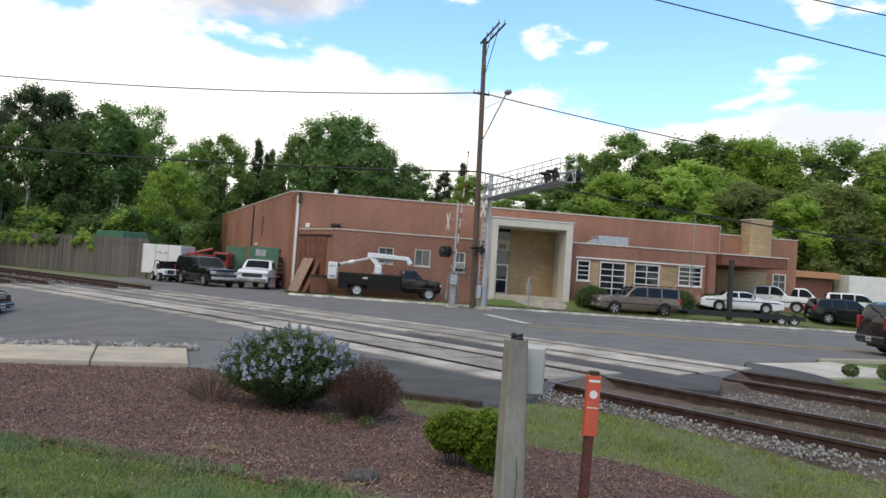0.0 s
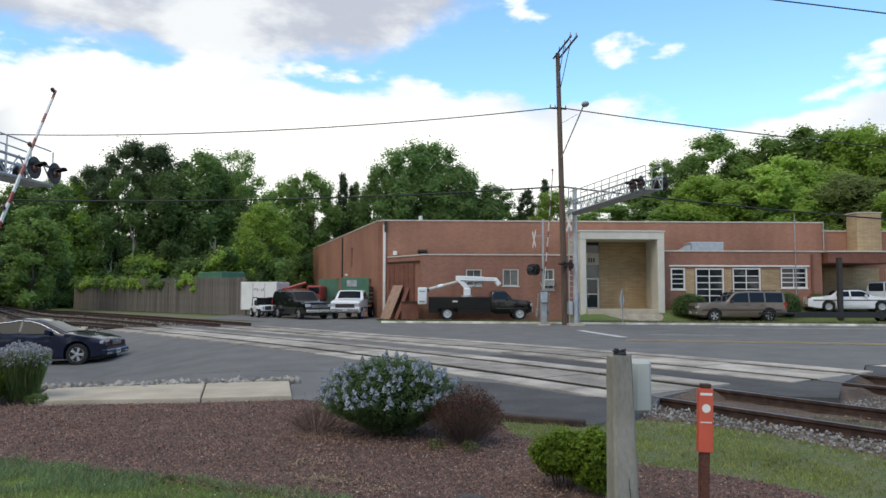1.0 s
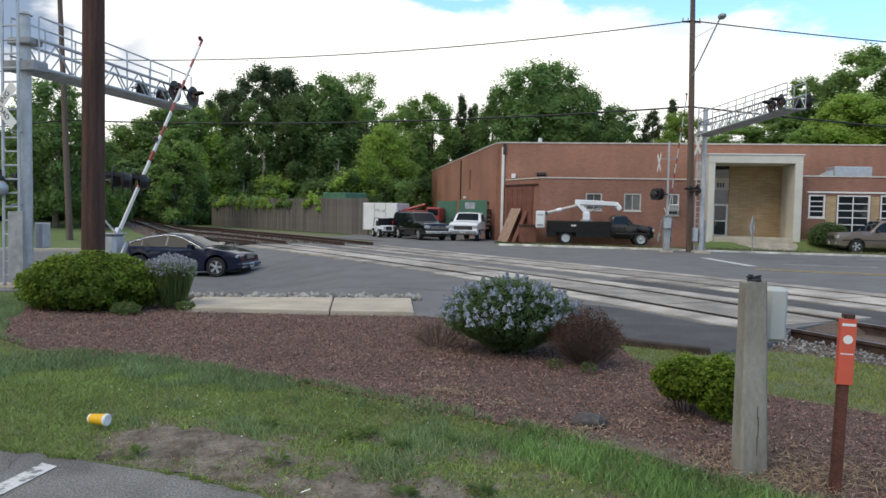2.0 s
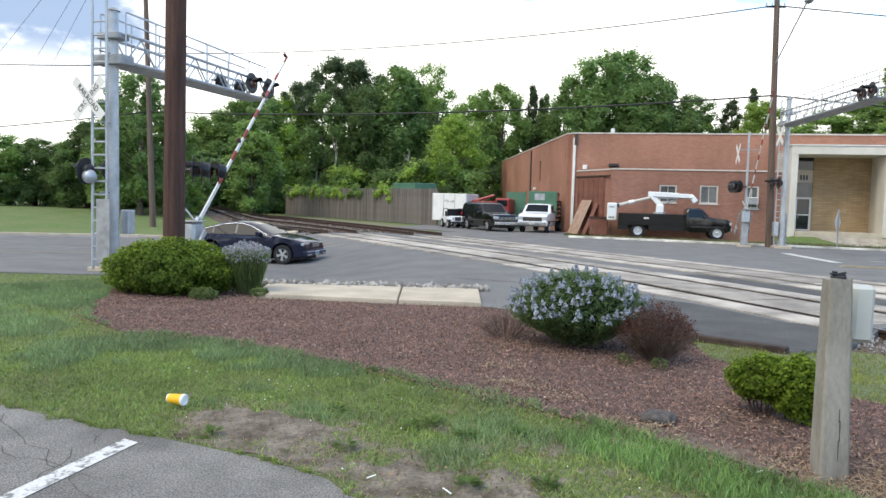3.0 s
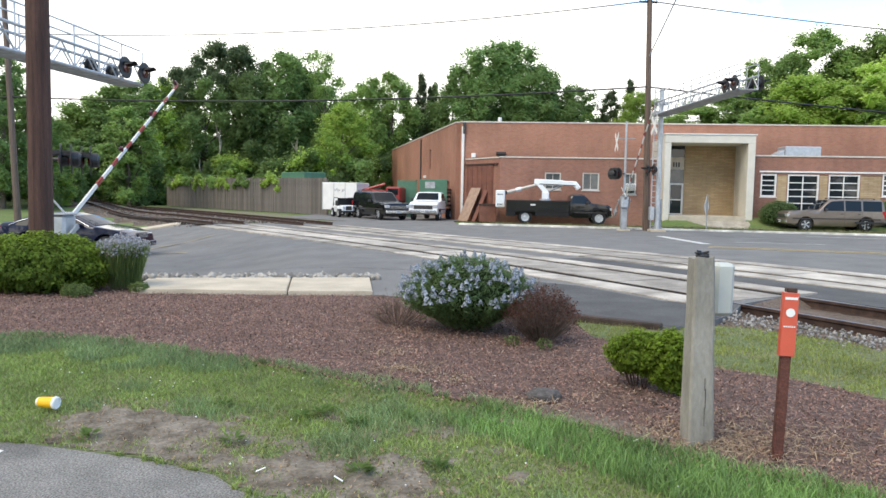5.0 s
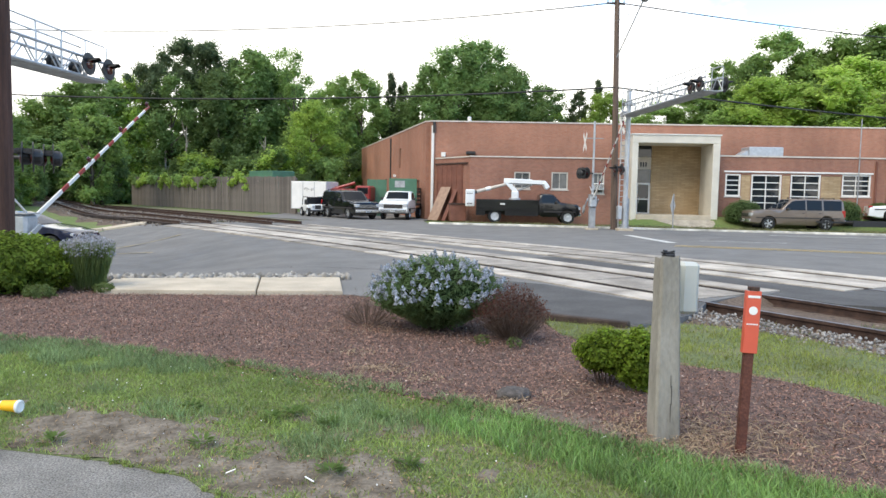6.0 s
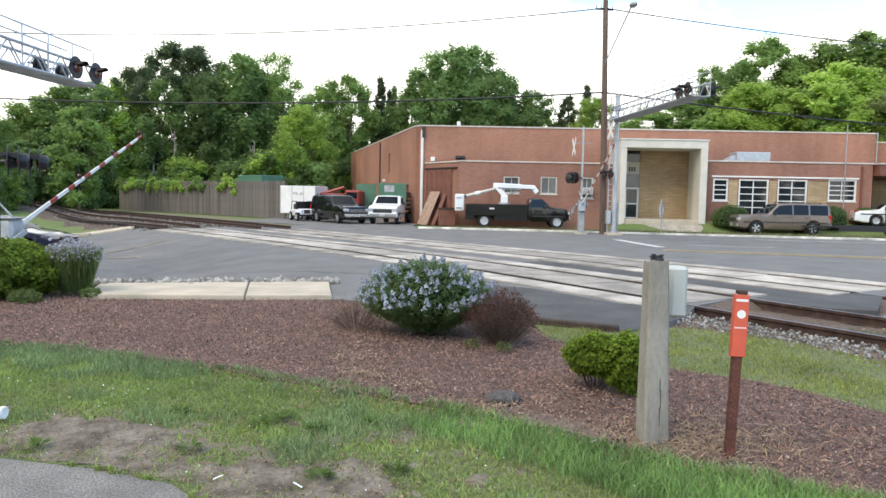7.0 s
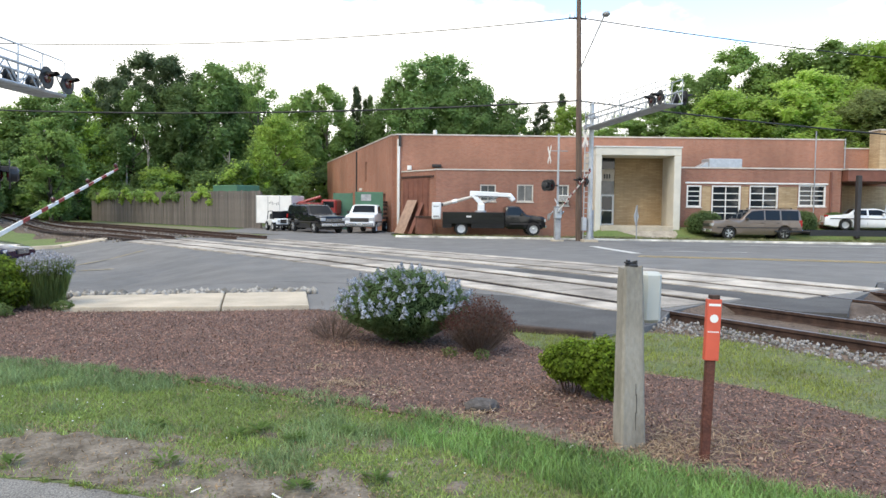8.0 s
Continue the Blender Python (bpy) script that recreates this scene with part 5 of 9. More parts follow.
def cantilever(name, label, base, tip, zarm, top, head_up=0.32, heads=(0.15, 1.1)):
    """A cantilever crossing signal: mast with ladder, trussed walkway arm and flashing lights."""
    t = thing(name, label, "railway signal")
    b, e = Vector((base[0], base[1], 0)), Vector((tip[0], tip[1], 0))
    d = (e - b).normalized()
    ln = (e - b).length
    nrm = Vector((-d.y, d.x, 0))
    g = base[2]
    up = Vector((0, 0, 1))
    part("foundation", boxes(((b.x - 0.4, b.y - 0.4, g - 0.2), (b.x + 0.4, b.y + 0.4, g + 0.12), 0.02)), M["concrete"], t)
    part("mast", rod(b + up * (g + 0.1), b + up * top, 0.135, 0.12, 16), M["galv"], t)
    part("mast_cap", rod(b + up * (top + 0.001), b + up * (top + 0.08), 0.16, 0.06, 16), M["galv_dull"], t)
    for k in range(4):
        a = k * math.pi / 2 + 0.7
        q = b + Vector((math.cos(a), math.sin(a), 0)) * 0.29
        part("anchor_bolt", rod(q + up * (g + 0.1), q + up * (g + 0.26), 0.025, seg=6), M["galv_dull"], t)
    # walkway
    w = 0.36
    for s in (-1, 1):
        for z in (zarm, zarm + 0.62):
            part("chord", rod(b + nrm * s * w + up * z, e + nrm * s * w + up * (z if z == zarm else zarm + 0.5), 0.04, seg=8), M["galv"], t)
        part("handrail", rod(b + nrm * s * w + up * (zarm + 1.12), e - d * 0.1 + nrm * s * w + up * (zarm + 0.96), 0.022, seg=6), M["galv"], t)
        cnt = max(5, int(ln / 0.9))
        for i in range(cnt + 1):
            p = b.lerp(e, i / cnt) + nrm * s * w
            part("handrail_post", rod(p + up * zarm, p + up * (zarm + 1.11 - 0.16 * i / cnt), 0.018, seg=6), M["galv"], t)
            if i < cnt:
                q = b.lerp(e, (i + 0.5) / cnt) + nrm * s * w
                r = b.lerp(e, (i + 1) / cnt) + nrm * s * w
                part("diagonal", rod(p + up * zarm, q + up * (zarm + 0.58), 0.02, seg=6), M["galv"], t)
                part("diagonal", rod(q + up * (zarm + 0.58), r + up * zarm, 0.02, seg=6), M["galv"], t)
    cnt = int(ln / 0.28)
    for i in range(cnt):
        p = b.lerp(e, (i + 0.5) / cnt)
        m = Matrix.Translation(p + up * (zarm - 0.03)) @ pose(0, 0, 0, 0, 0, math.degrees(math.atan2(d.y, d.x)))
        deck = bmesh.new()
        box(deck, (-0.12, -w, -0.02), (0.12, w, 0.02), 0.0, m)
        part("grating", deck, M["galv_dull"], t)
    m = Matrix.Translation(b + up * (zarm + 0.2)) @ pose(0, 0, 0, 0, 0, math.degrees(math.atan2(d.y, d.x)))
    bm = bmesh.new()
    box(bm, (-0.2, -0.4, -0.28), (0.24, 0.4, -0.05), 0.02, m)
    box(bm, (-0.2, -0.3, 0.3), (0.2, 0.3, 0.45), 0.02, m)
    part("arm_bracket", bm, M["galv_dull"], t)
    face = math.degrees(math.atan2(nrm.y, nrm.x))
    for back in heads:
        for s in (-1, 1):
            c = e - d * back + nrm * s * (w + 0.16) + up * (zarm + head_up)
            signal_head(t, c, face if s > 0 else face + 180)
    # ladder on the mast
    side = -d * 0.42
    lr = nrm * 0.2
    for s in (-1, 1):
        part("ladder_rail", rod(b + side + lr * s + up * (g + 0.1), b + side + lr * s + up * (top + 0.25), 0.034, seg=6), M["galv"], t)
    k = int((top - g) / 0.3)
    for i in range(1, k):
        part("rung", rod(b + side - lr + up * (g + 0.3 * i), b + side + lr + up * (g + 0.3 * i), 0.022, seg=6), M["galv"], t)
    for z in (1.6, 3.2, 4.8):
        part("ladder_tie", rod(b + up * z, b + side + up * z, 0.02, seg=6), M["galv_dull"], t)
    m = Matrix.Translation(b + side * 0.75 + Vector((0.6, -0.8, 0)) * 0.18 + up * (g + 0.15)) @ pose(0, 0, 0, 0, 0, face)
    bm = bmesh.new()
    box(bm, (-0.19, -0.012, 0), (0.19, 0.012, 1.55), 0.004, m)
    part("ladder_guard", bm, M["galv_dull"], t, "scuffed grey steel ladder guard")
    return t, b, d, nrm, up, face


def gate(name, label, base, az, pivot_z, length, mast=0.32, reach=0.0):
    """A crossing gate: mechanism on a short mast, and the striped arm, which is returned to be keyed."""
    t = thing(name, label, "crossing gate", pose(base[0], base[1], base[2], 0, 0, az))
    pz = pivot_z - base[2]
    part("foundation", boxes(((-0.3, -0.3, -0.15), (0.3, 0.3, 0.08), 0.02)), M["concrete"], t)
    part("mast", rod((-0.05, mast, 0.05), (-0.05, mast, 3.6), 0.06, seg=12), M["galv"], t)
    part("stand", boxes(((-0.16, -0.16, 0.08), (0.16, 0.16, pz - 0.35), 0.02)), M["galv_dull"], t)
    part("mechanism", boxes(((-0.20, -0.19, pz - 0.35), (0.27, 0.19, pz + 0.30), 0.06)), M["galv"], t, "pale grey gate machine case")
    part("mechanism_lid", boxes(((-0.22, -0.21, pz + 0.303), (0.29, 0.21, pz + 0.33), 0.01)), M["galv_dull"], t)
    for s in (-1, 1):
        signal_head(t, Vector((0.10 + 0.36 * s, -0.42 - reach, pz + 1.45)), 118)
        signal_head(t, Vector((0.10 + 0.36 * s, -0.20 - reach, pz + 1.45)), -62 if s > 0 else 118)
    part("signal_arm", rod((0.02, mast - 0.02, pz + 1.45), (0.1, -0.40 - reach, pz + 1.45), 0.035), M["black_metal"], t)
    part("guard_rod", rod((0.2, 0.0, pz + 0.3), (-0.55, -0.05, pz + 0.75), 0.02), M["white"], t)
    arm = new("gate_arm")
    arm.parent = t
    tagged(arm, "red and white striped boom being lowered")
    n = max(8, int(length / 0.42))
    for i in range(n):
        red = i % 2 == 1 and i > 2
        cut = lambda j: 0.35 + (length - 0.35) * (j + (0.24 if j % 2 and 2 < j < n else 0)) / n
        x0, x1 = cut(i), cut(i + 1)
        h0, h1 = 0.046 - 0.02 * i / n, 0.046 - 0.02 * (i + 1) / n
        bm = bmesh.new()
        ring = []
        for x, h in ((x0, h0), (x1, h1)):
            ring.append([bm.verts.new((x, y, z)) for y, z in ((-0.02, -h), (0.02, -h), (0.02, h), (-0.02, h))])
        for q in range(4):
            bm.faces.new((ring[0][q], ring[0][(q + 1) % 4], ring[1][(q + 1) % 4], ring[1][q]))
        bm.faces.new(ring[0][::-1]); bm.faces.new(ring[1])
        bmesh.ops.recalc_face_normals(bm, faces=bm.faces[:])
        part("stripe", bm, M["red"] if red else M["white"], arm)
    for f in (0.45, 0.72, 0.985):
        bm = bmesh.new()
        lathe(bm, ((0.03, 0), (0.05, 0.03), (0.05, 0.1), (0.02, 0.13)), 10, pose(length * f, 0, 0.05))
        part("gate_lamp", bm, M["redlens"], arm)
    part("arm_bracket", boxes(((-0.15, -0.05, -0.1), (0.5, 0.05, 0.1), 0.01)), M["galv"], arm)
    for y in (-0.31, 0.27):
        part("counterweight_arm", boxes(((-1.0, y, -0.05), (0.15, y + 0.04, 0.05))), M["galv"], arm)
        part("counterweight", boxes(((-1.15, y - 0.02, -0.16), (-0.72, y + 0.06, 0.16), 0.01)), M["galv_dull"], arm)
    return t, arm, pz


def build_roadside():
    build_utility_pole("utility_pole", "thick dark brown creosoted timber utility pole behind a clipped hedge", (-7.6, 11.75, -0.1), (-7.55, 11.8, 14.5), 0.195, 0.15, M["pole_wood"])
    pole = build_utility_pole("utility_pole", "tall weathered timber utility pole with crossarms beside the kerb", (8.2, 39.6, -0.3), (7.88, 39.6, 14.95), 0.19, 0.12, M["pole_grey"],
                              ((11.87, 0.5, 10, 0),))
    for dx in (-0.16, 0.16):
        a, e = Vector((7.84 + dx, 39.75, 14.72)), Vector((8.22 + dx, 36.9, 14.98))
        bm = bmesh.new()
        cyl(bm, a, e, 0.065, seg=4)
        arm = part("crossarm", bm, M["pole_grey"], pole)
        part("brace", rod(a.lerp(e, 0.62), (7.92 + dx * 0.6, 39.5, 13.0), 0.025, seg=6), M["galv_dull"], pole)
        for k in (0.35, 0.65, 0.96):
            q = a.lerp(e, k)
            part("insulator", rod(q, q + Vector((0, 0, 0.24)), 0.05, 0.03, 8), M["galv_dull"], arm)
    build_utility_pole("utility_pole", "grey timber utility pole standing on the far lawn", (-30.7, 44.8, -0.9), (-31.4, 44.8, 17.6), 0.22, 0.14, M["pole_grey"], ((15.9, 1.3, 20, 0.8),))
    lamp = thing("street_lamp", "street lamp on a long slanting bracket from a timber pole", "street lamp")
    part("bracket", rod((8.0, 39.45, 9.0), (8.95, 38.0, 11.6), 0.035, seg=8), M["galv_dull"], lamp)
    part("stay", rod((7.95, 39.45, 10.9), (8.7, 38.3, 11.2), 0.012, seg=6), M["galv_dull"], lamp)
    bm = bmesh.new()
    r = bmesh.ops.create_uvsphere(bm, u_segments=14, v_segments=8, radius=1)
    bmesh.ops.scale(bm, vec=(0.2, 0.34, 0.14), verts=r["verts"])
    bmesh.ops.translate(bm, vec=(9.0, 37.85, 11.62), verts=r["verts"])
    part("lamp_head", bm, M["galv_dull"], lamp, smooth=True)

    # the signal by the bed
    t, b, d, nrm, up, face = cantilever("cantilever_signal", "galvanised cantilever crossing signal with ladder and trussed walkway", (-11.3, 15.0, -0.25), (-10.77, 21.05), 4.62, 5.78)
    crossbuck(t, b - d * 0.66 + nrm * 0.08 + up * 3.70, -100, True)
    signal_head(t, b - d * 0.5 + nrm * 0.30 + up * 2.08, face)
    signal_head(t, b + d * 0.55 + nrm * 0.55 + up * 2.15, face)
    part("signal_bar", rod(b - d * 0.55 + nrm * 0.35 + up * 2.15, b + d * 0.6 + nrm * 0.35 + up * 2.15, 0.035), M["black_metal"], t)
    bm = bmesh.new()
    lathe(bm, ((0.04, -0.08), (0.14, -0.05), (0.16, 0.02), (0.08, 0.09)), 18, Matrix.Translation(Vector((-11.50, 14.45, 1.95))) @ pose(0, 0, 0, 90, 0, 37))
    for z0, z1 in ((0.62, 1.2),):
        m = Matrix.Translation(b + d * 0.36 - nrm * 0.1) @ pose(0, 0, 0, 0, 0, face)
        bx = bmesh.new()
        box(bx, (-0.12, -0.12, z0), (0.12, 0.12, z1), 0.02, m)
        part("junction_box", bx, M["galv"], t)
    part("bell", bm, M["galv"], t, "round grey signal housing", smooth=True)
    # the signal across the road
    t, b, d, nrm, up, face = cantilever("cantilever_signal", "galvanised cantilever crossing signal beside a timber pole", (8.55, 38.6, -0.2), (9.75, 29.2), 5.85, 7.1, 0.24, (0.15, 0.95))
    crossbuck(t, b + d * 0.2 - nrm * 0.4 + up * 5.3, face + 180, False)
    for s in (-1, 1):
        signal_head(t, b + d * 0.5 * s - nrm * 0.45 + up * 3.0, face + 180)
    part("signal_bar", rod(b - d * 0.55 - nrm * 0.3 + up * 3.0, b + d * 0.55 - nrm * 0.3 + up * 3.0, 0.035), M["black_metal"], t)
    part("cabinet", boxes(((b.x - 0.42, b.y - 0.2, 0.4), (b.x - 0.2, b.y + 0.2, 1.1), 0.02)), M["galv"], t)

    # gates
    g1 = gate("crossing_gate", "galvanised crossing gate with a striped boom coming down by the hedge", (-8.96, 14.5, -0.26), 90.9, 0.7, 7.0)
    g2 = gate("crossing_gate", "galvanised crossing gate with a striped boom across the road", (6.87, 38.9, -0.2), -88.0, 1.35, 7.0, 0.0, 0.25)
    m2 = g2[0]
    part("tall_mast", rod((-0.05, 0.0, 3.601), (-0.05, 0.0, 5.75), 0.055, seg=12), M["galv"], m2)
    crossbuck(m2, Vector((-0.05, -0.48, 4.65)), -90, False)
    part("sign_bracket", rod((-0.05, -0.5, 4.85), (-0.05, 0.5, 4.85), 0.025), M["galv_dull"], m2)

    # diamond sign seen from behind
    s = thing("warning_sign", "bare aluminium back of a diamond warning sign", "road sign", pose(11.75, 40.9, land(11.75, 40.9), 0, 0, 62))
    part("sign_post", boxes(((-0.03, -0.03, -0.1), (0.03, 0.03, 2.0))), M["galv_dull"], s)
    bm = boxes(((-0.46, 0.032, -0.46), (0.46, 0.04, 0.46)))
    bmesh.ops.transform(bm, matrix=pose(0, 0, 1.35, 0, 45, 0), verts=bm.verts[:])
    part("sign_plate", bm, M["coping"], s)
    # slanting guy marker by the lawn
    solo("guy_marker", rod((-38.6, 38.0, -0.8), (-37.8, 38.2, 2.8), 0.08, seg=8), mat("yellow_guard", (0.45, 0.36, 0.12), 0.7, var=0.1), "slanting dull yellow guy wire guard in the lawn", "guy guard")
    return g1, g2


def build_foreground_posts():
    p = thing("concrete_post", "square aged concrete post with a chipped top in the mulch", "post", pose(1.345, 4.81, 0, 0, -1.0, 6))
    bm = bmesh.new()
    k = 9
    rows = []
    for i in range(k + 1):
        z = -0.1 + (1.20 + 0.1) * i / k
        h = 0.086 - 0.021 * (z / 1.23)
        c = 0.014
        ring = []
        for x, y in ((-h + c, -h), (h - c, -h), (h, -h + c), (h, h - c), (h - c, h), (-h + c, h), (-h, h - c), (-h, -h + c)):
            j = 0.004 * noise.noise(Vector((x * 9, y * 9, z * 6)))
            ring.append(bm.verts.new((x + j, y - j, z + (rng.uniform(-0.012, 0.012) if i == k else 0))))
        rows.append(ring)
    for a, b in zip(rows, rows[1:]):
        for q in range(8):
            bm.faces.new((a[q], a[(q + 1) % 8], b[(q + 1) % 8], b[q]))
    bm.faces.new(rows[-1])
    shaft = part("shaft", bm, M["post_concrete"], p)
    for z0, z1, x in ((0.12, 0.24, 0.012), (0.235, 0.36, 0.018), (0.35, 0.43, 0.013)):
        part("crack", boxes(((x - 0.0018, -0.0872 + 0.017 * z0, z0), (x + 0.0018, -0.078 + 0.017 * z0, z1))), M["dark_trim"], shaft)
    bm = bmesh.new()
    box(bm, (-0.03, -0.05, 1.195), (0.035, 0.03, 1.215), 0.006)
    box(bm, (-0.045, -0.015, 0), (0.05, 0.015, 0.012), 0.004, pose(0, 0, 1.214, 0, 8, 14))
    box(bm, (-0.03, -0.01, 0), (0.04, 0.01, 0.014), 0.003, pose(0.015, 0.01, 1.216, 0, -14, -35))
    box(bm, (-0.012, -0.012, 0), (0.012, 0.012, 0.03), 0.003, pose(-0.02, 0, 1.212, 10, 5, 20))
    part("broken_bracket", bm, M["black_metal"], p, "bent dark metal bracket remnant")
    # grey box behind the post
    b = thing("meter_box", "rounded grey plastic box fixed behind a concrete post", "utility box", pose(1.515, 4.97, 0.0, 0, 0.6, 6))
    part("case", boxes(((-0.075, -0.05, 0.80), (0.052, 0.05, 1.15), 0.022)), M["plastic_grey"], b)
    part("bracket", boxes(((-0.17, 0.0, 0.95), (-0.074, 0.03, 1.0)), ((-0.17, 0.0, 1.05), (-0.074, 0.03, 1.10))), M["galv_dull"], b)
    # orange marker
    m = thing("cable_marker", "orange buried-cable marker on a rusty steel post", "marker post", pose(1.75, 4.53, 0.036, 0, 1.5, -4))
    bm = bmesh.new()
    box(bm, (-0.024, -0.018, -0.25), (0.024, -0.010, 0.72))
    box(bm, (-0.029, -0.012, -0.15), (-0.022, 0.022, 0.72))
    box(bm, (0.022, -0.012, -0.15), (0.029, 0.022, 0.72))
    part("steel_post", bm, mat("rusty_post", (0.10, 0.035, 0.024), 0.85, var=0.35, scale=9, fine=0.3, bump=0.3), m)
    bm = bmesh.new()
    box(bm, (-0.043, -0.028, 0.60), (0.043, -0.020, 0.985), 0.003)
    box(bm, (-0.043, -0.024, 0.60), (-0.037, 0.020, 0.985))
    box(bm, (0.037, -0.024, 0.60), (0.043, 0.020, 0.985))
    sh = part("marker_shield", bm, M["orange"], m)
    part("top_bracket", boxes(((-0.03, -0.03, 0.986), (0.03, 0.02, 1.012), 0.004)), M["rust"], m)
    bm = bmesh.new()
    lathe(bm, ((0.026, 0.0), (0.026, 0.0015)), 24, pose(0, -0.0285, 0.865, 90, 0, 0))
    part("white_disc", bm, M["cup_white"], sh)
    part("white_band", boxes(((-0.036, -0.0295, 0.943), (0.036, -0.0285, 0.958))), M["cup_white"], sh)
    for i in range(6):
        part("lettering", boxes(((-0.034 + i * 0.0116, -0.0295, 0.777), (-0.0255 + i * 0.0116, -0.0285, 0.785))), M["cup_white"], sh)
    # stray cup
    c = thing("paper_cup", "yellow paper cup with a white lid lying on the grass", "cup", pose(-3.13, 4.93, 0.046, 90, 0, 84))
    bm = bmesh.new()
    lathe(bm, ((0.030, -0.075), (0.034, -0.07), (0.043, 0.055)), 24)
    part("cup_body", bm, M["cup_yellow"], c, smooth=False)
    bm = bmesh.new()
    lathe(bm, ((0.0435, 0.05), (0.046, 0.056), (0.045, 0.066), (0.036, 0.072), (0.034, 0.066)), 24)
    part("lid", bm, M["cup_white"], c)
    bm = bmesh.new()
    lathe(bm, ((0.0325, -0.079), (0.0345, -0.066)), 24)
    part("base_rim", bm, M["cup_white"], c)
    # grey stone in the mulch
    bm = bmesh.new()
    bmesh.ops.create_icosphere(bm, subdivisions=3, radius=1)
    for v in bm.verts:
        k = 1 + 0.28 * noise.noise(v.co * 1.7 + Vector((3, 1, 2)))
        v.co = Vector((v.co.x * 0.135 * k, v.co.y * 0.11 * k, v.co.z * 0.07 * k))
    solo("stone", bm, mat("dark_stone", (0.082, 0.072, 0.066), 0.95, var=0.4, scale=14, fine=0.2, bump=0.4), "rough dark grey stone half sunk in mulch", "stone", pose(0.41, 5.66, 0.012, 0, 0, 20), smooth=True)
    # bits of litter on the grass edge
    for x, y, a in ((-1.28, 3.98, 12), (-0.82, 3.90, 165), (0.93, 4.72, 10)):
        bm = bmesh.new()
        box(bm, (-0.026, -0.006, 0), (0.026, 0.006, 0.003), 0.0)
        for v in bm.verts:
            v.co.z += 0.012 * math.sin(v.co.x * 60)
        solo("litter_scrap", bm, M["cup_white"], "small white paper scrap on bare soil", "litter", pose(x, y, 0.008, 4, 3, a), group="paper scraps")


def build_wires():
    def wire(a, b, drop, r, label):
        tube("overhead_wire", sag(a, b, drop), r, M["wire"], label, "wire", group="overhead wires")
    # lines along the road
    wire((7.95, 39.5, 11.87), (-31.1, 44.8, 11.3), 0.75, 0.03, "thin black overhead wire between timber poles")
    wire((7.95, 39.5, 11.85), (36, 40, 9.3), 0.3, 0.03, "thin black overhead wire running along the road")
    wire((7.97, 39.5, 7.42), (-31.0, 44.8, 7.3), 0.5, 0.042, "thick black cable between timber poles")
    wire((-31.0, 44.8, 7.3), (-75, 47.5, 5.6), 0.6, 0.042, "thick black cable running off over the lawn")
    wire((7.97, 39.5, 7.42), (48, 41, 4.9), 0.45, 0.042, "thick black cable running along the road")
    # wires overhead on both sides
    wire((2.6, 30, 15.53), (44, 30, 11.2), 0.0, 0.03, "black wire crossing high over the tracks")
    wire((10.5, 30, 16.14), (48, 30, 13.46), 0.0, 0.03, "black wire crossing high over the tracks")
    wire((-11.4, 15.0, 4.55), (-37.1, 33, 8.65), 0.1, 0.016, "thin cable from the signal mast over the lawn")
    for z, e in ((8.0, (-40.5, 40, 8.6)), (8.15, (-37.6, 40, 7.66)), (8.05, (-36.1, 40, 7.4))):
        wire((-7.6, 11.8, z), e, 0.05, 0.007, "thin wire from the timber pole over the road")


GATES = build_roadside()
build_foreground_posts()
build_wires()


# ---- plants ----
def quads(centres, normals, ups, wid, ln, material, name, fold=0.0):
    """Many small pointed leaves as one mesh: each is a kite of two triangles, folded a little along its rib."""
    n = len(centres)
    side = np.cross(normals, ups)
    side /= np.maximum(np.linalg.norm(side, axis=1, keepdims=True), 1e-6)
    along = np.cross(side, normals)
    wid, ln = np.asarray(wid).reshape(-1, 1), np.asarray(ln).reshape(-1, 1)
    v = np.empty((n, 4, 3))
    v[:, 0] = centres - along * ln * 0.5
    v[:, 1] = centres + side * wid * 0.5 + normals * wid * fold
    v[:, 2] = centres + along * ln * 0.5
    v[:, 3] = centres - side * wid * 0.5 + normals * wid * fold
    me = bpy.data.meshes.new(name)
    idx = np.arange(n * 4).reshape(n, 4)
    faces = np.concatenate([idx[:, [0, 1, 2]], idx[:, [0, 2, 3]]], axis=1).reshape(-1, 3)
    me.vertices.add(n * 4)
    me.vertices.foreach_set("co", v.reshape(-1))
    me.loops.add(len(faces) * 3)
    me.loops.foreach_set("vertex_index", faces.reshape(-1))
    me.polygons.add(len(faces))
    me.polygons.foreach_set("loop_start", np.arange(0, len(faces) * 3, 3))
    me.polygons.foreach_set("loop_total", np.full(len(faces), 3))
    me.update(calc_edges=True)
    me.validate()
    me.materials.append(material)
    return me


def unit(a):
    return a / np.maximum(np.linalg.norm(a, axis=1, keepdims=True), 1e-9)


def leaf_tris(pos, nrm, ups, size, material, name):
    """Many small leaves, each one a triangle that lies across its normal."""
    n = len(pos)
    side = unit(np.cross(nrm, ups))
    along = np.cross(side, nrm)
    size = np.asarray(size).reshape(-1, 1)
    v = np.empty((n, 3, 3))
    v[:, 0] = pos + along * size * 0.62
    v[:, 1] = pos - along * size * 0.42 + side * size * 0.46
    v[:, 2] = pos - along * size * 0.42 - side * size * 0.46
    me = bpy.data.meshes.new(name)
    me.vertices.add(n * 3)
    me.vertices.foreach_set("co", v.reshape(-1))
    me.loops.add(n * 3)
    me.loops.foreach_set("vertex_index", np.arange(n * 3))
    me.polygons.add(n)
    me.polygons.foreach_set("loop_start", np.arange(0, n * 3, 3))
    me.polygons.foreach_set("loop_total", np.full(n, 3))
    me.update(calc_edges=True)
    me.materials.append(material)
    return me


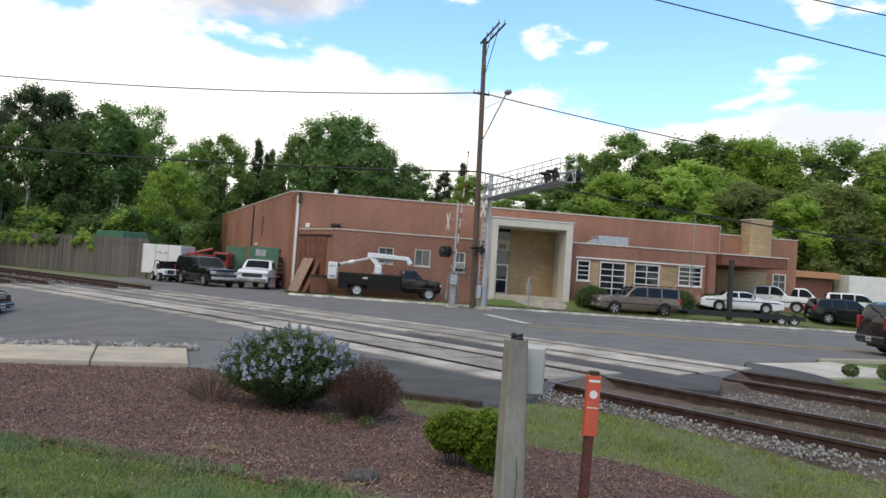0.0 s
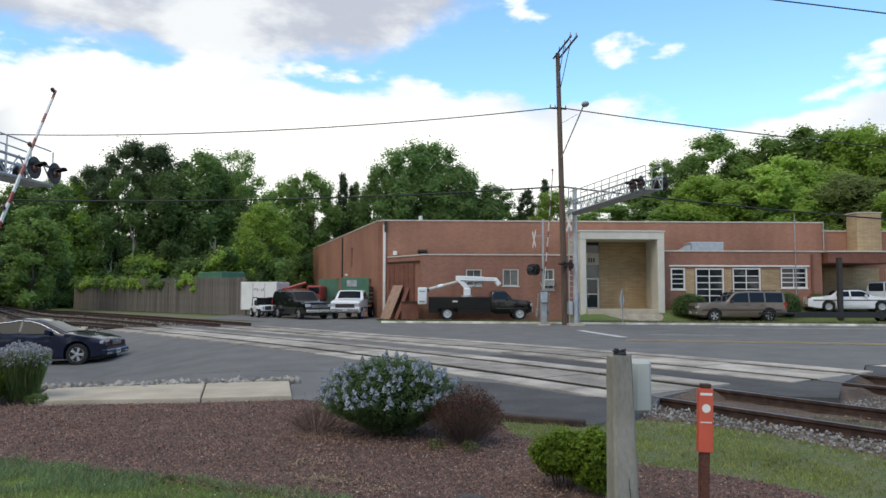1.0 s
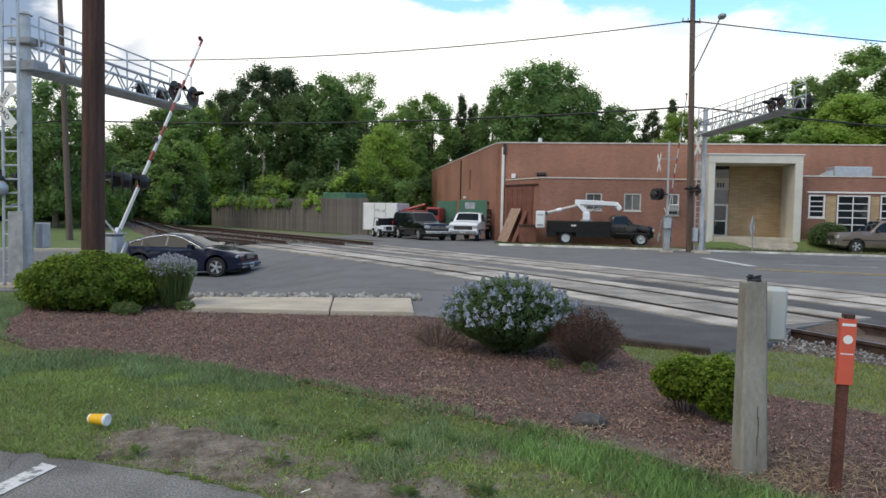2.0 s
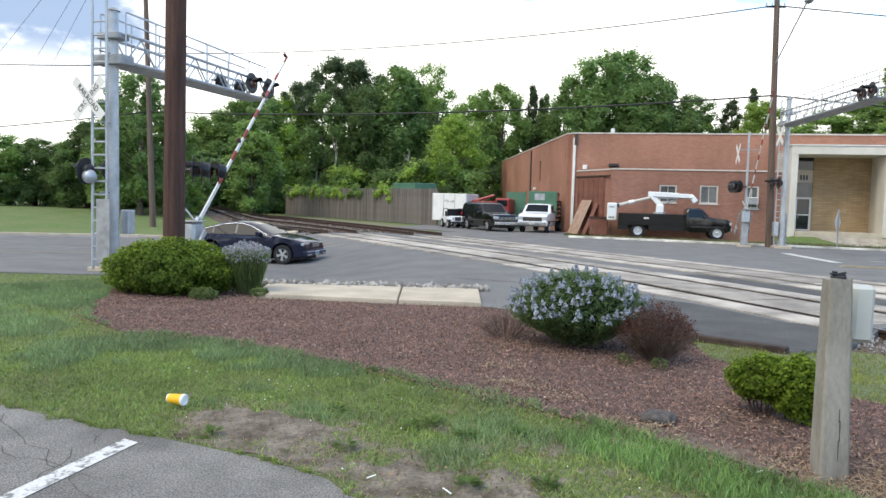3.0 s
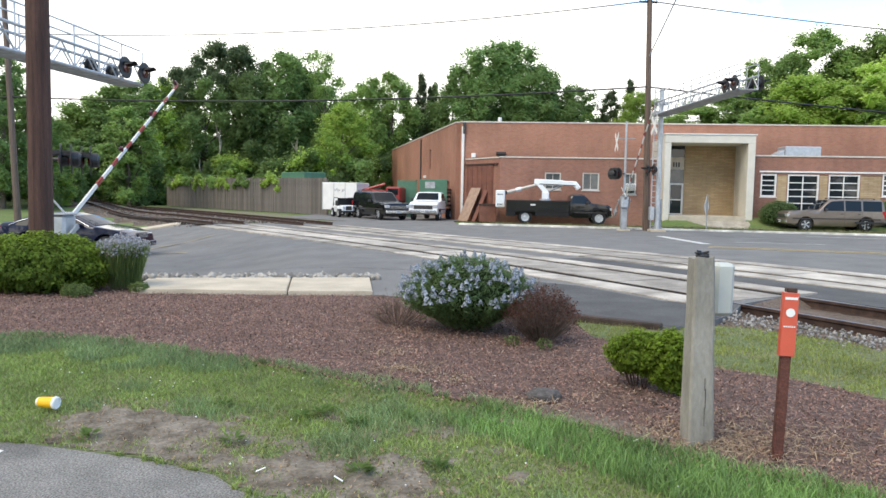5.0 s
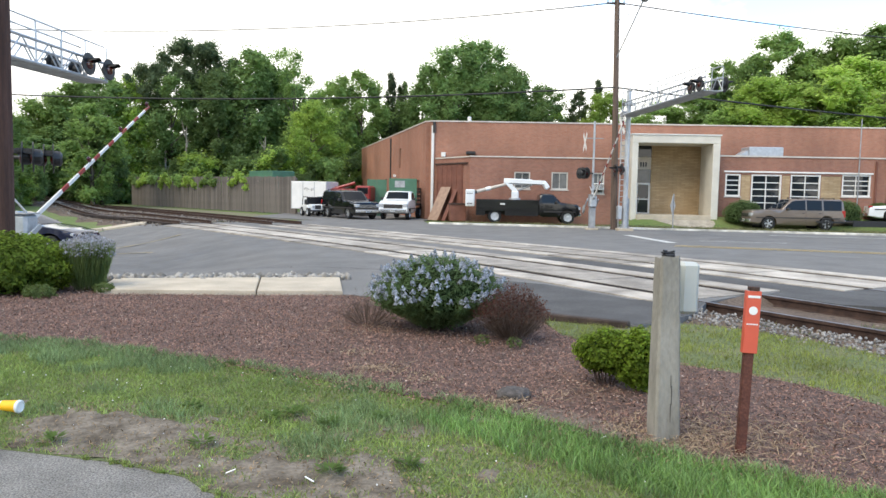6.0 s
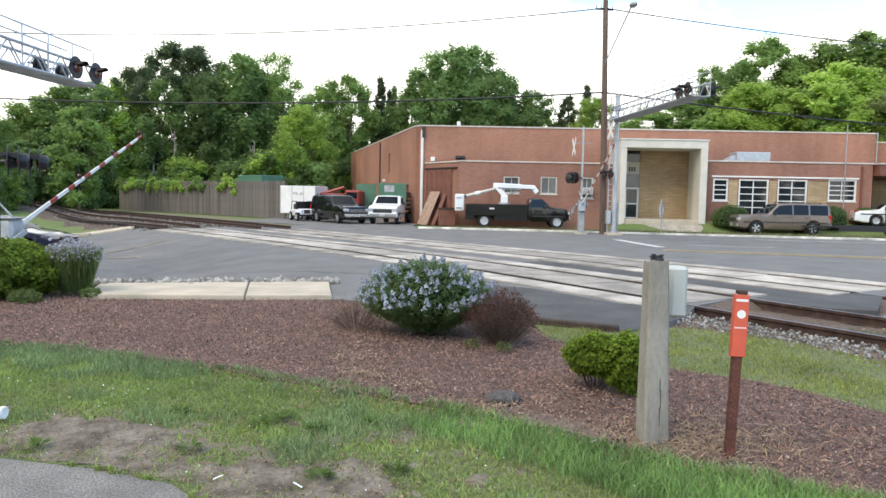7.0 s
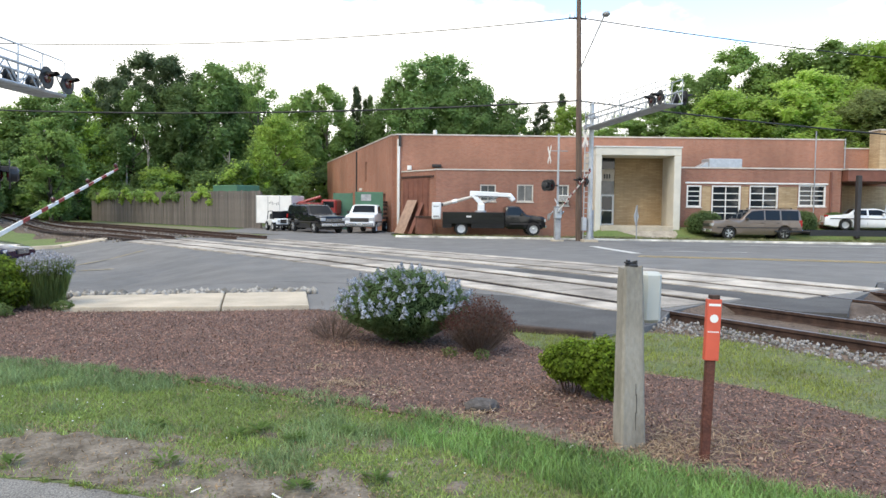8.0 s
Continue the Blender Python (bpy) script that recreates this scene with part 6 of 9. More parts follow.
def crown_mesh(r, clumps, per, size, material, name):
    """clumps: rows of centre and radius. Leaves lie on and in each clump, facing outwards and up."""
    cs = np.repeat(np.array([c[:3] for c in clumps]), per, axis=0)
    rad = np.repeat(np.array([c[3] for c in clumps]), per)
    d = unit(r.normal(size=(len(cs), 3)))
    k = np.clip(r.normal(0.82, 0.30, len(cs)), 0.1, 1.5)
    pos = cs + d * (rad * k)[:, None] * np.array([1, 1, 0.75])
    mid = np.array([[0, 0, cs[:, 2].mean() * 0.8]])
    nrm = unit(0.55 * d + 0.65 * unit(pos - mid) + r.normal(scale=0.42, size=d.shape) + np.array([0, 0, 0.35]))
    ln = size * r.uniform(0.6, 1.4, len(cs))
    return leaf_tris(pos, nrm, unit(r.normal(size=d.shape)), ln, material, name)


def lobed_crown(r, lobes, clumps, leaves, size, material, height, radius, open_k=0.0):
    """A crown of rounded lobes; each lobe carries leaf clumps on its outside and coarser leaves within. Sized to height and radius."""
    lob = np.array(lobes)
    mid = np.array([0, 0, lob[:, 2].mean() * 0.85])
    k = len(lob)
    cl = np.repeat(lob, clumps, axis=0)
    d = unit(r.normal(size=(len(cl), 3)) + 0.75 * unit(cl[:, :3] - mid) + np.array([0, 0, 0.25]))
    cen = cl[:, :3] + d * cl[:, 3:4] * r.uniform(0.35, 1.10, (len(cl), 1)) * np.array([1, 1, 0.9])
    cr = cl[:, 3] * r.uniform(0.24, 0.52, len(cl))
    p = np.repeat(cen, leaves, axis=0)
    q = unit(r.normal(size=p.shape))
    p = p + q * (np.repeat(cr, leaves) * np.abs(r.normal(0.70, 0.50, len(p))))[:, None]
    nrm = unit(0.5 * np.repeat(d, leaves, axis=0) + 0.25 * q + r.normal(scale=0.45, size=p.shape) + np.array([0, 0, 0.75]))
    sz = size * r.uniform(0.6, 1.4, len(p))
    p = p + r.normal(scale=0.062 * radius, size=p.shape)
    fill = int(64 * (1 - open_k))
    if fill:
        lf = np.repeat(lob, fill, axis=0)
        dq = unit(r.normal(size=(len(lf), 3)))
        pf = lf[:, :3] + dq * lf[:, 3:4] * r.uniform(0.15, 0.82, (len(lf), 1))
        p, nrm = np.concatenate([p, pf]), np.concatenate([nrm, unit(dq + r.normal(scale=0.5, size=dq.shape))])
        sz = np.concatenate([sz, size * 2.3 * r.uniform(0.7, 1.3, len(lf))])
    top = np.quantile(p[:, 2], 0.997)
    wide = np.quantile(np.hypot(p[:, 0], p[:, 1]), 0.97)
    p = p * np.array([radius / wide, radius / wide, height / top])
    p[:, 2] = np.maximum(p[:, 2], 0.05)
    return leaf_tris(p, nrm, unit(r.normal(size=p.shape)), sz, material, "crown")


def trunk_mesh(r, h, r0, limbs, spread):
    bm = bmesh.new()
    top = h * 0.72
    pts, p = [], Vector((0, 0, -0.4))
    for i in range(7):
        pts.append(p.copy())
        p = p + Vector((r.normal() * 0.12, r.normal() * 0.12, (top + 0.4) / 6))
    for i in range(6):
        cyl(bm, pts[i], pts[i + 1], r0 * (1 - i / 7.5), r0 * (1 - (i + 1) / 7.5), 8, caps=False)
    for i in range(limbs):
        k = r.uniform(0.3, 0.95)
        a = r.uniform(0, 2 * math.pi)
        s = pts[min(6, int(k * 6))]
        e = s + Vector((math.cos(a) * spread * r.uniform(0.5, 1), math.sin(a) * spread * r.uniform(0.5, 1), h * r.uniform(0.08, 0.22)))
        m = s.lerp(e, 0.5) + Vector((0, 0, -0.15))
        cyl(bm, s, m, r0 * 0.38, r0 * 0.25, 5, caps=False)
        cyl(bm, m, e, r0 * 0.25, r0 * 0.08, 5, caps=False)
    return mesh_of(bm, M["bark"], "trunk", True)


def tree_kind(kind, seed, far=False):
    """Unit trees, 16 m high with a crown 4 m in radius: trunk mesh, crown mesh."""
    r = np.random.default_rng(seed)
    h, lobes = 16.0, []

    def lobe(a, q, z, size):
        lobes.append((math.cos(a) * q, math.sin(a) * q, z, size))
    if kind in ("oak", "maple", "lime", "dark", "olive"):
        n = 20 if far else 44
        low = {"oak": 0.10, "maple": 0.06, "lime": 0.05, "dark": 0.05, "olive": 0.10}[kind]
        peak = {"oak": 0.62, "maple": 0.55, "lime": 0.50, "dark": 0.32, "olive": 0.58}[kind]
        for i in range(n):
            z = low + (0.93 - low) * (i + r.uniform(0, 1)) / n
            prof = math.sqrt(max(0.04, 1 - ((z - peak) / (0.98 - peak if z > peak else peak + 0.25)) ** 2))
            lobe(i * 2.4 + r.uniform(-0.5, 0.5), 3.1 * prof * r.uniform(0.35, 1.0), z * h, r.uniform(0.9, 1.6) * (0.55 + 0.45 * prof))
        lobe(0, 0.2, 0.95 * h, 0.9)
        crown = lobed_crown(r, lobes, 10 if far else 12, 24 if far else 28, 0.36 if far else 0.215, LEAF[kind], h, 4.0)
        trunk = trunk_mesh(r, h, 0.34, 9, 2.6)
    elif kind == "airy":
        for i in range(30):
            z = 0.30 + 0.68 * (i + r.uniform(0, 1)) / 30
            lobe(r.uniform(0, 6.28), 3.2 * r.uniform(0.2, 1.0) * (1.15 - 0.5 * z), z * h, r.uniform(0.5, 1.0))
        crown = lobed_crown(r, lobes, 9, 30, 0.22, LEAF["maple"], h, 4.0, 0.9)
        trunk = trunk_mesh(r, h * 1.2, 0.26, 16, 2.6)
    elif kind == "pine":
        for i in range(40):
            z = r.uniform(0.74, 0.97)
            w = 3.5 * math.sqrt(max(0.1, 1 - ((z - 0.84) / 0.16) ** 2))
            lobe(i * 2.4, w * r.uniform(0.15, 1.0) ** 0.7, z * h, r.uniform(0.55, 1.0))
        for i in range(12):
            lobe(r.uniform(0, 6.28), r.uniform(0.5, 2.4), r.uniform(0.40, 0.74) * h, r.uniform(0.4, 0.8))
        crown = lobed_crown(r, lobes, 9, 28, 0.20, LEAF["pine"], h, 4.0, 0.35)
        trunk = trunk_mesh(r, h * 1.22, 0.30, 16, 2.8)
    elif kind == "conifer":
        for i in range(46):
            z = 0.08 + 0.90 * (i + r.uniform(0, 1)) / 46
            lobe(i * 2.4 + r.uniform(-0.4, 0.4), 3.4 * (1.04 - z) ** 0.8 * r.uniform(0.5, 1.0), z * h, 0.35 + 0.75 * (1 - z))
        crown = lobed_crown(r, lobes, 8, 24, 0.24, LEAF["pine"], h, 4.0, 0.2)
        trunk = trunk_mesh(r, h * 1.3, 0.24, 4, 1.0)
    else:                               # undergrowth: broad and low, 6 m high
        h = 6.0
        for i in range(14):
            z = r.uniform(0.08, 0.85)
            lobe(i * 2.4, 2.6 * math.sqrt(max(0.05, 1 - (z * 0.95) ** 2)) * r.uniform(0.3, 1.0), z * h, r.uniform(0.6, 1.2))
        crown = lobed_crown(r, lobes, 10, 22, 0.24, LEAF["oak" if kind == "scrub" else "lime" if kind == "scrub_light" else "dark"], h, 3.1)
        trunk = trunk_mesh(r, h, 0.12, 6, 1.6)
    return trunk, crown


TREE_LABELS = {
    "oak": "tall broad green oak in full spring leaf", "maple": "tall mid-green maple in fresh leaf", "lime": "bright yellow-green young tree",
    "dark": "dark green dense tree in the wood", "olive": "dull olive-green tree with fine foliage", "airy": "slender airy tree with open crown", "pine": "tall pine with a flat open top",
    "conifer": "pointed dark green conifer", "scrub": "rough green undergrowth at the wood's edge", "scrub_light": "light green leafy undergrowth at the wood's edge",
    "scrub_dark": "dark green shaded undergrowth of the wood"}
KINDS = {}


def plant(kind, x, y, h, r, wide=1.0, sink=0.0, far=False):
    key = (kind, far)
    if key not in KINDS:
        KINDS[key] = [tree_kind(kind, 100 + 7 * i + sum(map(ord, kind)), far) for i in range(3 if kind in ("oak", "maple") else 2)]
    trunk, crown = KINDS[key][r.integers(len(KINDS[key]))]
    unit_h = 6.0 if kind.startswith("scrub") else 16.0
    s = h / unit_h
    t = new("shrub" if kind.startswith("scrub") else "tree")
    tagged(t, TREE_LABELS[kind], "shrub" if kind.startswith("scrub") else "tree", "trees of the wood")
    t.matrix_world = Matrix.LocRotScale((x, y, land(x, y) - sink), Euler((0, 0, r.uniform(0, 6.28))), (s * wide, s * wide, s))
    part("trunk", trunk, None, t)
    part("crown", crown, None, t)


# skyline trees: place, height of the top, half width of the crown, kind
TRACKSIDE = [
    (-50.6, 51.3, 6.7, 1.9, "maple"),
    (-49.6, 55.1, 6.3, 2.0, "oak"),
    (-43.8, 54.7, 7.7, 2.2, "dark"),
    (-39.7, 52.9, 9.7, 1.6, "oak"),
    (-35.9, 50.7, 11.1, 2.0, "oak"),
    (-35.1, 53.6, 7.6, 1.8, "maple"),
    (-50.3, 83.1, 9.4, 2.3, "oak"),
    (-46.2, 82.0, 11.4, 2.9, "oak"),
    (-49.8, 81.0, 9.4, 3.3, "maple"),
    (-46.0, 79.7, 11.9, 3.2, "maple"),
    (-42.6, 79.3, 13.1, 3.0, "maple"),
    (-39.4, 79.9, 13.6, 3.5, "oak"),
    (-37.0, 79.9, 13.8, 2.1, "lime"),
    (-35.3, 80.7, 15.6, 2.3, "pine"),
    (-32.9, 80.6, 14.0, 2.6, "oak"),
    (-31.2, 84.5, 18.8, 3.7, "pine"),
    (-27.7, 81.5, 14.8, 2.7, "dark"),
    (-25.2, 84.4, 17.7, 3.4, "oak"),
    (-23.6, 89.0, 16.8, 2.4, "dark"),
    (-20.2, 85.7, 18.5, 2.6, "airy"),
    (-16.5, 78.4, 11.2, 2.5, "lime"),
    (-16.9, 91.5, 15.4, 2.5, "maple"),
    (-13.4, 91.1, 16.6, 3.0, "maple"),
    (-9.6, 94.6, 17.0, 1.3, "conifer"),
    (-8.0, 95.7, 16.0, 1.5, "dark"),
    (-5.1, 92.9, 17.3, 2.5, "oak"),
    (-1.3, 92.1, 20.1, 3.5, "oak"),
    (2.3, 94.0, 21.1, 3.8, "oak"),
    (5.6, 91.9, 17.7, 2.7, "oak"),
    (9.5, 93.6, 15.6, 2.8, "oak"),
    (14.3, 93.0, 14.8, 1.8, "conifer"),
    (17.2, 95.5, 16.6, 1.2, "conifer"),
    (17.4, 90.4, 14.4, 2.2, "lime")]
SLOPE = [
    (24.7, 93.9, 13.6, 3.4, "maple"),
    (29.0, 93.7, 14.8, 3.5, "maple"),
    (33.2, 94.4, 19.2, 2.3, "maple"),
    (35.1, 90.5, 18.9, 2.6, "oak"),
    (38.2, 90.3, 21.9, 3.7, "maple"),
    (41.7, 89.9, 19.8, 3.1, "maple"),
    (44.3, 87.5, 20.5, 3.4, "maple"),
    (47.2, 85.9, 21.7, 4.6, "maple"),
    (50.2, 84.2, 20.1, 3.5, "lime"),
    (51.9, 82.0, 20.6, 3.8, "lime"),
    (32.8, 79.6, 14.7, 3.5, "lime"),
    (29.9, 82.8, 11.7, 3.3, "maple"),
    (37.8, 77.3, 13.5, 2.7, "maple"),
    (41.8, 79.8, 17.0, 4.1, "lime"),
    (44.6, 73.6, 13.9, 3.6, "olive"),
    (41.2, 73.3, 10.7, 3.0, "lime"),
    (36.2, 80.3, 11.8, 2.5, "lime"),
    (49.3, 84.9, 20.2, 3.4, "maple"),
    (51.8, 81.0, 20.8, 3.9, "lime"),
    (54.3, 76.9, 19.5, 3.4, "lime"),
    (57.0, 72.4, 19.5, 4.3, "maple"),
    (59.0, 68.1, 18.5, 4.2, "lime"),
    (47.1, 67.3, 12.0, 3.1, "lime"),
    (51.0, 66.9, 13.5, 3.3, "olive"),
    (58.7, 71.0, 13.4, 3.9, "lime"),
    (45.4, 73.2, 13.7, 3.4, "olive"),
    (59.9, 64.7, 17.5, 4.1, "lime")]
HERO = TRACKSIDE + SLOPE


def build_woods():
    r = np.random.default_rng(21)
    for x, y, top, half, kind in HERO:
        h = top - land(x, y)
        plant(kind, x, y, h, r, half * 4.0 / h * (1.15 if kind in ("pine", "airy") else 1.7 if kind == "conifer" else 1.5))
    # a dense low wood beyond the far lawn
    for i in range(12):
        x, y = -66 + 26 * (i / 11) + r.uniform(-1, 1), 58 + 8 * (i / 11) + r.uniform(-2, 2)
        plant(("oak", "maple", "dark", "oak")[i % 4], x, y, r.uniform(4.6, 6.2), r, 1.9, far=True)
    # the body of the wood behind, lower than the skyline trees
    def skyline(x, y):
        a = math.atan2(x, y)
        best = min(HERO, key=lambda q: abs(math.atan2(q[0], q[1]) - a))
        return (best[2] - 1.6) / math.hypot(best[0], best[1]) * math.hypot(x, y) + 1.6
    for i in range(52):
        a = math.radians(-40 + 84 * (i + r.uniform(0, 1)) / 52)
        rad = r.uniform(93, 112) if a > -0.42 else r.uniform(64, 90)
        x, y = math.sin(a) * rad, math.cos(a) * rad
        h = max(4.0, skyline(x, y) * r.uniform(0.68, 0.86) - land(x, y))
        plant(("oak", "maple", "dark", "maple", "oak", "lime")[i % 6], x, y, min(h, 20), r, 1.15, far=True)
    # edge of the wood over the fence and along the tracks
    for i in range(26):
        k = i / 25
        x, y = -37 + 27 * k + r.uniform(-1.2, 1.2), 80.5 - 6 * k + r.uniform(-1.0, 2.5)
        if x < -14.5:
            plant(("scrub", "scrub_light", "scrub_dark", "scrub")[i % 4], x, y, r.uniform(3.6, 6.6), r, 1.1)
    for i in range(14):
        x, y = -30 + 16.5 * (i / 13), 75.5 - 15 * (i / 13) + r.uniform(0.8, 2.2)
        if x < -19:
            plant(("scrub_light", "scrub")[i % 2], x, y + 1.4, r.uniform(2.6, 4.2), r, 0.62)
    for i in range(12):
        x, y = -37 - 5 * (i / 11) + r.uniform(-1, 1), 80 - 22 * (i / 11)
        plant(("scrub_dark", "scrub")[i % 2], x, y, r.uniform(3.2, 5.0), r, 0.9)
    for i in range(9):
        x, y = -11 + 20 * (i / 8), 87 + r.uniform(-1, 1)
        plant("scrub_dark", x, y, r.uniform(5.5, 7.5), r, 1.3)
    # clipped hedge row beyond the lawn
    for i in range(16):
        x, y = -60 + 21 * (i / 15), 43 + 17 * (i / 15)
        plant("scrub_dark", x, y, r.uniform(2.7, 3.3), r, 1.0)
    # right-hand slope
    for i in range(28):
        a = math.radians(20 + 26 * (i + r.uniform(0, 1)) / 28)
        rad = r.uniform(84, 98)
        x, y = math.sin(a) * rad, math.cos(a) * rad
        plant(("lime", "maple", "lime", "maple", "lime")[i % 5], x, y, r.uniform(8, 13), r, 1.4, far=True)
    # unseen trees added behind the camera close the place and darken car reflections
    for i in range(18):
        a = math.radians(62 + 236 * (i + r.uniform(0, 1)) / 18)
        rad = r.uniform(36, 50)
        x, y = math.sin(a) * rad, math.cos(a) * rad
        if not (-14 < 0.835 * x + 0.55 * y - 12 < 6) and y < 6:
            plant(("maple", "oak", "oak", "dark")[i % 4], x, y, r.uniform(10, 15), r, 1.4, far=True)
    # creepers hang over the fence
    for i, k in enumerate((0.02, 0.10, 0.17, 0.26, 0.35, 0.43, 0.55, 0.72)):
        v = thing("creeper", "light green creeper hanging over the board fence", "creeper", pose(-35 + 22 * k, 75.5 - 19.8 * k, land(-35 + 22 * k, 75.5 - 19.8 * k)), "creepers on the fence")
        cl = [(q * 0.73 * 1.1, -q * 0.66 * 1.1 - 0.06, 2.75 + r.uniform(-0.35, 0.35) - 0.5 * abs(q), r.uniform(0.22, 0.5)) for q in np.linspace(-1, 1, 9) * r.uniform(0.6, 1.2)]
        part("leaves", crown_mesh(r, cl, 70, 0.20, LEAF["lime" if i % 2 else "maple"], "leaves"), None, v)
    # bleached dead trunks at the edge of the wood
    for x, y, h, sd in ((-30.7, 79.0, 8.6, 1), (-33.0, 79.2, 7.2, 2), (-21.8, 79.5, 7.6, 3)):
        q = np.random.default_rng(sd)
        d = thing("dead_tree", "bleached bare dead trunk at the wood's edge", "tree", pose(x, y, land(x, y)))
        me = trunk_mesh(q, h / 0.72, 0.2, 5, 0.9)
        me.materials[0] = M["dead_wood"]
        part("trunk", me, None, d)
    # small growth by the gate
    for x, y, h, k in ((-34.5, 55.5, 3.4, "scrub_dark"), (-35.0, 58.5, 3.8, "scrub"), (-32.6, 51.0, 2.6, "scrub_dark")):
        plant(k, x, y, h, r, 0.7)


def shrub(name, label, x, y, radii, n, leaf_len, material, seed, zc=0.35, lumps=0.10, aspect=0.55, group="", core=True, knobs=160, waist=0.0, deep=0.80):
    """A rounded bush that reaches the ground: leaves in small tufts over a lumpy form, and a core coloured dark for the
    shade between them.
    """
    r = np.random.default_rng(seed)
    t = thing(name, label, "shrub", pose(x, y, 0), group)
    knob = unit(r.normal(size=(knobs, 3)))
    amp = r.uniform(0.25, 1.0, knobs) * lumps

    def form(d):
        near = d @ knob.T
        k = 1 + (np.clip((near - 0.965) / 0.035, 0, 1) ** 0.6 * amp).max(axis=1) - lumps * 0.5
        p = d * np.array(radii) * k[:, None]
        low = np.clip(-p[:, 2] / max(zc, 0.01), 0, 1)
        p[:, :2] *= (1 - waist * low ** 1.5)[:, None]
        p[:, 2] += zc
        return p
    d = unit(r.normal(size=(int(n * 1.6), 3)))
    pos = form(d)
    ok = pos[:, 2] > 0.01
    d, pos = d[ok][:n], pos[ok][:n]
    c = np.array((0, 0, zc))
    pos = c + (pos - c) * r.uniform(deep, 1.02, len(pos))[:, None]
    nrm = unit(d + r.normal(scale=0.55, size=d.shape) + np.array([0, 0, 0.35]))
    ln = leaf_len * r.uniform(0.6, 1.35, len(d))
    part("foliage", quads(pos, nrm, unit(r.normal(size=d.shape)), ln * aspect, ln, material, "foliage", 0.15), None, t)
    # solid core within the leaves, painted dark as their shaded gaps
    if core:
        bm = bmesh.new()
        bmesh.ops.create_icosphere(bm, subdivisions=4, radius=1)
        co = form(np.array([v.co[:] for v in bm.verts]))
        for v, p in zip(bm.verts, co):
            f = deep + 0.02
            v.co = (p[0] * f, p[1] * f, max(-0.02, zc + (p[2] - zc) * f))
        part("inner_growth", bm, LEAF["core_shade"], t, smooth=True)
    return t, r


def build_shrubs():
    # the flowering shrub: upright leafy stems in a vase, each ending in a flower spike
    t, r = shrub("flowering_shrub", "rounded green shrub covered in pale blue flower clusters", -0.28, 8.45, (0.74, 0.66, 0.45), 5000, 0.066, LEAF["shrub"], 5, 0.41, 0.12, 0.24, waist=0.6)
    n = 520
    d = unit(r.normal(size=(n, 3)))
    d[:, 2] = np.abs(d[:, 2]) * 0.95 - 0.12
    d = unit(d)
    tip = d * np.array((0.76, 0.68, 0.43)) * r.uniform(0.88, 1.08, (n, 1)) + np.array((0, 0, 0.40))
    root = np.stack([tip[:, 0] * 0.30, tip[:, 1] * 0.30, np.full(n, 0.02)], 1)
    # narrow leaves along the upper stems, pointing outwards and up
    per = 26
    k = r.uniform(0.42, 1.0, (n, per, 1))
    pos = (root[:, None] * (1 - k) + tip[:, None] * k).reshape(-1, 3)
    along = np.repeat(unit(tip - root), per, axis=0)
    pos += r.normal(scale=0.018, size=pos.shape)
    ups = unit(along + r.normal(scale=0.55, size=pos.shape))
    pos = pos[:, :] + ups * 0.02
    ok = pos[:, 2] > 0.03
    ln = r.uniform(0.05, 0.10, len(pos))
    part("leaves", quads(pos[ok], unit(r.normal(size=pos.shape))[ok], ups[ok], (ln * 0.17)[ok], ln[ok], LEAF["shrub"], "leaves", 0.1), None, t)
    stem = unit(tip - root)
    part("stem_mass", quads((root + tip) / 2, unit(np.cross(stem, r.normal(size=stem.shape))), stem, np.full(n, 0.006), np.linalg.norm(tip - root, axis=1), LEAF["sage"], "stems"), None, t)
    # flower spikes: small cones of petals
    cs, nr, sz = [], [], []
    for b, a in zip(tip, stem):
        if b[2] < 0.24 or r.uniform() < 0.36:
            continue
        m = 46
        h = r.uniform(0, 1, m)
        tall = r.uniform(0.045, 0.080)
        rad = 0.038 * (1.08 - h) * r.uniform(0.5, 1.1, m)
        an = r.uniform(0, 6.28, m)
        axis = unit((a + np.array((0, 0, 0.9)))[None])[0]
        off = axis * (h * tall)[:, None] + np.stack([np.cos(an) * rad, np.sin(an) * rad, np.zeros(m)], 1)
        cs.append(b + off)
        nr.append(unit(np.stack([np.cos(an), np.sin(an), np.full(m, 0.4)], 1) + r.normal(scale=0.3, size=(m, 3))))
        sz.append(r.uniform(0.014, 0.024, m))
    cs, nr, sz = np.concatenate(cs), np.concatenate(nr), np.concatenate(sz)
    part("blossom", quads(cs, nr, unit(r.normal(size=cs.shape)), sz, sz, M["flower"], "blossom", 0.2), None, t, "pale blue flower spikes")
    # barberry: a fan of bare twigs with small dark red leaves towards their ends
    t = thing("barberry_bush", "small twiggy dark red barberry bush", "shrub", pose(0.55, 7.85, 0))
    n = 620
    a, e = r.uniform(0, 6.28, n), r.uniform(0.0, 1.0, n) ** 0.5
    root = np.stack([np.cos(a) * 0.10 * e, np.sin(a) * 0.10 * e, np.zeros(n)], 1)
    tip = np.stack([np.cos(a) * 0.42 * e, np.sin(a) * 0.38 * e, (0.60 - 0.30 * e ** 2) * r.uniform(0.75, 1.05, n)], 1)
    stem = unit(tip - root)
    part("twig_mass", quads((root + tip) / 2, unit(np.cross(stem, r.normal(size=stem.shape))), stem, np.full(n, 0.006), np.linalg.norm(tip - root, axis=1), LEAF["stem"], "twigs"), None, t, "dry grey-brown twigs")
    per = 5
    k = r.uniform(0.45, 1.0, (n, per, 1))
    pos = (root[:, None] * (1 - k) + tip[:, None] * k).reshape(-1, 3)
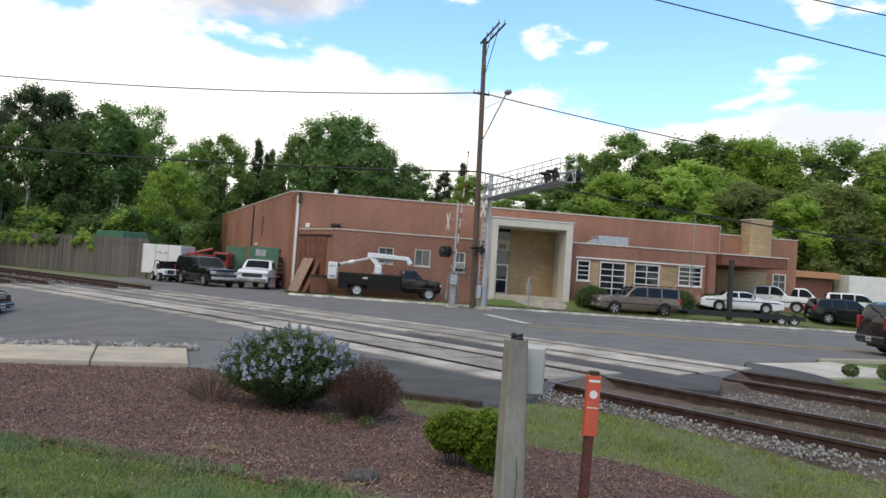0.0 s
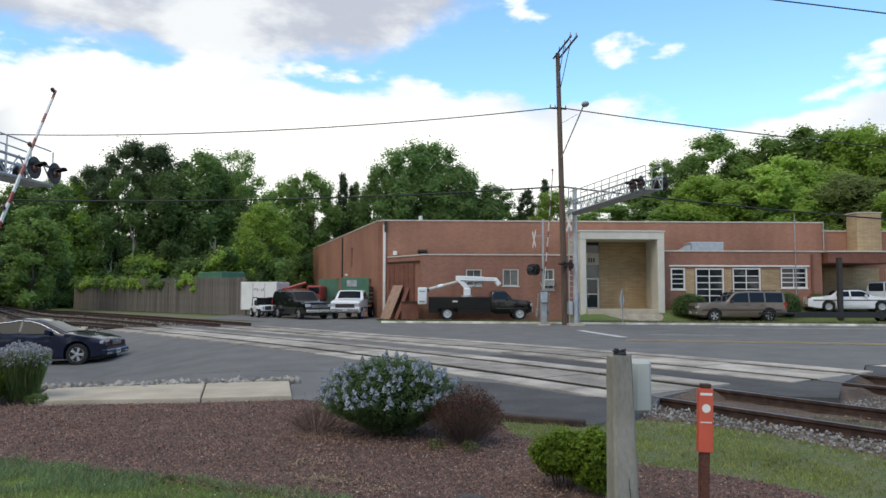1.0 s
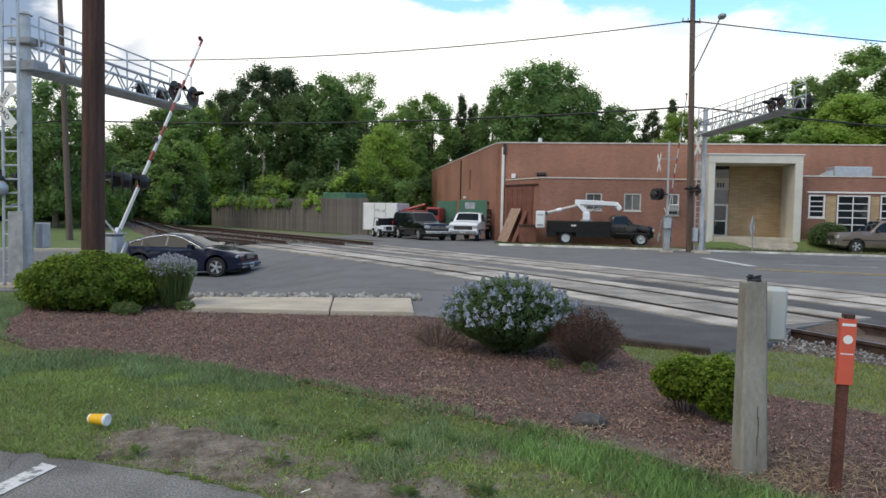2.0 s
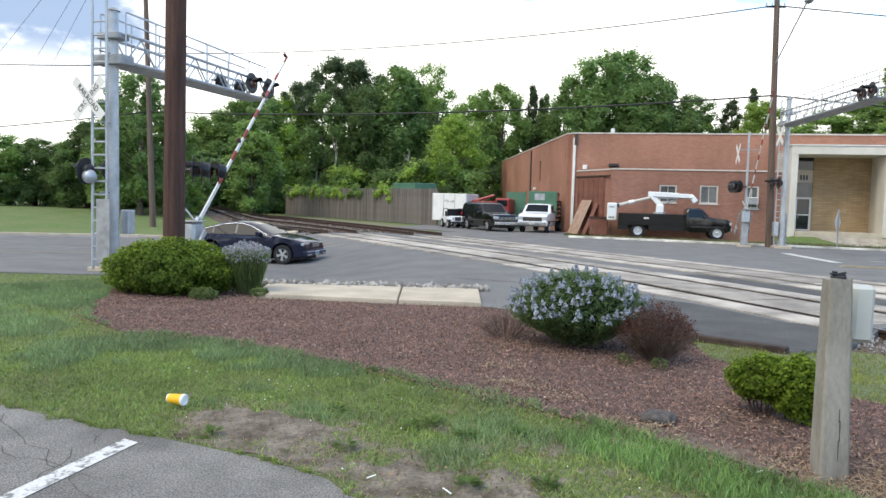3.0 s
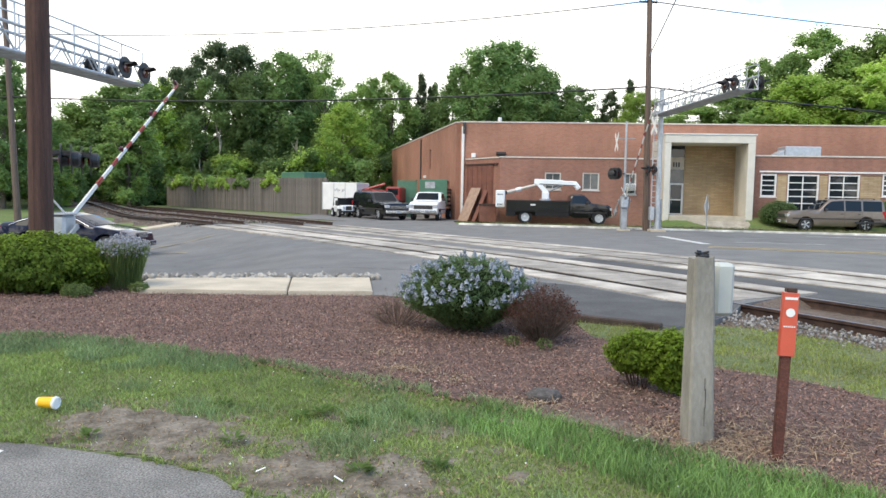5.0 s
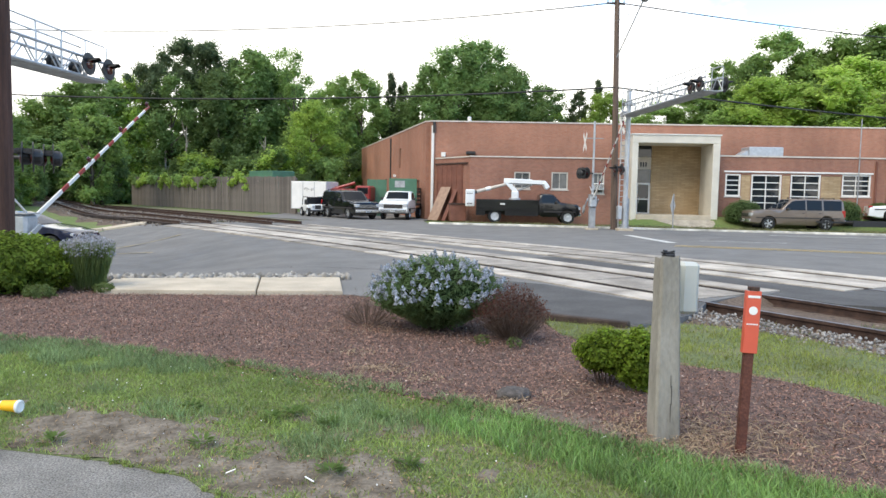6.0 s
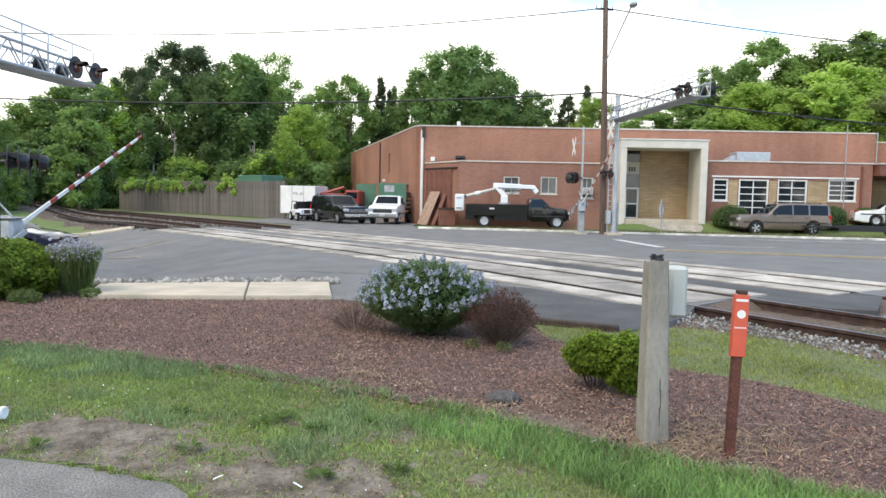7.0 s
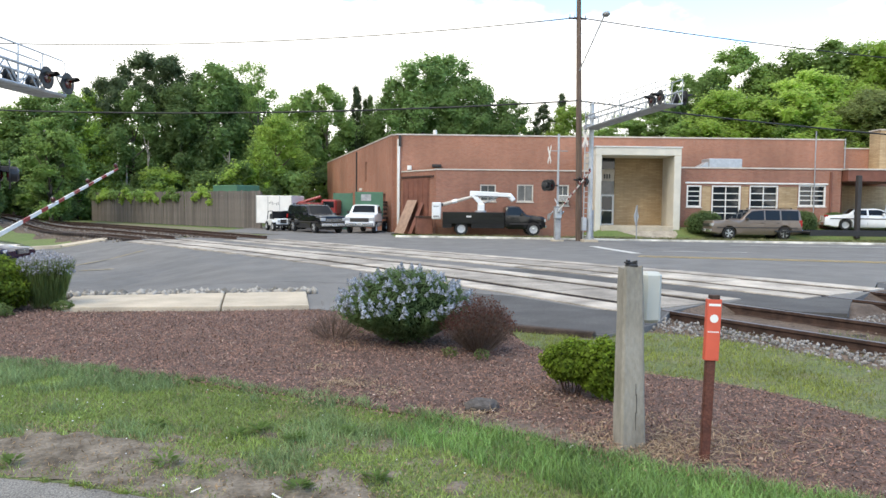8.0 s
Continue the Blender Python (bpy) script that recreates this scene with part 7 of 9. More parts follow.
    ups = unit(np.repeat(stem, per, axis=0) + r.normal(scale=0.45, size=pos.shape))
    part("twig_mass", quads(pos + ups * 0.04, unit(r.normal(size=pos.shape)), ups, np.full(len(pos), 0.004), r.uniform(0.05, 0.13, len(pos)), LEAF["stem"], "twigs"), None, t)
    per = 6
    k = r.uniform(0, 1, (n, per, 1)) ** 0.3 * 0.42 + 0.62
    pos = (root[:, None] * (1 - k) + tip[:, None] * k).reshape(-1, 3) + r.normal(scale=0.022, size=(n * per, 3))
    pos = pos[pos[:, 2] > 0.24 + r.uniform(-0.1, 0.1, len(pos))]
    ln = r.uniform(0.014, 0.032, len(pos))
    part("foliage", quads(pos, unit(r.normal(size=pos.shape) + np.array((0, 0, 0.4))), unit(r.normal(size=pos.shape)), ln * 0.6, ln, LEAF["barberry"], "foliage", 0.15), None, t)
    shrub("ground_leaves", "low grey-green leafy plant at the barberry's foot", 0.22, 7.58, (0.09, 0.07, 0.07), 90, 0.035, LEAF["sage"], 15, 0.05, 0.3, 0.5, core=False, knobs=20)
    shrub("ground_leaves", "low grey-green leafy plant at the barberry's foot", 0.55, 7.48, (0.10, 0.07, 0.07), 90, 0.035, LEAF["sage"], 16, 0.05, 0.3, 0.5, core=False, knobs=20)
    # dry shrub beside the flowering one
    t = thing("dry_shrub", "low leafless twiggy shrub beside a flowering bush", "shrub", pose(-1.12, 8.55, 0))
    n = 240
    a, e = r.uniform(0, 6.28, n), r.uniform(0.0, 1.0, n) ** 0.5
    root = np.stack([np.cos(a) * 0.12 * e, np.sin(a) * 0.12 * e, np.zeros(n)], 1)
    tip = np.stack([np.cos(a) * 0.42 * e, np.sin(a) * 0.36 * e, (0.46 - 0.26 * e ** 2) * r.uniform(0.5, 1.05, n)], 1)
    stem = unit(tip - root)
    part("twig_mass", quads((root + tip) / 2, unit(np.cross(stem, r.normal(size=stem.shape))), stem, np.full(n, 0.005), np.linalg.norm(tip - root, axis=1), LEAF["stem"], "twigs"), None, t)
    per = 4
    k = r.uniform(0.4, 1.0, (n, per, 1))
    pos = (root[:, None] * (1 - k) + tip[:, None] * k).reshape(-1, 3)
    ups = unit(np.repeat(stem, per, axis=0) + r.normal(scale=0.5, size=pos.shape))
    part("twig_mass", quads(pos + ups * 0.03, unit(r.normal(size=pos.shape)), ups, np.full(len(pos), 0.0035), r.uniform(0.04, 0.10, len(pos)), LEAF["stem"], "twigs"), None, t)
    # boxwood by the post
    lab = "bright yellow-green leafy boxwood bush beside a concrete post"
    t, r = shrub("boxwood_bush", lab, 1.23, 6.16, (0.30, 0.26, 0.185), 5600, 0.036, LEAF["box"], 8, 0.265, 0.42, 0.62, knobs=90, deep=0.66, waist=0.45)
    for i in range(9):
        a = i * 0.7
        part("stem", rod((0.05 * math.cos(a), 0.05 * math.sin(a), -0.05), (0.12 * math.cos(a), 0.10 * math.sin(a), 0.14), 0.006, seg=5), LEAF["stem"], t)
    shrub("boxwood_bush", lab, 1.46, 5.94, (0.215, 0.21, 0.275), 4600, 0.036, LEAF["box"], 9, 0.25, 0.42, 0.62, knobs=70, deep=0.66)
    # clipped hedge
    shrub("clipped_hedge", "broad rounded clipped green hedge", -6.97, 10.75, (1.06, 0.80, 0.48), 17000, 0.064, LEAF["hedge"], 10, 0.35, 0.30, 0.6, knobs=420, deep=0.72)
    # grey-lilac plant
    t = thing("lavender_plant", "tall green plant topped with grey-lilac flowers", "plant", pose(-5.74, 10.95, 0))
    r = np.random.default_rng(12)
    k = 4200
    a, e = r.uniform(0, 6.28, k), r.uniform(0, 1, k) ** 0.5
    h = r.uniform(0.10, 0.66, k)
    f = 0.55 + 0.5 * h / 0.6
    pos = np.stack([np.cos(a) * 0.36 * e * f, np.sin(a) * 0.34 * e * f, h], 1)
    part("stem_mass", quads(pos, unit(r.normal(size=pos.shape) * np.array((1, 1, 0.2))), unit(pos * np.array((0.5, 0.5, 0)) + np.array((0, 0, 1.0))), np.full(k, 0.010), r.uniform(0.14, 0.34, k), LEAF["sage"], "stems"), None, t)
    k = 2600
    a, e = r.uniform(0, 6.28, k), r.uniform(0, 1, k) ** 0.5
    pos = np.stack([np.cos(a) * 0.40 * e, np.sin(a) * 0.38 * e, 0.52 + r.uniform(0, 1, k) ** 0.8 * 0.34 * (1.15 - 0.5 * e)], 1)
    sz = r.uniform(0.016, 0.034, k)
    part("blossom", quads(pos, unit(r.normal(size=pos.shape)), unit(r.normal(size=pos.shape)), sz * 0.8, sz * 1.3, M["lavender"], "flowers"), None, t, "grey-lilac flower heads")
    shrub("ground_leaves", "low leafy ground plant at the hedge's foot", -6.05, 10.15, (0.26, 0.2, 0.13), 900, 0.05, LEAF["sage"], 13, 0.06, 0.3, 0.4, core=False, knobs=20)
    shrub("ground_leaves", "low leafy ground plant beside the sidewalk slab", -5.4, 10.75, (0.18, 0.16, 0.10), 400, 0.05, LEAF["sage"], 14, 0.05, 0.3, 0.4, core=False, knobs=20)
    # clipped shrubs under the windows
    for x, y, rx, rz in ((17.3, 45.3, 1.25, 0.85), (23.6, 45.4, 1.0, 0.9), (25.9, 46.0, 0.75, 0.5)):
        t, _ = shrub("clipped_shrub", "dark green clipped shrub under the windows", x, y, (rx, 0.7, rz), 3600, 0.10, LEAF["dark"], int(x), 0.55, 0.1, 0.6, group="shrubs under the windows", knobs=60)
        t.location.z = land(x, y)
    for x, y, s, sd in ((10.7, 13.35, 0.13, 41), (11.6, 13.4, 0.17, 42), (12.9, 14.0, 0.15, 43)):
        shrub("weed_clump", "rough green weeds by the pavement", x, y, (s * 1.3, s, s), 900, 0.06, LEAF["sage"], sd, 0.2, 0.2, 0.35, core=False)


def blades(name, label, pts, r, height, width, material, lean=0.35, lift=-0.03):
    """Grass: each blade a bent strip of three triangles. pts: plan places."""
    n = len(pts)
    p = np.zeros((n, 3))
    p[:, :2] = pts
    p[:, 2] = [land(x, y) + lift for x, y in pts]
    a = r.uniform(0, 2 * math.pi, n)
    h = height * r.uniform(0.45, 1.35, n)
    w = width * r.uniform(0.7, 1.3, n)
    sd = np.stack([np.cos(a), np.sin(a), np.zeros(n)], 1)
    b = r.uniform(0, 2 * math.pi, n)
    ld = np.stack([np.cos(b), np.sin(b), np.zeros(n)], 1) * (h * lean * r.uniform(0.2, 1.6, n))[:, None]
    up = np.zeros((n, 3)); up[:, 2] = 1
    v = np.empty((n, 5, 3))
    v[:, 0], v[:, 1] = p - sd * w[:, None] / 2, p + sd * w[:, None] / 2
    mid = p + up * (h * 0.6)[:, None] + ld * 0.35
    v[:, 2], v[:, 3] = mid + sd * w[:, None] * 0.4, mid - sd * w[:, None] * 0.4
    v[:, 4] = p + up * h[:, None] + ld
    idx = np.arange(n * 5).reshape(n, 5)
    faces = np.concatenate([idx[:, [0, 1, 2]], idx[:, [0, 2, 3]], idx[:, [3, 2, 4]]], axis=1).reshape(-1, 3)
    me = bpy.data.meshes.new(name)
    me.vertices.add(n * 5)
    me.vertices.foreach_set("co", v.reshape(-1))
    me.loops.add(len(faces) * 3)
    me.loops.foreach_set("vertex_index", faces.reshape(-1))
    me.polygons.add(len(faces))
    me.polygons.foreach_set("loop_start", np.arange(0, len(faces) * 3, 3))
    me.polygons.foreach_set("loop_total", np.full(len(faces), 3))
    me.update(calc_edges=True)
    me.materials.append(material)
    return solo(name, me, None, label, "grass", kind="stuff")


def bare(x, y):
    """How bare the lawn is at a place, 0 to 1."""
    k = 0.30 + 0.5 * noise.noise(Vector((x * 0.9, y * 0.9, 2.7))) + 0.55 * noise.noise(Vector((x * 3.2, y * 3.2, 9.1))) + 0.4 * noise.noise(Vector((x * 8.5, y * 8.5, 4.1)))
    edge = 4.16 - 0.46 * (x + 2.07)
    k += 0.42 * math.exp(-((y - edge - 0.30) / 0.46) ** 2) * smooth_step(-3.2, -2.5, x) * smooth_step(0.9, 0.0, x)
    k += 0.6 * math.exp(-((x + 2.75) ** 2 / 0.10 + (y - 4.82) ** 2 / 0.03))
    k += 0.75 * math.exp(-((x + 2.25) ** 2 / 0.28 + (y - 4.72) ** 2 / 0.06))
    k += 0.55 * math.exp(-((x + 0.85) ** 2 / 0.45 + (y - 4.08) ** 2 / 0.10))
    k -= 0.5 * smooth_step(5.0, 6.2, y) + 0.45 * smooth_step(0.2, 1.2, x) * smooth_step(2.2, 3.6, y)
    return min(1.0, max(0.0, k))


def scatter_many(poly, n, r):
    """Plan places inside an outline, quickly."""
    q = np.array(poly)
    lo, hi = q.min(axis=0), q.max(axis=0)
    out = np.zeros((0, 2))
    while len(out) < n:
        p = r.uniform(lo, hi, (n, 2))
        hit = np.zeros(n, bool)
        for (x0, y0), (x1, y1) in zip(q, np.roll(q, -1, axis=0)):
            if y0 != y1:
                hit ^= ((y0 > p[:, 1]) != (y1 > p[:, 1])) & (p[:, 0] < (x1 - x0) * (p[:, 1] - y0) / (y1 - y0) + x0)
        out = np.concatenate([out, p[hit]])
    return out[:n]


def build_grass():
    r = np.random.default_rng(31)
    rr = random.Random(5)
    near = [(-7.4, 9.7), *[p for p in GRASS[1:27]], (-9.0, 6.2), (-10.5, 9.0), (-9.0, 12.2), *GRASS[32:]]
    tall, short, dry, lush = [], [], [], []
    for x, y in scatter_many(near, 250000, r):
        d = math.hypot(x, y)
        if d > 8.5 and rr.random() > 0.5:
            continue
        b = bare(x, y)
        if rr.random() < b ** 1.3 * 1.05:
            continue
        k = noise.noise(Vector((x * 0.8, y * 0.8, 5.5))) + 0.6 * noise.noise(Vector((x * 2.7, y * 2.7, 1.5)))
        k += 0.55 * smooth_step(-1.6, -3.2, x) * smooth_step(5.2, 6.0, y) - 0.25 * smooth_step(1.1, 0.2, abs(y - 5.1 + 0.3 * (x + 1)))
        k -= 0.7 * smooth_step(0.75, 0.25, y - (4.16 - 0.24 * (x + 2.07))) * smooth_step(-0.8, -1.8, x)
        near_edge = min(abs(y - (5.47 - 0.72 * (x + 0.04))), 2.0)
        if x > -0.9 and smooth_step(-0.7, 0.5, x) * smooth_step(1.25, 0.35, near_edge) + 0.5 * k > 0.42 + rr.uniform(-0.1, 0.1):
            lush.append((x, y))
        elif rr.random() < 0.06 + 0.25 * b:
            dry.append((x, y))
        elif k + rr.uniform(-0.15, 0.15) > 0.12:
            tall.append((x, y))
        else:
            short.append((x, y))
    for x, y in scatter_many(GRASS, 60000, r):
        if x < -9:
            tall.append((x, y)) if noise.noise(Vector((x * 0.6, y * 0.6, 5.5))) > 0 else short.append((x, y))
    # ragged edge: tufts creep over the rim of the mulch
    for (xa, ya), (xb, yb) in zip(GRASS[1:15], GRASS[2:16]):
        ln = math.hypot(xb - xa, yb - ya)
        for _ in range(int(ln * 1100)):
            u = rr.random()
            x, y = xa + (xb - xa) * u, ya + (yb - ya) * u
            k = 0.30 * max(0.0, noise.noise(Vector((x * 2.3, y * 2.3, 7.7))) + 0.5 * noise.noise(Vector((x * 7.0, y * 7.0, 3.3))) + 0.08)
            o = k * rr.random()
            if k > 0:
                (tall if rr.random() < 0.6 else short).append((x - (yb - ya) / ln * o, y + (xb - xa) / ln * o))
    for (xa, ya), (xb, yb) in zip(GRASS[17:29], GRASS[18:30]):
        ln = math.hypot(xb - xa, yb - ya)
        for _ in range(int(ln * 700)):
            u = rr.random()
            x, y = xa + (xb - xa) * u, ya + (yb - ya) * u
            k = 0.26 * max(0.0, noise.noise(Vector((x * 2.9, y * 2.9, 1.7))) + 0.5 * noise.noise(Vector((x * 9.0, y * 9.0, 5.3))))
            if k > 0:
                o = k * rr.random()
                (dry if rr.random() < 0.3 else short).append((x - (yb - ya) / ln * o, y + (xb - xa) / ln * o))
    blades("grass_tall", "long blue-green grass tufts on the lawn", tall, r, 0.066, 0.0055, M["blade"], 0.8)
    blades("grass_lush", "long bright green grass hanging over the mulch edge", lush, r, 0.088, 0.0050, mat("grass_blade_lush", (0.185, 0.305, 0.085), 0.55, var=0.3, scale=1.6, island=0.45, trans=0.3), 0.7)
    blades("grass_short", "short bright green grass on the lawn", short, r, 0.032, 0.0065, mat("grass_blade_light", (0.235, 0.315, 0.076), 0.6, var=0.3, scale=0.8, island=0.35, trans=0.3), 0.9)
    blades("grass_dry", "pale dry grass stalks on bare soil", dry, r, 0.035, 0.004, M["blade_dry"], 1.2)
    def thick(x, y):
        return noise.noise(Vector((x * 1.6, y * 1.6, 6.0))) + 0.6 * noise.noise(Vector((x * 5, y * 5, 2.0)))
    strip, brown = [], []
    for x, y in scatter_many(STRIP, 30000, r):
        k = thick(x, y)
        if k > -0.12 or rr.random() < 0.35:
            (brown if rr.random() < 0.16 - 0.3 * k else strip).append((x, y))
    blades("grass_strip_dry", "pale dry grass among the strip by the ballast", brown, r, 0.05, 0.005, M["blade_dry"], 1.0)
    blades("grass_strip_blades", "thin yellow-green grass by the ballast", strip, r, 0.045, 0.006, mat("grass_blade_strip", (0.235, 0.270, 0.055), 0.65, var=0.3, scale=1.2, island=0.4, trans=0.3), 0.8)
    verge = [(-1.9, 42.3), (8, 40.8), (22.3, 38.55), (45, 34.9), (45, 37.5), (24, 41.2), (10, 43.2), (0, 43.8)]
    blades("verge_grass", "uneven dry grass verge behind the kerb", scatter_many(verge, 14000, r), r, 0.19, 0.03, mat("verge_blade", (0.190, 0.190, 0.085), 0.7, var=0.35, scale=0.5, island=0.4, trans=0.3), 0.6)
    # worn bare soil: it comes through the turf where the grass is thin
    bm = bmesh.new()
    step, x0, y0 = 0.04, -3.6, 3.2
    grid = {}
    for i in range(112):
        for j in range(64):
            x, y = x0 + i * step, y0 + j * step
            if inside(x, y, GRASS):
                grid[i, j] = (x, y, bare(x, y))
    vs = {}
    for (i, j), (x, y, b) in grid.items():
        ks = [(i, j), (i + 1, j), (i + 1, j + 1), (i, j + 1)]
        if all(k in grid for k in ks) and max(grid[k][2] for k in ks) > 0.5:
            for k in ks:
                if k not in vs:
                    gx, gy, gb = grid[k]
                    vs[k] = bm.verts.new((gx, gy, land(gx, gy) - 0.025 + 0.022 * (gb - 0.60) + 0.004 * noise.noise(Vector((gx * 14, gy * 14, 0)))))
            bm.faces.new([vs[k] for k in ks])
    solo("bare_soil", bm, M["soil"], "worn bare grey-brown soil showing through the lawn", "soil", kind="structure", smooth=True)
    # trodden bare soil in the mulch by the post
    for x, y, rx, ry, turn, sd in ((0.78, 5.12, 0.62, 0.16, -38, 6),):
        ring = []
        for i in range(40):
            a = 2 * math.pi * i / 40
            k = 1 + 0.6 * noise.noise(Vector((math.cos(a) * 1.6 + sd * 3, math.sin(a) * 1.6, 0.5))) + 0.3 * noise.noise(Vector((math.cos(a) * 6, math.sin(a) * 6, sd)))
            px, py = math.cos(a) * rx * k, math.sin(a) * ry * k
            c, q = math.cos(radians(turn)), math.sin(radians(turn))
            ring.append((x + px * c - py * q, y + px * q + py * c))
        solo("bare_patch", sheet(ring, -0.004), mat("mulch_soil", (0.165, 0.125, 0.098), 1.0, color2=(0.11, 0.08, 0.062), scale=5, fine=0.35, bump=0.6, bump_scale=50), "trodden bare soil in the mulch bed", "soil", kind="structure")
    # flat leafy weeds
    for i, (x, y) in enumerate(((-1.95, 5.2), (-1.32, 5.0), (-1.20, 5.12), (-0.55, 5.05), (-1.62, 4.45), (-0.72, 4.05), (-0.3, 4.2), (-2.55, 4.42), (-0.9, 4.9))):
        w = thing("weed", "small flat leafy green weed in the grass", "weed", pose(x, y, land(x, y) - 0.022), "weeds in the lawn")
        q = np.random.default_rng(60 + i)
        n = 46
        a, e = q.uniform(0, 6.28, n), q.uniform(0.02, 0.085, n)
        pos = np.stack([np.cos(a) * e, np.sin(a) * e, 0.015 + 0.035 * q.uniform(0, 1, n)], 1)
        up = unit(np.stack([np.cos(a), np.sin(a), q.uniform(0.1, 0.7, n)], 1))
        nr = unit(np.stack([-np.cos(a) * 0.4, -np.sin(a) * 0.4, np.ones(n)], 1))
        ln = q.uniform(0.04, 0.08, n)
        part("leaves", quads(pos, nr, up, ln * 0.34, ln, LEAF["weed"], "leaves", 0.1), None, w)


def chips(name, label, pts, r, size, material, lift=0.0, flat=0.35):
    """Bark chips or straws as thin wedges, one joined mesh."""
    n = len(pts)
    p = np.zeros((n, 3))
    p[:, :2] = pts
    p[:, 2] = [land(x, y) - 0.008 + lift for x, y in pts]
    p[:, 2] += r.uniform(0, 0.022, n)
    ln, w = size * r.uniform(0.5, 1.7, n), size * 0.34 * r.uniform(0.5, 1.5, n)
    a = r.uniform(0, 2 * math.pi, n)
    t = np.stack([np.cos(a), np.sin(a), r.normal(scale=flat, size=n)], 1)
    s = np.stack([-np.sin(a), np.cos(a), r.normal(scale=flat, size=n)], 1)
    u = np.zeros((n, 3)); u[:, 2] = 1
    v = np.empty((n, 5, 3))
    v[:, 0] = p - t * ln[:, None] / 2 - s * w[:, None] / 2
    v[:, 1] = p + t * ln[:, None] / 2 - s * w[:, None] / 2
    v[:, 2] = p + t * ln[:, None] / 2 + s * w[:, None] / 2
    v[:, 3] = p - t * ln[:, None] / 2 + s * w[:, None] / 2
    v[:, 4] = p + u * (size * 0.3)
    idx = np.arange(n * 5).reshape(n, 5)
    faces = np.concatenate([idx[:, [0, 1, 4]], idx[:, [1, 2, 4]], idx[:, [2, 3, 4]], idx[:, [3, 0, 4]]], axis=1).reshape(-1, 3)
    me = bpy.data.meshes.new(name)
    me.vertices.add(n * 5)
    me.vertices.foreach_set("co", v.reshape(-1))
    me.loops.add(len(faces) * 3)
    me.loops.foreach_set("vertex_index", faces.reshape(-1))
    me.polygons.add(len(faces))
    me.polygons.foreach_set("loop_start", np.arange(0, len(faces) * 3, 3))
    me.polygons.foreach_set("loop_total", np.full(len(faces), 3))
    me.update(calc_edges=True)
    me.materials.append(material)
    return solo(name, me, None, label, "mulch", kind="stuff")


def stones(name, label, pts, r, lo, hi, material, lift=0.0):
    base = bmesh.new()
    bmesh.ops.create_icosphere(base, subdivisions=1, radius=1)
    bv = np.array([v.co[:] for v in base.verts])
    bf = np.array([[v.index for v in f.verts] for f in base.faces])
    base.free()
    n = len(pts)
    s = r.uniform(lo, hi, n)
    v = np.repeat(bv[None], n, 0) * r.uniform(0.7, 1.25, (n, len(bv), 1)) * s[:, None, None] * r.uniform(0.6, 1.2, (n, 1, 3))
    p = np.zeros((n, 3)); p[:, :2] = pts
    p[:, 2] = [land(x, y) + lift for x, y in pts]
    v += p[:, None, :]
    f = (bf[None] + (np.arange(n) * len(bv))[:, None, None]).reshape(-1, 3)
    me = bpy.data.meshes.new(name)
    me.vertices.add(v.shape[0] * v.shape[1])
    me.vertices.foreach_set("co", v.reshape(-1))
    me.loops.add(len(f) * 3)
    me.loops.foreach_set("vertex_index", f.reshape(-1))
    me.polygons.add(len(f))
    me.polygons.foreach_set("loop_start", np.arange(0, len(f) * 3, 3))
    me.polygons.foreach_set("loop_total", np.full(len(f), 3))
    me.update(calc_edges=True)
    me.materials.append(material)
    return solo(name, me, None, label, "stones", kind="stuff")


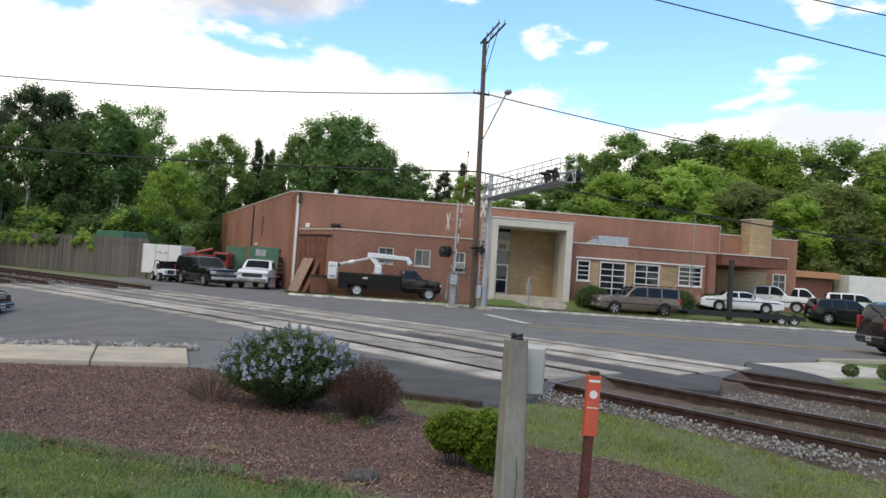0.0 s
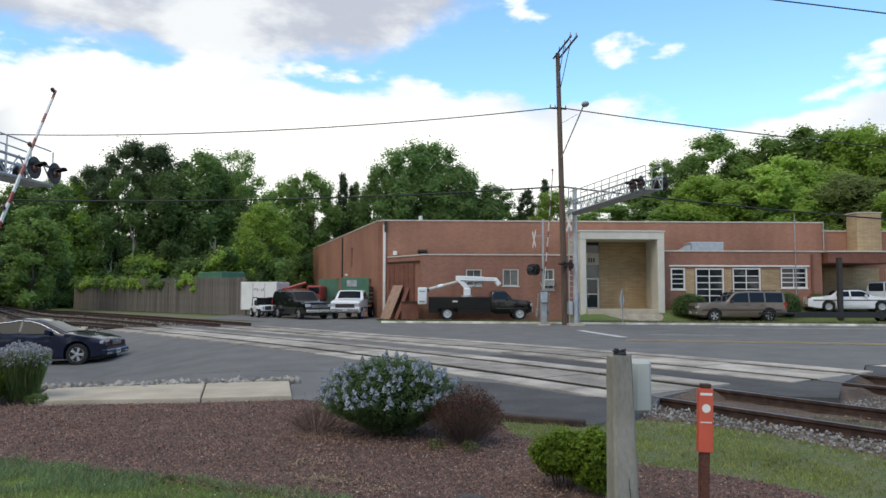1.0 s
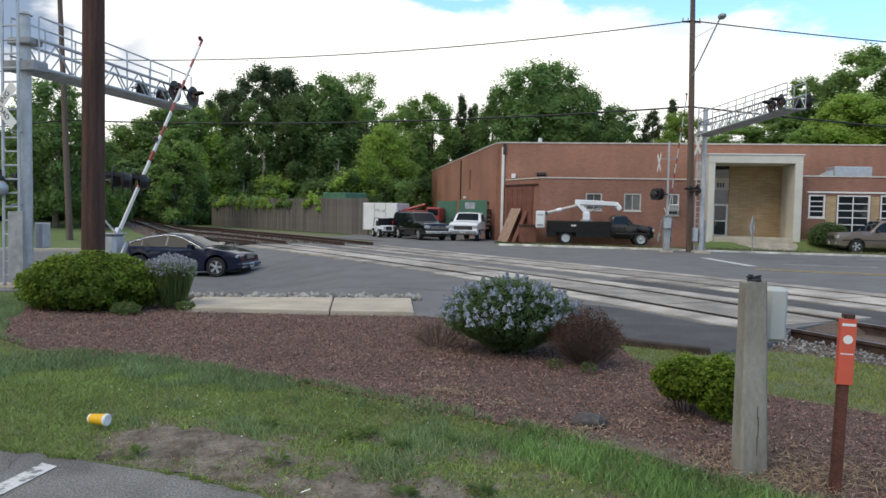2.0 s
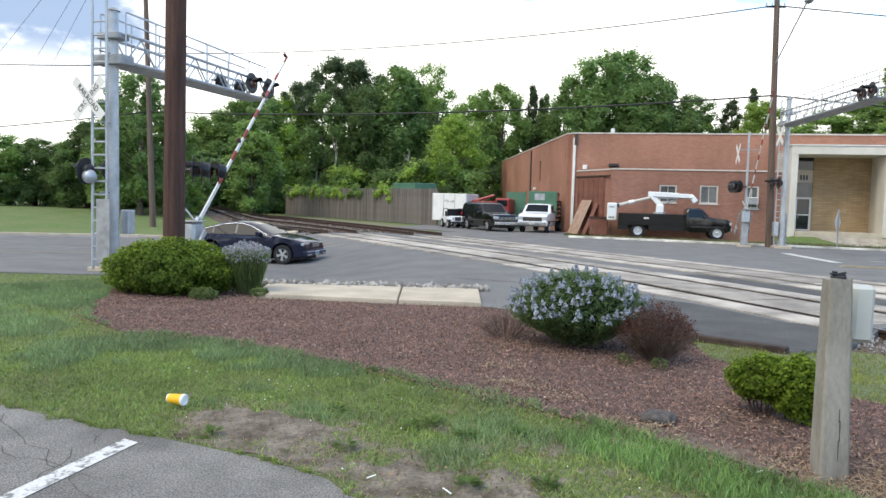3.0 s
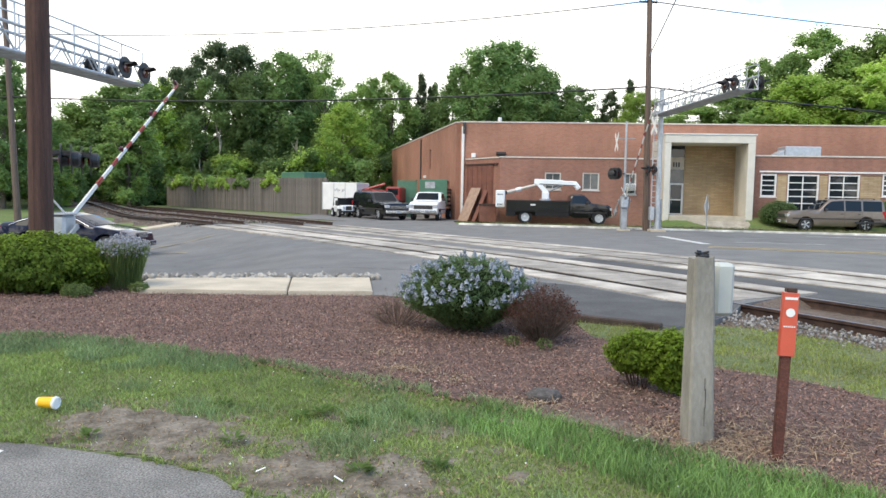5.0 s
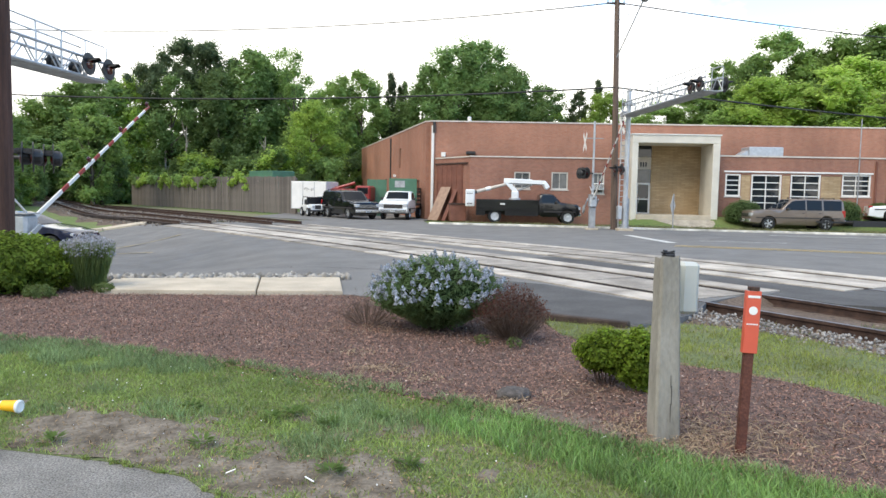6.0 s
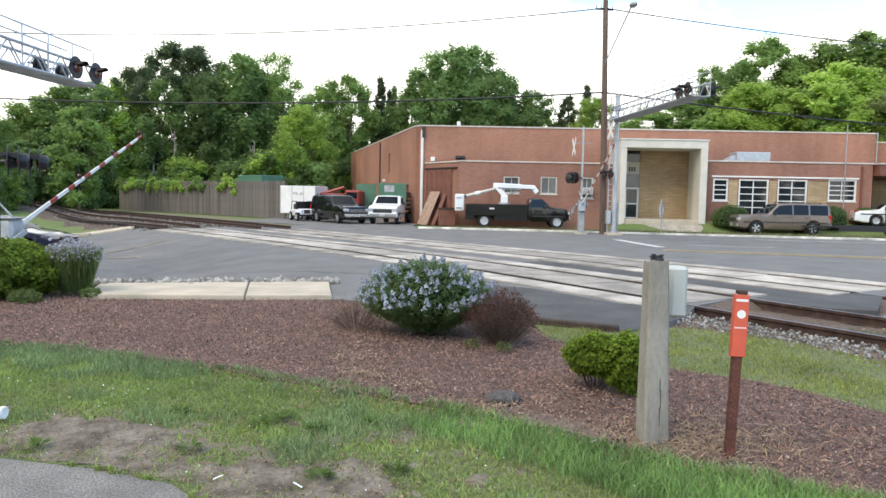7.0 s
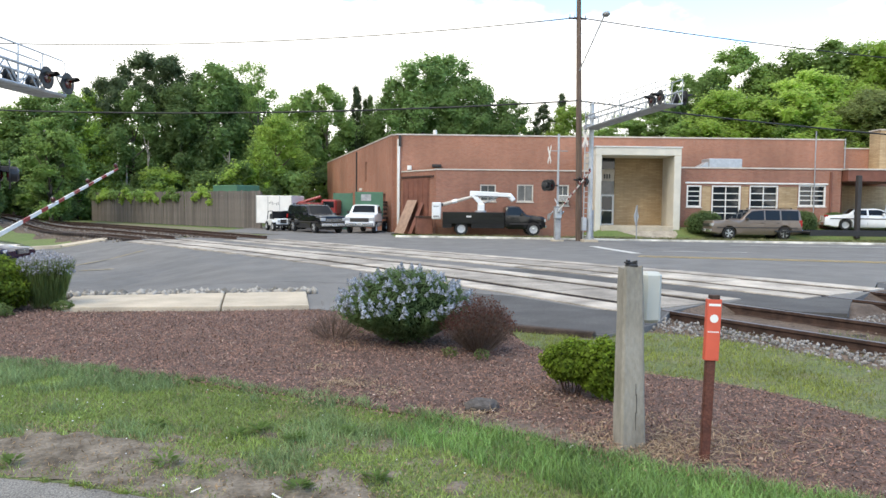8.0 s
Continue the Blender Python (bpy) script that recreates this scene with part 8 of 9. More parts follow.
def build_loose():
    r = np.random.default_rng(44)
    rr = random.Random(9)
    chips("bark_chips", "scattered reddish brown bark chips", scatter_many(MULCH, 60000, r), r, 0.0165, M["chip"], 0.0, 0.55)
    chips("pale_chips", "pale straw-coloured splinters in the mulch", scatter(MULCH, 3000, rr), r, 0.017, mat("pale_chip", (0.33, 0.245, 0.195), 0.9, island=0.5), 0.008, 0.5)
    tuft = [(1.0, 4.5), (2.4, 3.7), (2.3, 4.9), (1.9, 5.6), (1.0, 5.3)]
    chips("dead_grass", "dead straw round the post's foot", scatter(tuft, 1500, rr), r, 0.013, mat("straw", (0.25, 0.175, 0.11), 0.9, island=0.4), 0.01, 0.8)
    tufts = [(x + rr.gauss(0, 0.13), y + rr.gauss(0, 0.10)) for x, y in ((-0.72, 6.4), (-0.3, 6.15), (0.35, 5.45), (1.5, 4.75), (1.15, 4.95), (-1.0, 7.1)) for _ in range(130)]
    chips("straw_tufts", "pale straw scattered on the mulch", tufts, r, 0.016, mat("pale_straw", (0.30, 0.225, 0.145), 0.9, island=0.4), 0.006, 0.6)
    # long dead grass stalks lying round the posts
    pts = [(x + rr.gauss(0, sx), y + rr.gauss(0, sy)) for x, y, sx, sy, n in ((1.62, 4.75, 0.26, 0.18, 560), (2.1, 4.9, 0.5, 0.35, 380), (0.75, 5.6, 0.35, 0.15, 130), (0.30, 5.45, 0.12, 0.08, 120), (-0.72, 6.42, 0.16, 0.10, 160), (-1.0, 8.2, 0.4, 0.25, 110)) for _ in range(n)]
    pts = np.array([p for p in pts if inside(p[0], p[1], MULCH)])
    a = r.uniform(0, 6.28, len(pts))
    up = np.stack([np.cos(a), np.sin(a), r.normal(0.05, 0.22, len(pts))], 1)
    pos = np.concatenate([pts, r.uniform(0.006, 0.04, (len(pts), 1))], axis=1)
    nr = unit(r.normal(scale=0.4, size=pos.shape) + np.array((0, 0, 1.0)))
    solo("dead_stalks", quads(pos, nr, unit(up), np.full(len(pts), 0.005), r.uniform(0.05, 0.15, len(pts)), mat("dead_stalk", (0.30, 0.215, 0.135), 0.9, island=0.5), "stalks"), None, "long pale dead grass stalks lying on mulch", "straw", kind="stuff")
    # small white petals and clover heads in the lawn
    dots = [p for p in scatter_many([(-3.4, 4.6), (0.9, 3.2), (1.7, 4.1), (-0.6, 5.7), (-4.0, 7.0)], 60, r) if inside(p[0], p[1], GRASS)]
    stones("clover_heads", "tiny white clover heads in the lawn", dots, r, 0.003, 0.0065, M["cup_white"], 0.012)
    # litter of dry leaves and straw on the thin lawn, and chips spilt over the bed's edge
    thin = [p for p in scatter_many([(-3.6, 4.3), (0.9, 2.9), (1.9, 4.0), (-0.6, 5.6), (-3.6, 5.6)], 5000, r) if bare(p[0], p[1]) > 0.34 and inside(p[0], p[1], GRASS)]
    chips("dry_litter", "bits of dry leaf and straw on thin lawn", thin, r, 0.014, mat("dry_leaf", (0.24, 0.17, 0.10), 0.95, island=0.5), -0.012, 0.7)
    spill = []
    for (x0, y0), (x1, y1) in zip(MULCH[2:16], MULCH[3:17]):
        for _ in range(int(120 * math.hypot(x1 - x0, y1 - y0))):
            k, o = rr.random(), abs(rr.gauss(0, 0.13))
            spill.append((x0 + (x1 - x0) * k - o * 0.3, y0 + (y1 - y0) * k - o))
    chips("spilt_chips", "bark chips spilt over the edge of the lawn", spill, r, 0.018, M["chip"], 0.004)
    # ballast beside and between the rails
    pts = []
    for s0, s1, n in ((-7.2, 6, 6400), (6, 22, 2400)):
        for _ in range(n):
            k = rr.random()
            q = track(rr.gauss(8.32, 0.30) if k < 0.55 else rr.uniform(8.6, 15.6), rr.uniform(s0, s1))
            pts.append((q.x, q.y))
    def beside(p):
        return 0.835 * p[0] + 0.55 * p[1] < 8.7
    stones("ballast_stones", "loose pale grey ballast stones along the rails", [p for p in pts if beside(p)], r, 0.008, 0.027, M["ballast"], -0.02)
    stones("ballast_stones", "dirty ballast stones between the rails", [p for p in pts if not beside(p) and 0.55 * p[0] - 0.835 * p[1] > -5.5], r, 0.012, 0.030, mat("dusty_ballast", (0.215, 0.175, 0.14), 0.95, island=0.5), -0.145)
    heap = []
    for _ in range(700):
        n, d = rr.uniform(11.1, 13.1), abs(rr.gauss(0, 1.1))
        q = track(n, -5.62 - 0.46 * (n - 11.4) + d)
        heap.append((q.x, q.y))
    stones("ballast_stones", "pale ballast stones spilling from the asphalt's end", heap, r, 0.009, 0.024, M["ballast"], -0.138)
    # weeds between the rails
    sprigs = []
    for n, s0 in ((10.0, -4.9), (9.6, -4.1), (10.2, -3.4), (9.8, -2.5), (10.3, -1.6), (9.5, -0.7), (14.1, -5.2), (14.4, -3.6), (12.2, -3.4), (11.7, -2.2), (8.75, -5.6), (8.6, -4.3), (8.8, -2.8), (8.55, -1.5)):
        for _ in range(150):
            q = track(n + rr.gauss(0, 0.10), s0 + rr.gauss(0, 0.30))
            sprigs.append((q.x, q.y))
    blades("track_weeds", "thin green weeds growing between the rails", sprigs, r, 0.075, 0.007, mat("track_weed", (0.150, 0.175, 0.062), 0.7, var=0.3, island=0.4, trans=0.3), 0.8, -0.14)
    far = []
    for _ in range(2500):
        q = track(rr.uniform(8.2, 15.8), rr.uniform(-70, -38.6))
        far.append((q.x, q.y))
    stones("ballast_stones", "dirty brown ballast along the receding tracks", far, r, 0.04, 0.09, mat("dirty_ballast", (0.17, 0.145, 0.12), 0.95, island=0.4), -0.005)
    edge = []
    for _ in range(520):
        k = rr.random()
        x = -6.2 + 4.1 * k
        edge.append((x + rr.uniform(-0.05, 0.05), 12.2 + 0.23 * (x + 5.9) + rr.gauss(0.08, 0.1)))
    stones("rubble_edge", "pale rubble stones along the back of the sidewalk slab", edge, r, 0.03, 0.085, M["rubble"], 0.03)
    stones("gravel", "small gravel bits on bare soil", scatter([(-3.0, 4.4), (-0.4, 3.5), (0.8, 4.0), (-0.4, 5.0), (-2.2, 5.1)], 260, rr), r, 0.003, 0.007, M["ballast"], -0.018)


build_woods()
build_shrubs()
build_grass()
build_loose()


# ---- vehicles ----
def lerp_profile(prof, x):
    for (x0, z0), (x1, z1) in zip(prof, prof[1:]):
        if x0 <= x <= x1:
            return z0 + (z1 - z0) * (x - x0) / max(1e-6, x1 - x0)
    return prof[0][1] if x < prof[0][0] else prof[-1][1]


WHEELS = {}


def wheel_meshes(radius, width, style):
    key = (radius, width, style)
    if key not in WHEELS:
        bm = bmesh.new()
        w = width / 2
        lathe(bm, ((radius * 0.62, -w), (radius * 0.92, -w), (radius * 0.985, -w * 0.8), (radius, -w * 0.4), (radius, w * 0.4), (radius * 0.985, w * 0.8), (radius * 0.92, w), (radius * 0.62, w)), 28, caps=False)
        tyre = mesh_of(bm, M["tyre"], "tyre")
        bm = bmesh.new()
        rr = radius * 0.66
        lathe(bm, ((rr, -w * 0.7), (rr, w * 0.96), (rr * 0.93, w * 0.98), (rr * 0.9, w * 0.55), (rr * 0.25, w * 0.45)), 24)
        dish = mesh_of(bm, M["dark_trim"] if style == "spoke" else M["rim"], "rim")
        bm = bmesh.new()
        if style == "spoke":
            for i in range(5):
                m = pose(0, 0, 0, 0, 0, 72 * i)
                for a in (-7, 7):
                    box(bm, (0.02, -0.022, w * 0.62), (rr * 0.97, 0.022, w * 0.93), 0.004, m @ pose(0, 0, 0, 0, 0, a))
            lathe(bm, ((rr * 0.2, w * 0.5), (rr * 0.2, w * 0.95), (rr * 0.1, w)), 14)
            lathe(bm, ((rr * 0.93, w * 0.85), (rr * 1.0, w * 0.9), (rr * 1.0, w * 1.0), (rr * 0.93, w * 1.0)), 28, caps=False)
        else:
            lathe(bm, ((rr * 0.32, w * 0.4), (rr * 0.32, w * 0.85), (rr * 0.2, w * 0.95)), 14)
            for i in range(6):
                cyl(bm, pose(0, 0, 0, 0, 0, 60 * i) @ Vector((rr * 0.58, 0, w * 0.42)), pose(0, 0, 0, 0, 0, 60 * i) @ Vector((rr * 0.58, 0, w * 0.62)), rr * 0.13, rr * 0.1, 8)
        hub = mesh_of(bm, M["rim"], "spokes")
        WHEELS[key] = (tyre, dish, hub)
    return WHEELS[key]


def add_wheel(parent, x, y, radius, width, style, out):
    w = new("wheel")
    w.parent = parent
    w.matrix_basis = pose(x, y, radius, 90 * out, 0, 0)
    tyre, dish, hub = wheel_meshes(radius, width, style)
    part("tyre", tyre, None, w)
    part("rim", dish, None, w)
    part("hub", hub, None, w)
    return w


def vehicle(name, label, category, s, paint, m, group=""):
    """A road vehicle, nose towards +x, on its wheels at z = 0.
    s: top (side profile of the upper edge), belt, clear, W, wheels (x), R, glass side panes, wind and back screens, and face details."""
    t = thing(name, label, category, m, group)
    top, belt, W, R = s["top"], s["belt"], s["W"], s["R"]
    x0, x1 = top[0][0], top[-1][0]
    H = max(z for _, z in top)
    L = x1 - x0
    xm = (x0 + x1) / 2

    def half(x, z):
        k = abs(x - xm) / (L / 2)
        plan = 1 - s.get("taper", 0.10) * k ** 5
        if z > belt:
            plan *= 1 - s.get("tumble", 0.2) * (z - belt) / max(0.05, H - belt)
        else:
            plan *= 1 - 0.035 * ((belt - z) / belt) ** 2 - 0.012 * math.cos(min(1, (belt - z) / 0.3) * math.pi)
        return W / 2 * plan

    def bottom(x):
        z = s["clear"] + 0.10 * smooth_step(0.75, 1.0, abs(x - xm) / (L / 2))
        for wx in s["wheels"]:
            a = R + 0.07
            if abs(x - wx) < a:
                z = max(z, R + math.sqrt(a * a - (x - wx) ** 2) * 0.98)
        return z
    xs = {x for x, _ in top}
    xs |= {x0 + L * i / 36 for i in range(37)}
    for wx in s["wheels"]:
        xs |= {wx + (R + 0.07) * math.cos(math.pi * i / 12) for i in range(13)}
        xs |= {wx - (R + 0.0701), wx + (R + 0.0701)}
    xs = sorted(x for x in xs if x0 <= x <= x1)
    clean = [xs[0]]
    for x in xs[1:]:
        if x - clean[-1] > 0.004:
            clean.append(x)
    xs = clean
    bm = bmesh.new()
    rings = []
    for x in xs:
        zt, zb = lerp_profile(top, x), bottom(x)
        zb = min(zb, zt - 0.12)
        ring = [(0, zb)]
        for f in (0.0, 0.08, 0.25, 0.45, 0.62, 0.78, 0.90):
            z = zb + (zt - zb) * f
            ring.append((half(x, z) * (0.93 if f == 0 else 1), z))
        zz = zb + (zt - zb) * 0.965
        ring.append((half(x, zz) * 0.965, zz))
        ring.append((half(x, zt) * 0.86, zt - 0.004))
        ring.append((0, zt + 0.012))
        full = [bm.verts.new((x, y, z)) for y, z in ring] + [bm.verts.new((x, -y, z)) for y, z in ring[-2:0:-1]]
        rings.append(full)
    k = len(rings[0])
    for a, b in zip(rings, rings[1:]):
        for i in range(k):
            j = (i + 1) % k
            bm.faces.new((a[i], b[i], b[j], a[j]))
    bm.faces.new(rings[0]); bm.faces.new(rings[-1][::-1])
    bmesh.ops.recalc_face_normals(bm, faces=bm.faces[:])
    body = part("body", bm, M[paint], t, smooth=True)
    body.modifiers.new("edges", "EDGE_SPLIT").split_angle = radians(38)
    part("underbody", boxes(((x0 + 0.25, -W / 2 + 0.22, s["clear"] - 0.02), (x1 - 0.25, W / 2 - 0.22, s["clear"] + 0.42))), M["dark_trim"], t)
    # side glass
    for (a, b) in s["side"]:
        for sg in (-1, 1):
            bm = bmesh.new()
            cols = [a + (b - a) * i / 6 for i in range(7)]
            rows = []
            for x in cols:
                hi = lerp_profile(top, x) - s.get("rail", 0.09)
                lo = belt + 0.03
                hi = max(hi, lo + 0.012)
                rows.append([bm.verts.new((x, sg * (half(x, lo + (hi - lo) * f) + 0.006), lo + (hi - lo) * f)) for f in (0, 0.5, 1)])
            for p, q in zip(rows, rows[1:]):
                for i in range(2):
                    bm.faces.new((p[i], q[i], q[i + 1], p[i + 1]))
            bmesh.ops.recalc_face_normals(bm, faces=bm.faces[:])
            bmesh.ops.solidify(bm, geom=bm.faces[:], thickness=0.004)
            part("side_window", bm, M["car_glass"], t)
    # wind screen and back screen lie on the upper edge
    for nm, (a, b) in (("windscreen", s["wind"]), ("rear_window", s["back"])):
        bm = bmesh.new()
        cols = sorted({a, b, *[x for x, _ in top if a < x < b], (a + b) / 2})
        rows = []
        for x in cols:
            z = lerp_profile(top, x)
            hw = half(x, z) * 0.80
            rows.append([bm.verts.new((x + (0.012 if nm == "windscreen" else -0.012), y, z + 0.024 - 0.014 * abs(y / hw) ** 3)) for y in (-hw, -hw * 0.5, 0, hw * 0.5, hw)])
        for p, q in zip(rows, rows[1:]):
            for i in range(4):
                bm.faces.new((p[i], q[i], q[i + 1], p[i + 1]))
        bmesh.ops.recalc_face_normals(bm, faces=bm.faces[:])
        part(nm, bm, M["car_glass"], t)
    # door gaps, handles, mirrors, sills
    for x in s["seams"]:
        for sg in (-1, 1):
            zs = [s["clear"] + 0.14, (s["clear"] + belt) / 2, belt]
            bm = bmesh.new()
            for z, z2 in zip(zs, zs[1:]):
                y = sg * (half(x, (z + z2) / 2) + 0.001)
                box(bm, (x - 0.006, min(y, y - sg * 0.03), z), (x + 0.006, max(y, y - sg * 0.03), z2))
            part("door_gap", bm, M["dark_trim"], t)
            y = sg * (half(x + 0.3, belt - 0.14) + 0.012)
            part("door_handle", boxes(((x + 0.08, min(y, y - sg * 0.03), belt - 0.16), (x + 0.24, max(y, y - sg * 0.03), belt - 0.12), 0.006)), M[s.get("handle", paint)], t)
    mx = s["mirror"]
    for sg in (-1, 1):
        y = sg * (half(mx, belt + 0.05) + 0.02)
        part("mirror", boxes(((mx - 0.07, min(y, y + sg * 0.2), belt + 0.0), (mx + 0.06, max(y, y + sg * 0.2), belt + 0.16), 0.025)), M[s.get("mirror_paint", paint)], t)
    # nose
    zf = s["lamp"]
    for sg in (-1, 1):
        xx = x1 - s.get("lamp_in", 0.10)
        hw = half(xx, zf)
        part("headlamp", boxes(((xx - 0.16, min(sg * hw * 1.005, sg * (hw - s["lamp_w"])), zf - s["lamp_h"] / 2), (xx + s.get("lamp_out", 0.08), max(sg * hw * 1.005, sg * (hw - s["lamp_w"])), zf + s["lamp_h"] / 2), 0.02)), M["lamp_clear"], t)
        if s.get("cab_only"):
            continue
        xb = x0 + 0.06
        hb = half(xb, s["tail"])
        part("tail_lamp", boxes(((xb - 0.08, min(sg * hb * 1.004, sg * (hb - 0.16)), s["tail"] - s["tail_h"] / 2), (xb + 0.14, max(sg * hb * 1.004, sg * (hb - 0.16)), s["tail"] + s["tail_h"] / 2), 0.015)), M["lamp_red"], t)
    gw = half(x1 - 0.1, zf) - s["lamp_w"] - 0.03
    grille = part("grille", boxes(((x1 - 0.2, -gw, zf - s["grille_h"]), (x1 + 0.012, gw, zf + 0.06), 0.01)), M["dark_trim"], t)
    for i in range(3):
        z = zf - s["grille_h"] + (s["grille_h"] + 0.05) * (i + 0.5) / 3
        part("grille_bar", boxes(((x1 - 0.05, -gw * 0.98, z - 0.012), (x1 + 0.02, gw * 0.98, z + 0.012))), M[s.get("trim", "chrome")], grille)
    bw = W / 2 * 0.93
    bz = s["bumper"]
    part("front_bumper", boxes(((x1 - 0.12, -bw, bz - 0.1), (x1 + 0.07, bw, bz + 0.08), 0.03)), M[s["bumper_mat"]], t)
    if not s.get("cab_only"):
        part("rear_bumper", boxes(((x0 - 0.07, -bw, bz - 0.08), (x0 + 0.12, bw, bz + 0.10), 0.03)), M[s["bumper_mat"]], t)
    for x, o in ((x1 + 0.072, 1), (x0 - 0.072, -1))[:1 if s.get("cab_only") else 2]:
        pl = part("number_plate", boxes(((min(x, x + 0.006 * o), -0.155, bz - 0.07), (max(x, x + 0.006 * o), 0.155, bz + 0.075))), M["plate"], t)
        bm = bmesh.new()
        for i in range(6):
            box(bm, (min(x + 0.006 * o, x + 0.009 * o), -0.12 + i * 0.042, bz - 0.035), (max(x + 0.006 * o, x + 0.009 * o), -0.095 + i * 0.042, bz + 0.035))
        part("plate_mark", bm, M["ink"], pl)
    for a, b in s.get("roof_bars", ()):
        for sg in (-1, 1):
            y = sg * half(xm, H) * 0.8
            part("roof_rail", boxes(((a, y - 0.02, H + 0.03), (b, y + 0.02, H + 0.06), 0.008), ((a, y - 0.02, H - 0.02), (a + 0.08, y + 0.02, H + 0.031)), ((b - 0.08, y - 0.02, H - 0.04), (b, y + 0.02, H + 0.031))), M["dark_trim"], t)
    if s["bumper_mat"] == "chrome":
        for sg in (-1, 1):
            y = sg * (half(xm, 0.75) + 0.004)
            part("side_moulding", boxes(((x0 + 0.3, min(y, y + sg * 0.012), 0.70), (x1 - 0.3, max(y, y + sg * 0.012), 0.76))), M["dark_trim"], t)
    wheels = []
    for wx in s["wheels"]:
        for sg in (-1, 1):
            wheels.append(add_wheel(t, wx, sg * (W / 2 - s["tyre_w"] / 2 - 0.012), R, s["tyre_w"], s["style"], -sg))
    return t, wheels


SEDAN = dict(top=[(-2.30, 0.62), (-2.28, 0.98), (-2.18, 1.06), (-1.85, 1.09), (-1.5, 1.19), (-0.95, 1.34), (-0.4, 1.415), (-0.05, 1.40), (0.3, 1.31), (0.75, 1.12), (1.02, 1.0), (1.3, 0.955), (1.8, 0.88), (2.12, 0.80), (2.26, 0.71), (2.30, 0.5)],
             belt=0.94, clear=0.19, W=1.80, R=0.335, wheels=(-1.25, 1.46), side=((-1.62, -1.2), (-1.15, -0.34), (-0.26, 0.72)), wind=(0.02, 1.02), back=(-1.8, -0.95), seams=(-1.12, -0.30), mirror=0.62,
             lamp=0.70, lamp_w=0.46, lamp_h=0.10, lamp_in=0.16, lamp_out=0.07, tail=0.88, tail_h=0.16, grille_h=0.10, bumper=0.40, bumper_mat="paint_navy", tyre_w=0.215, style="spoke", taper=0.15, tumble=0.26, rail=0.07)
SUV = dict(top=[(-2.74, 0.62), (-2.72, 1.12), (-2.64, 1.76), (-2.52, 1.86), (-0.5, 1.88), (0.22, 1.84), (0.42, 1.78), (0.98, 1.24), (1.1, 1.20), (2.4, 1.15), (2.68, 1.10), (2.74, 1.0), (2.76, 0.6)],
           belt=1.16, clear=0.30, W=1.95, R=0.38, wheels=(-1.66, 1.70), side=((-2.52, -1.46), (-1.36, -0.48), (-0.40, 0.74)), wind=(0.42, 0.98), back=(-2.72, -2.60), seams=(-1.41, -0.44), mirror=0.66,
           lamp=0.90, lamp_w=0.34, lamp_h=0.18, lamp_in=0.03, lamp_out=0.05, tail=1.0, tail_h=0.4, grille_h=0.14, bumper=0.55, bumper_mat="chrome", tyre_w=0.25, style="spoke", taper=0.05, tumble=0.15, rail=0.10, handle="dark_trim", mirror_paint="dark_trim", roof_bars=((-2.2, 0.0),))
CROSSOVER = dict(SUV, top=[(-2.3, 0.6), (-2.28, 1.0), (-2.1, 1.55), (-1.9, 1.66), (-0.4, 1.70), (0.3, 1.66), (0.55, 1.56), (1.15, 1.08), (1.3, 1.04), (2.0, 0.96), (2.28, 0.84), (2.32, 0.55)],
                 belt=1.04, clear=0.24, W=1.85, R=0.35, wheels=(-1.35, 1.38), side=((-1.95, -1.2), (-1.12, -0.3), (-0.22, 0.9)), wind=(0.5, 1.15), back=(-2.28, -2.06), seams=(-1.16, -0.26), lamp=0.80, bumper=0.48, bumper_mat="paint_black", roof_bars=())
OLD_SEDAN = dict(SEDAN, top=[(-2.7, 0.6), (-2.68, 0.9), (-1.6, 0.98), (-1.3, 1.05), (-0.9, 1.34), (0.3, 1.38), (0.55, 1.34), (1.1, 1.0), (2.4, 0.90), (2.66, 0.82), (2.7, 0.5)], belt=0.93, W=1.9, wheels=(-1.5, 1.55),
                 side=((-1.05, -0.3), (-0.2, 0.85)), wind=(0.55, 1.1), back=(-1.4, -0.92), seams=(-0.95, -0.25), lamp=0.72, bumper_mat="chrome", style="disc", taper=0.06, tumble=0.2)
PICKUP_CAB = dict(SUV, cab_only=True, style="disc", roof_bars=(), top=[(-1.1, 0.9), (-1.08, 1.3), (-1.0, 1.72), (-0.85, 1.80), (0.3, 1.83), (0.55, 1.74), (1.08, 1.22), (1.2, 1.16), (2.3, 1.10), (2.68, 1.0), (2.74, 0.6)],
                  belt=1.14, wheels=(1.72,), side=((-0.95, -0.1), (0.0, 0.85)), wind=(0.52, 1.08), back=(-1.08, -0.98), seams=(-0.05,), taper=0.04)


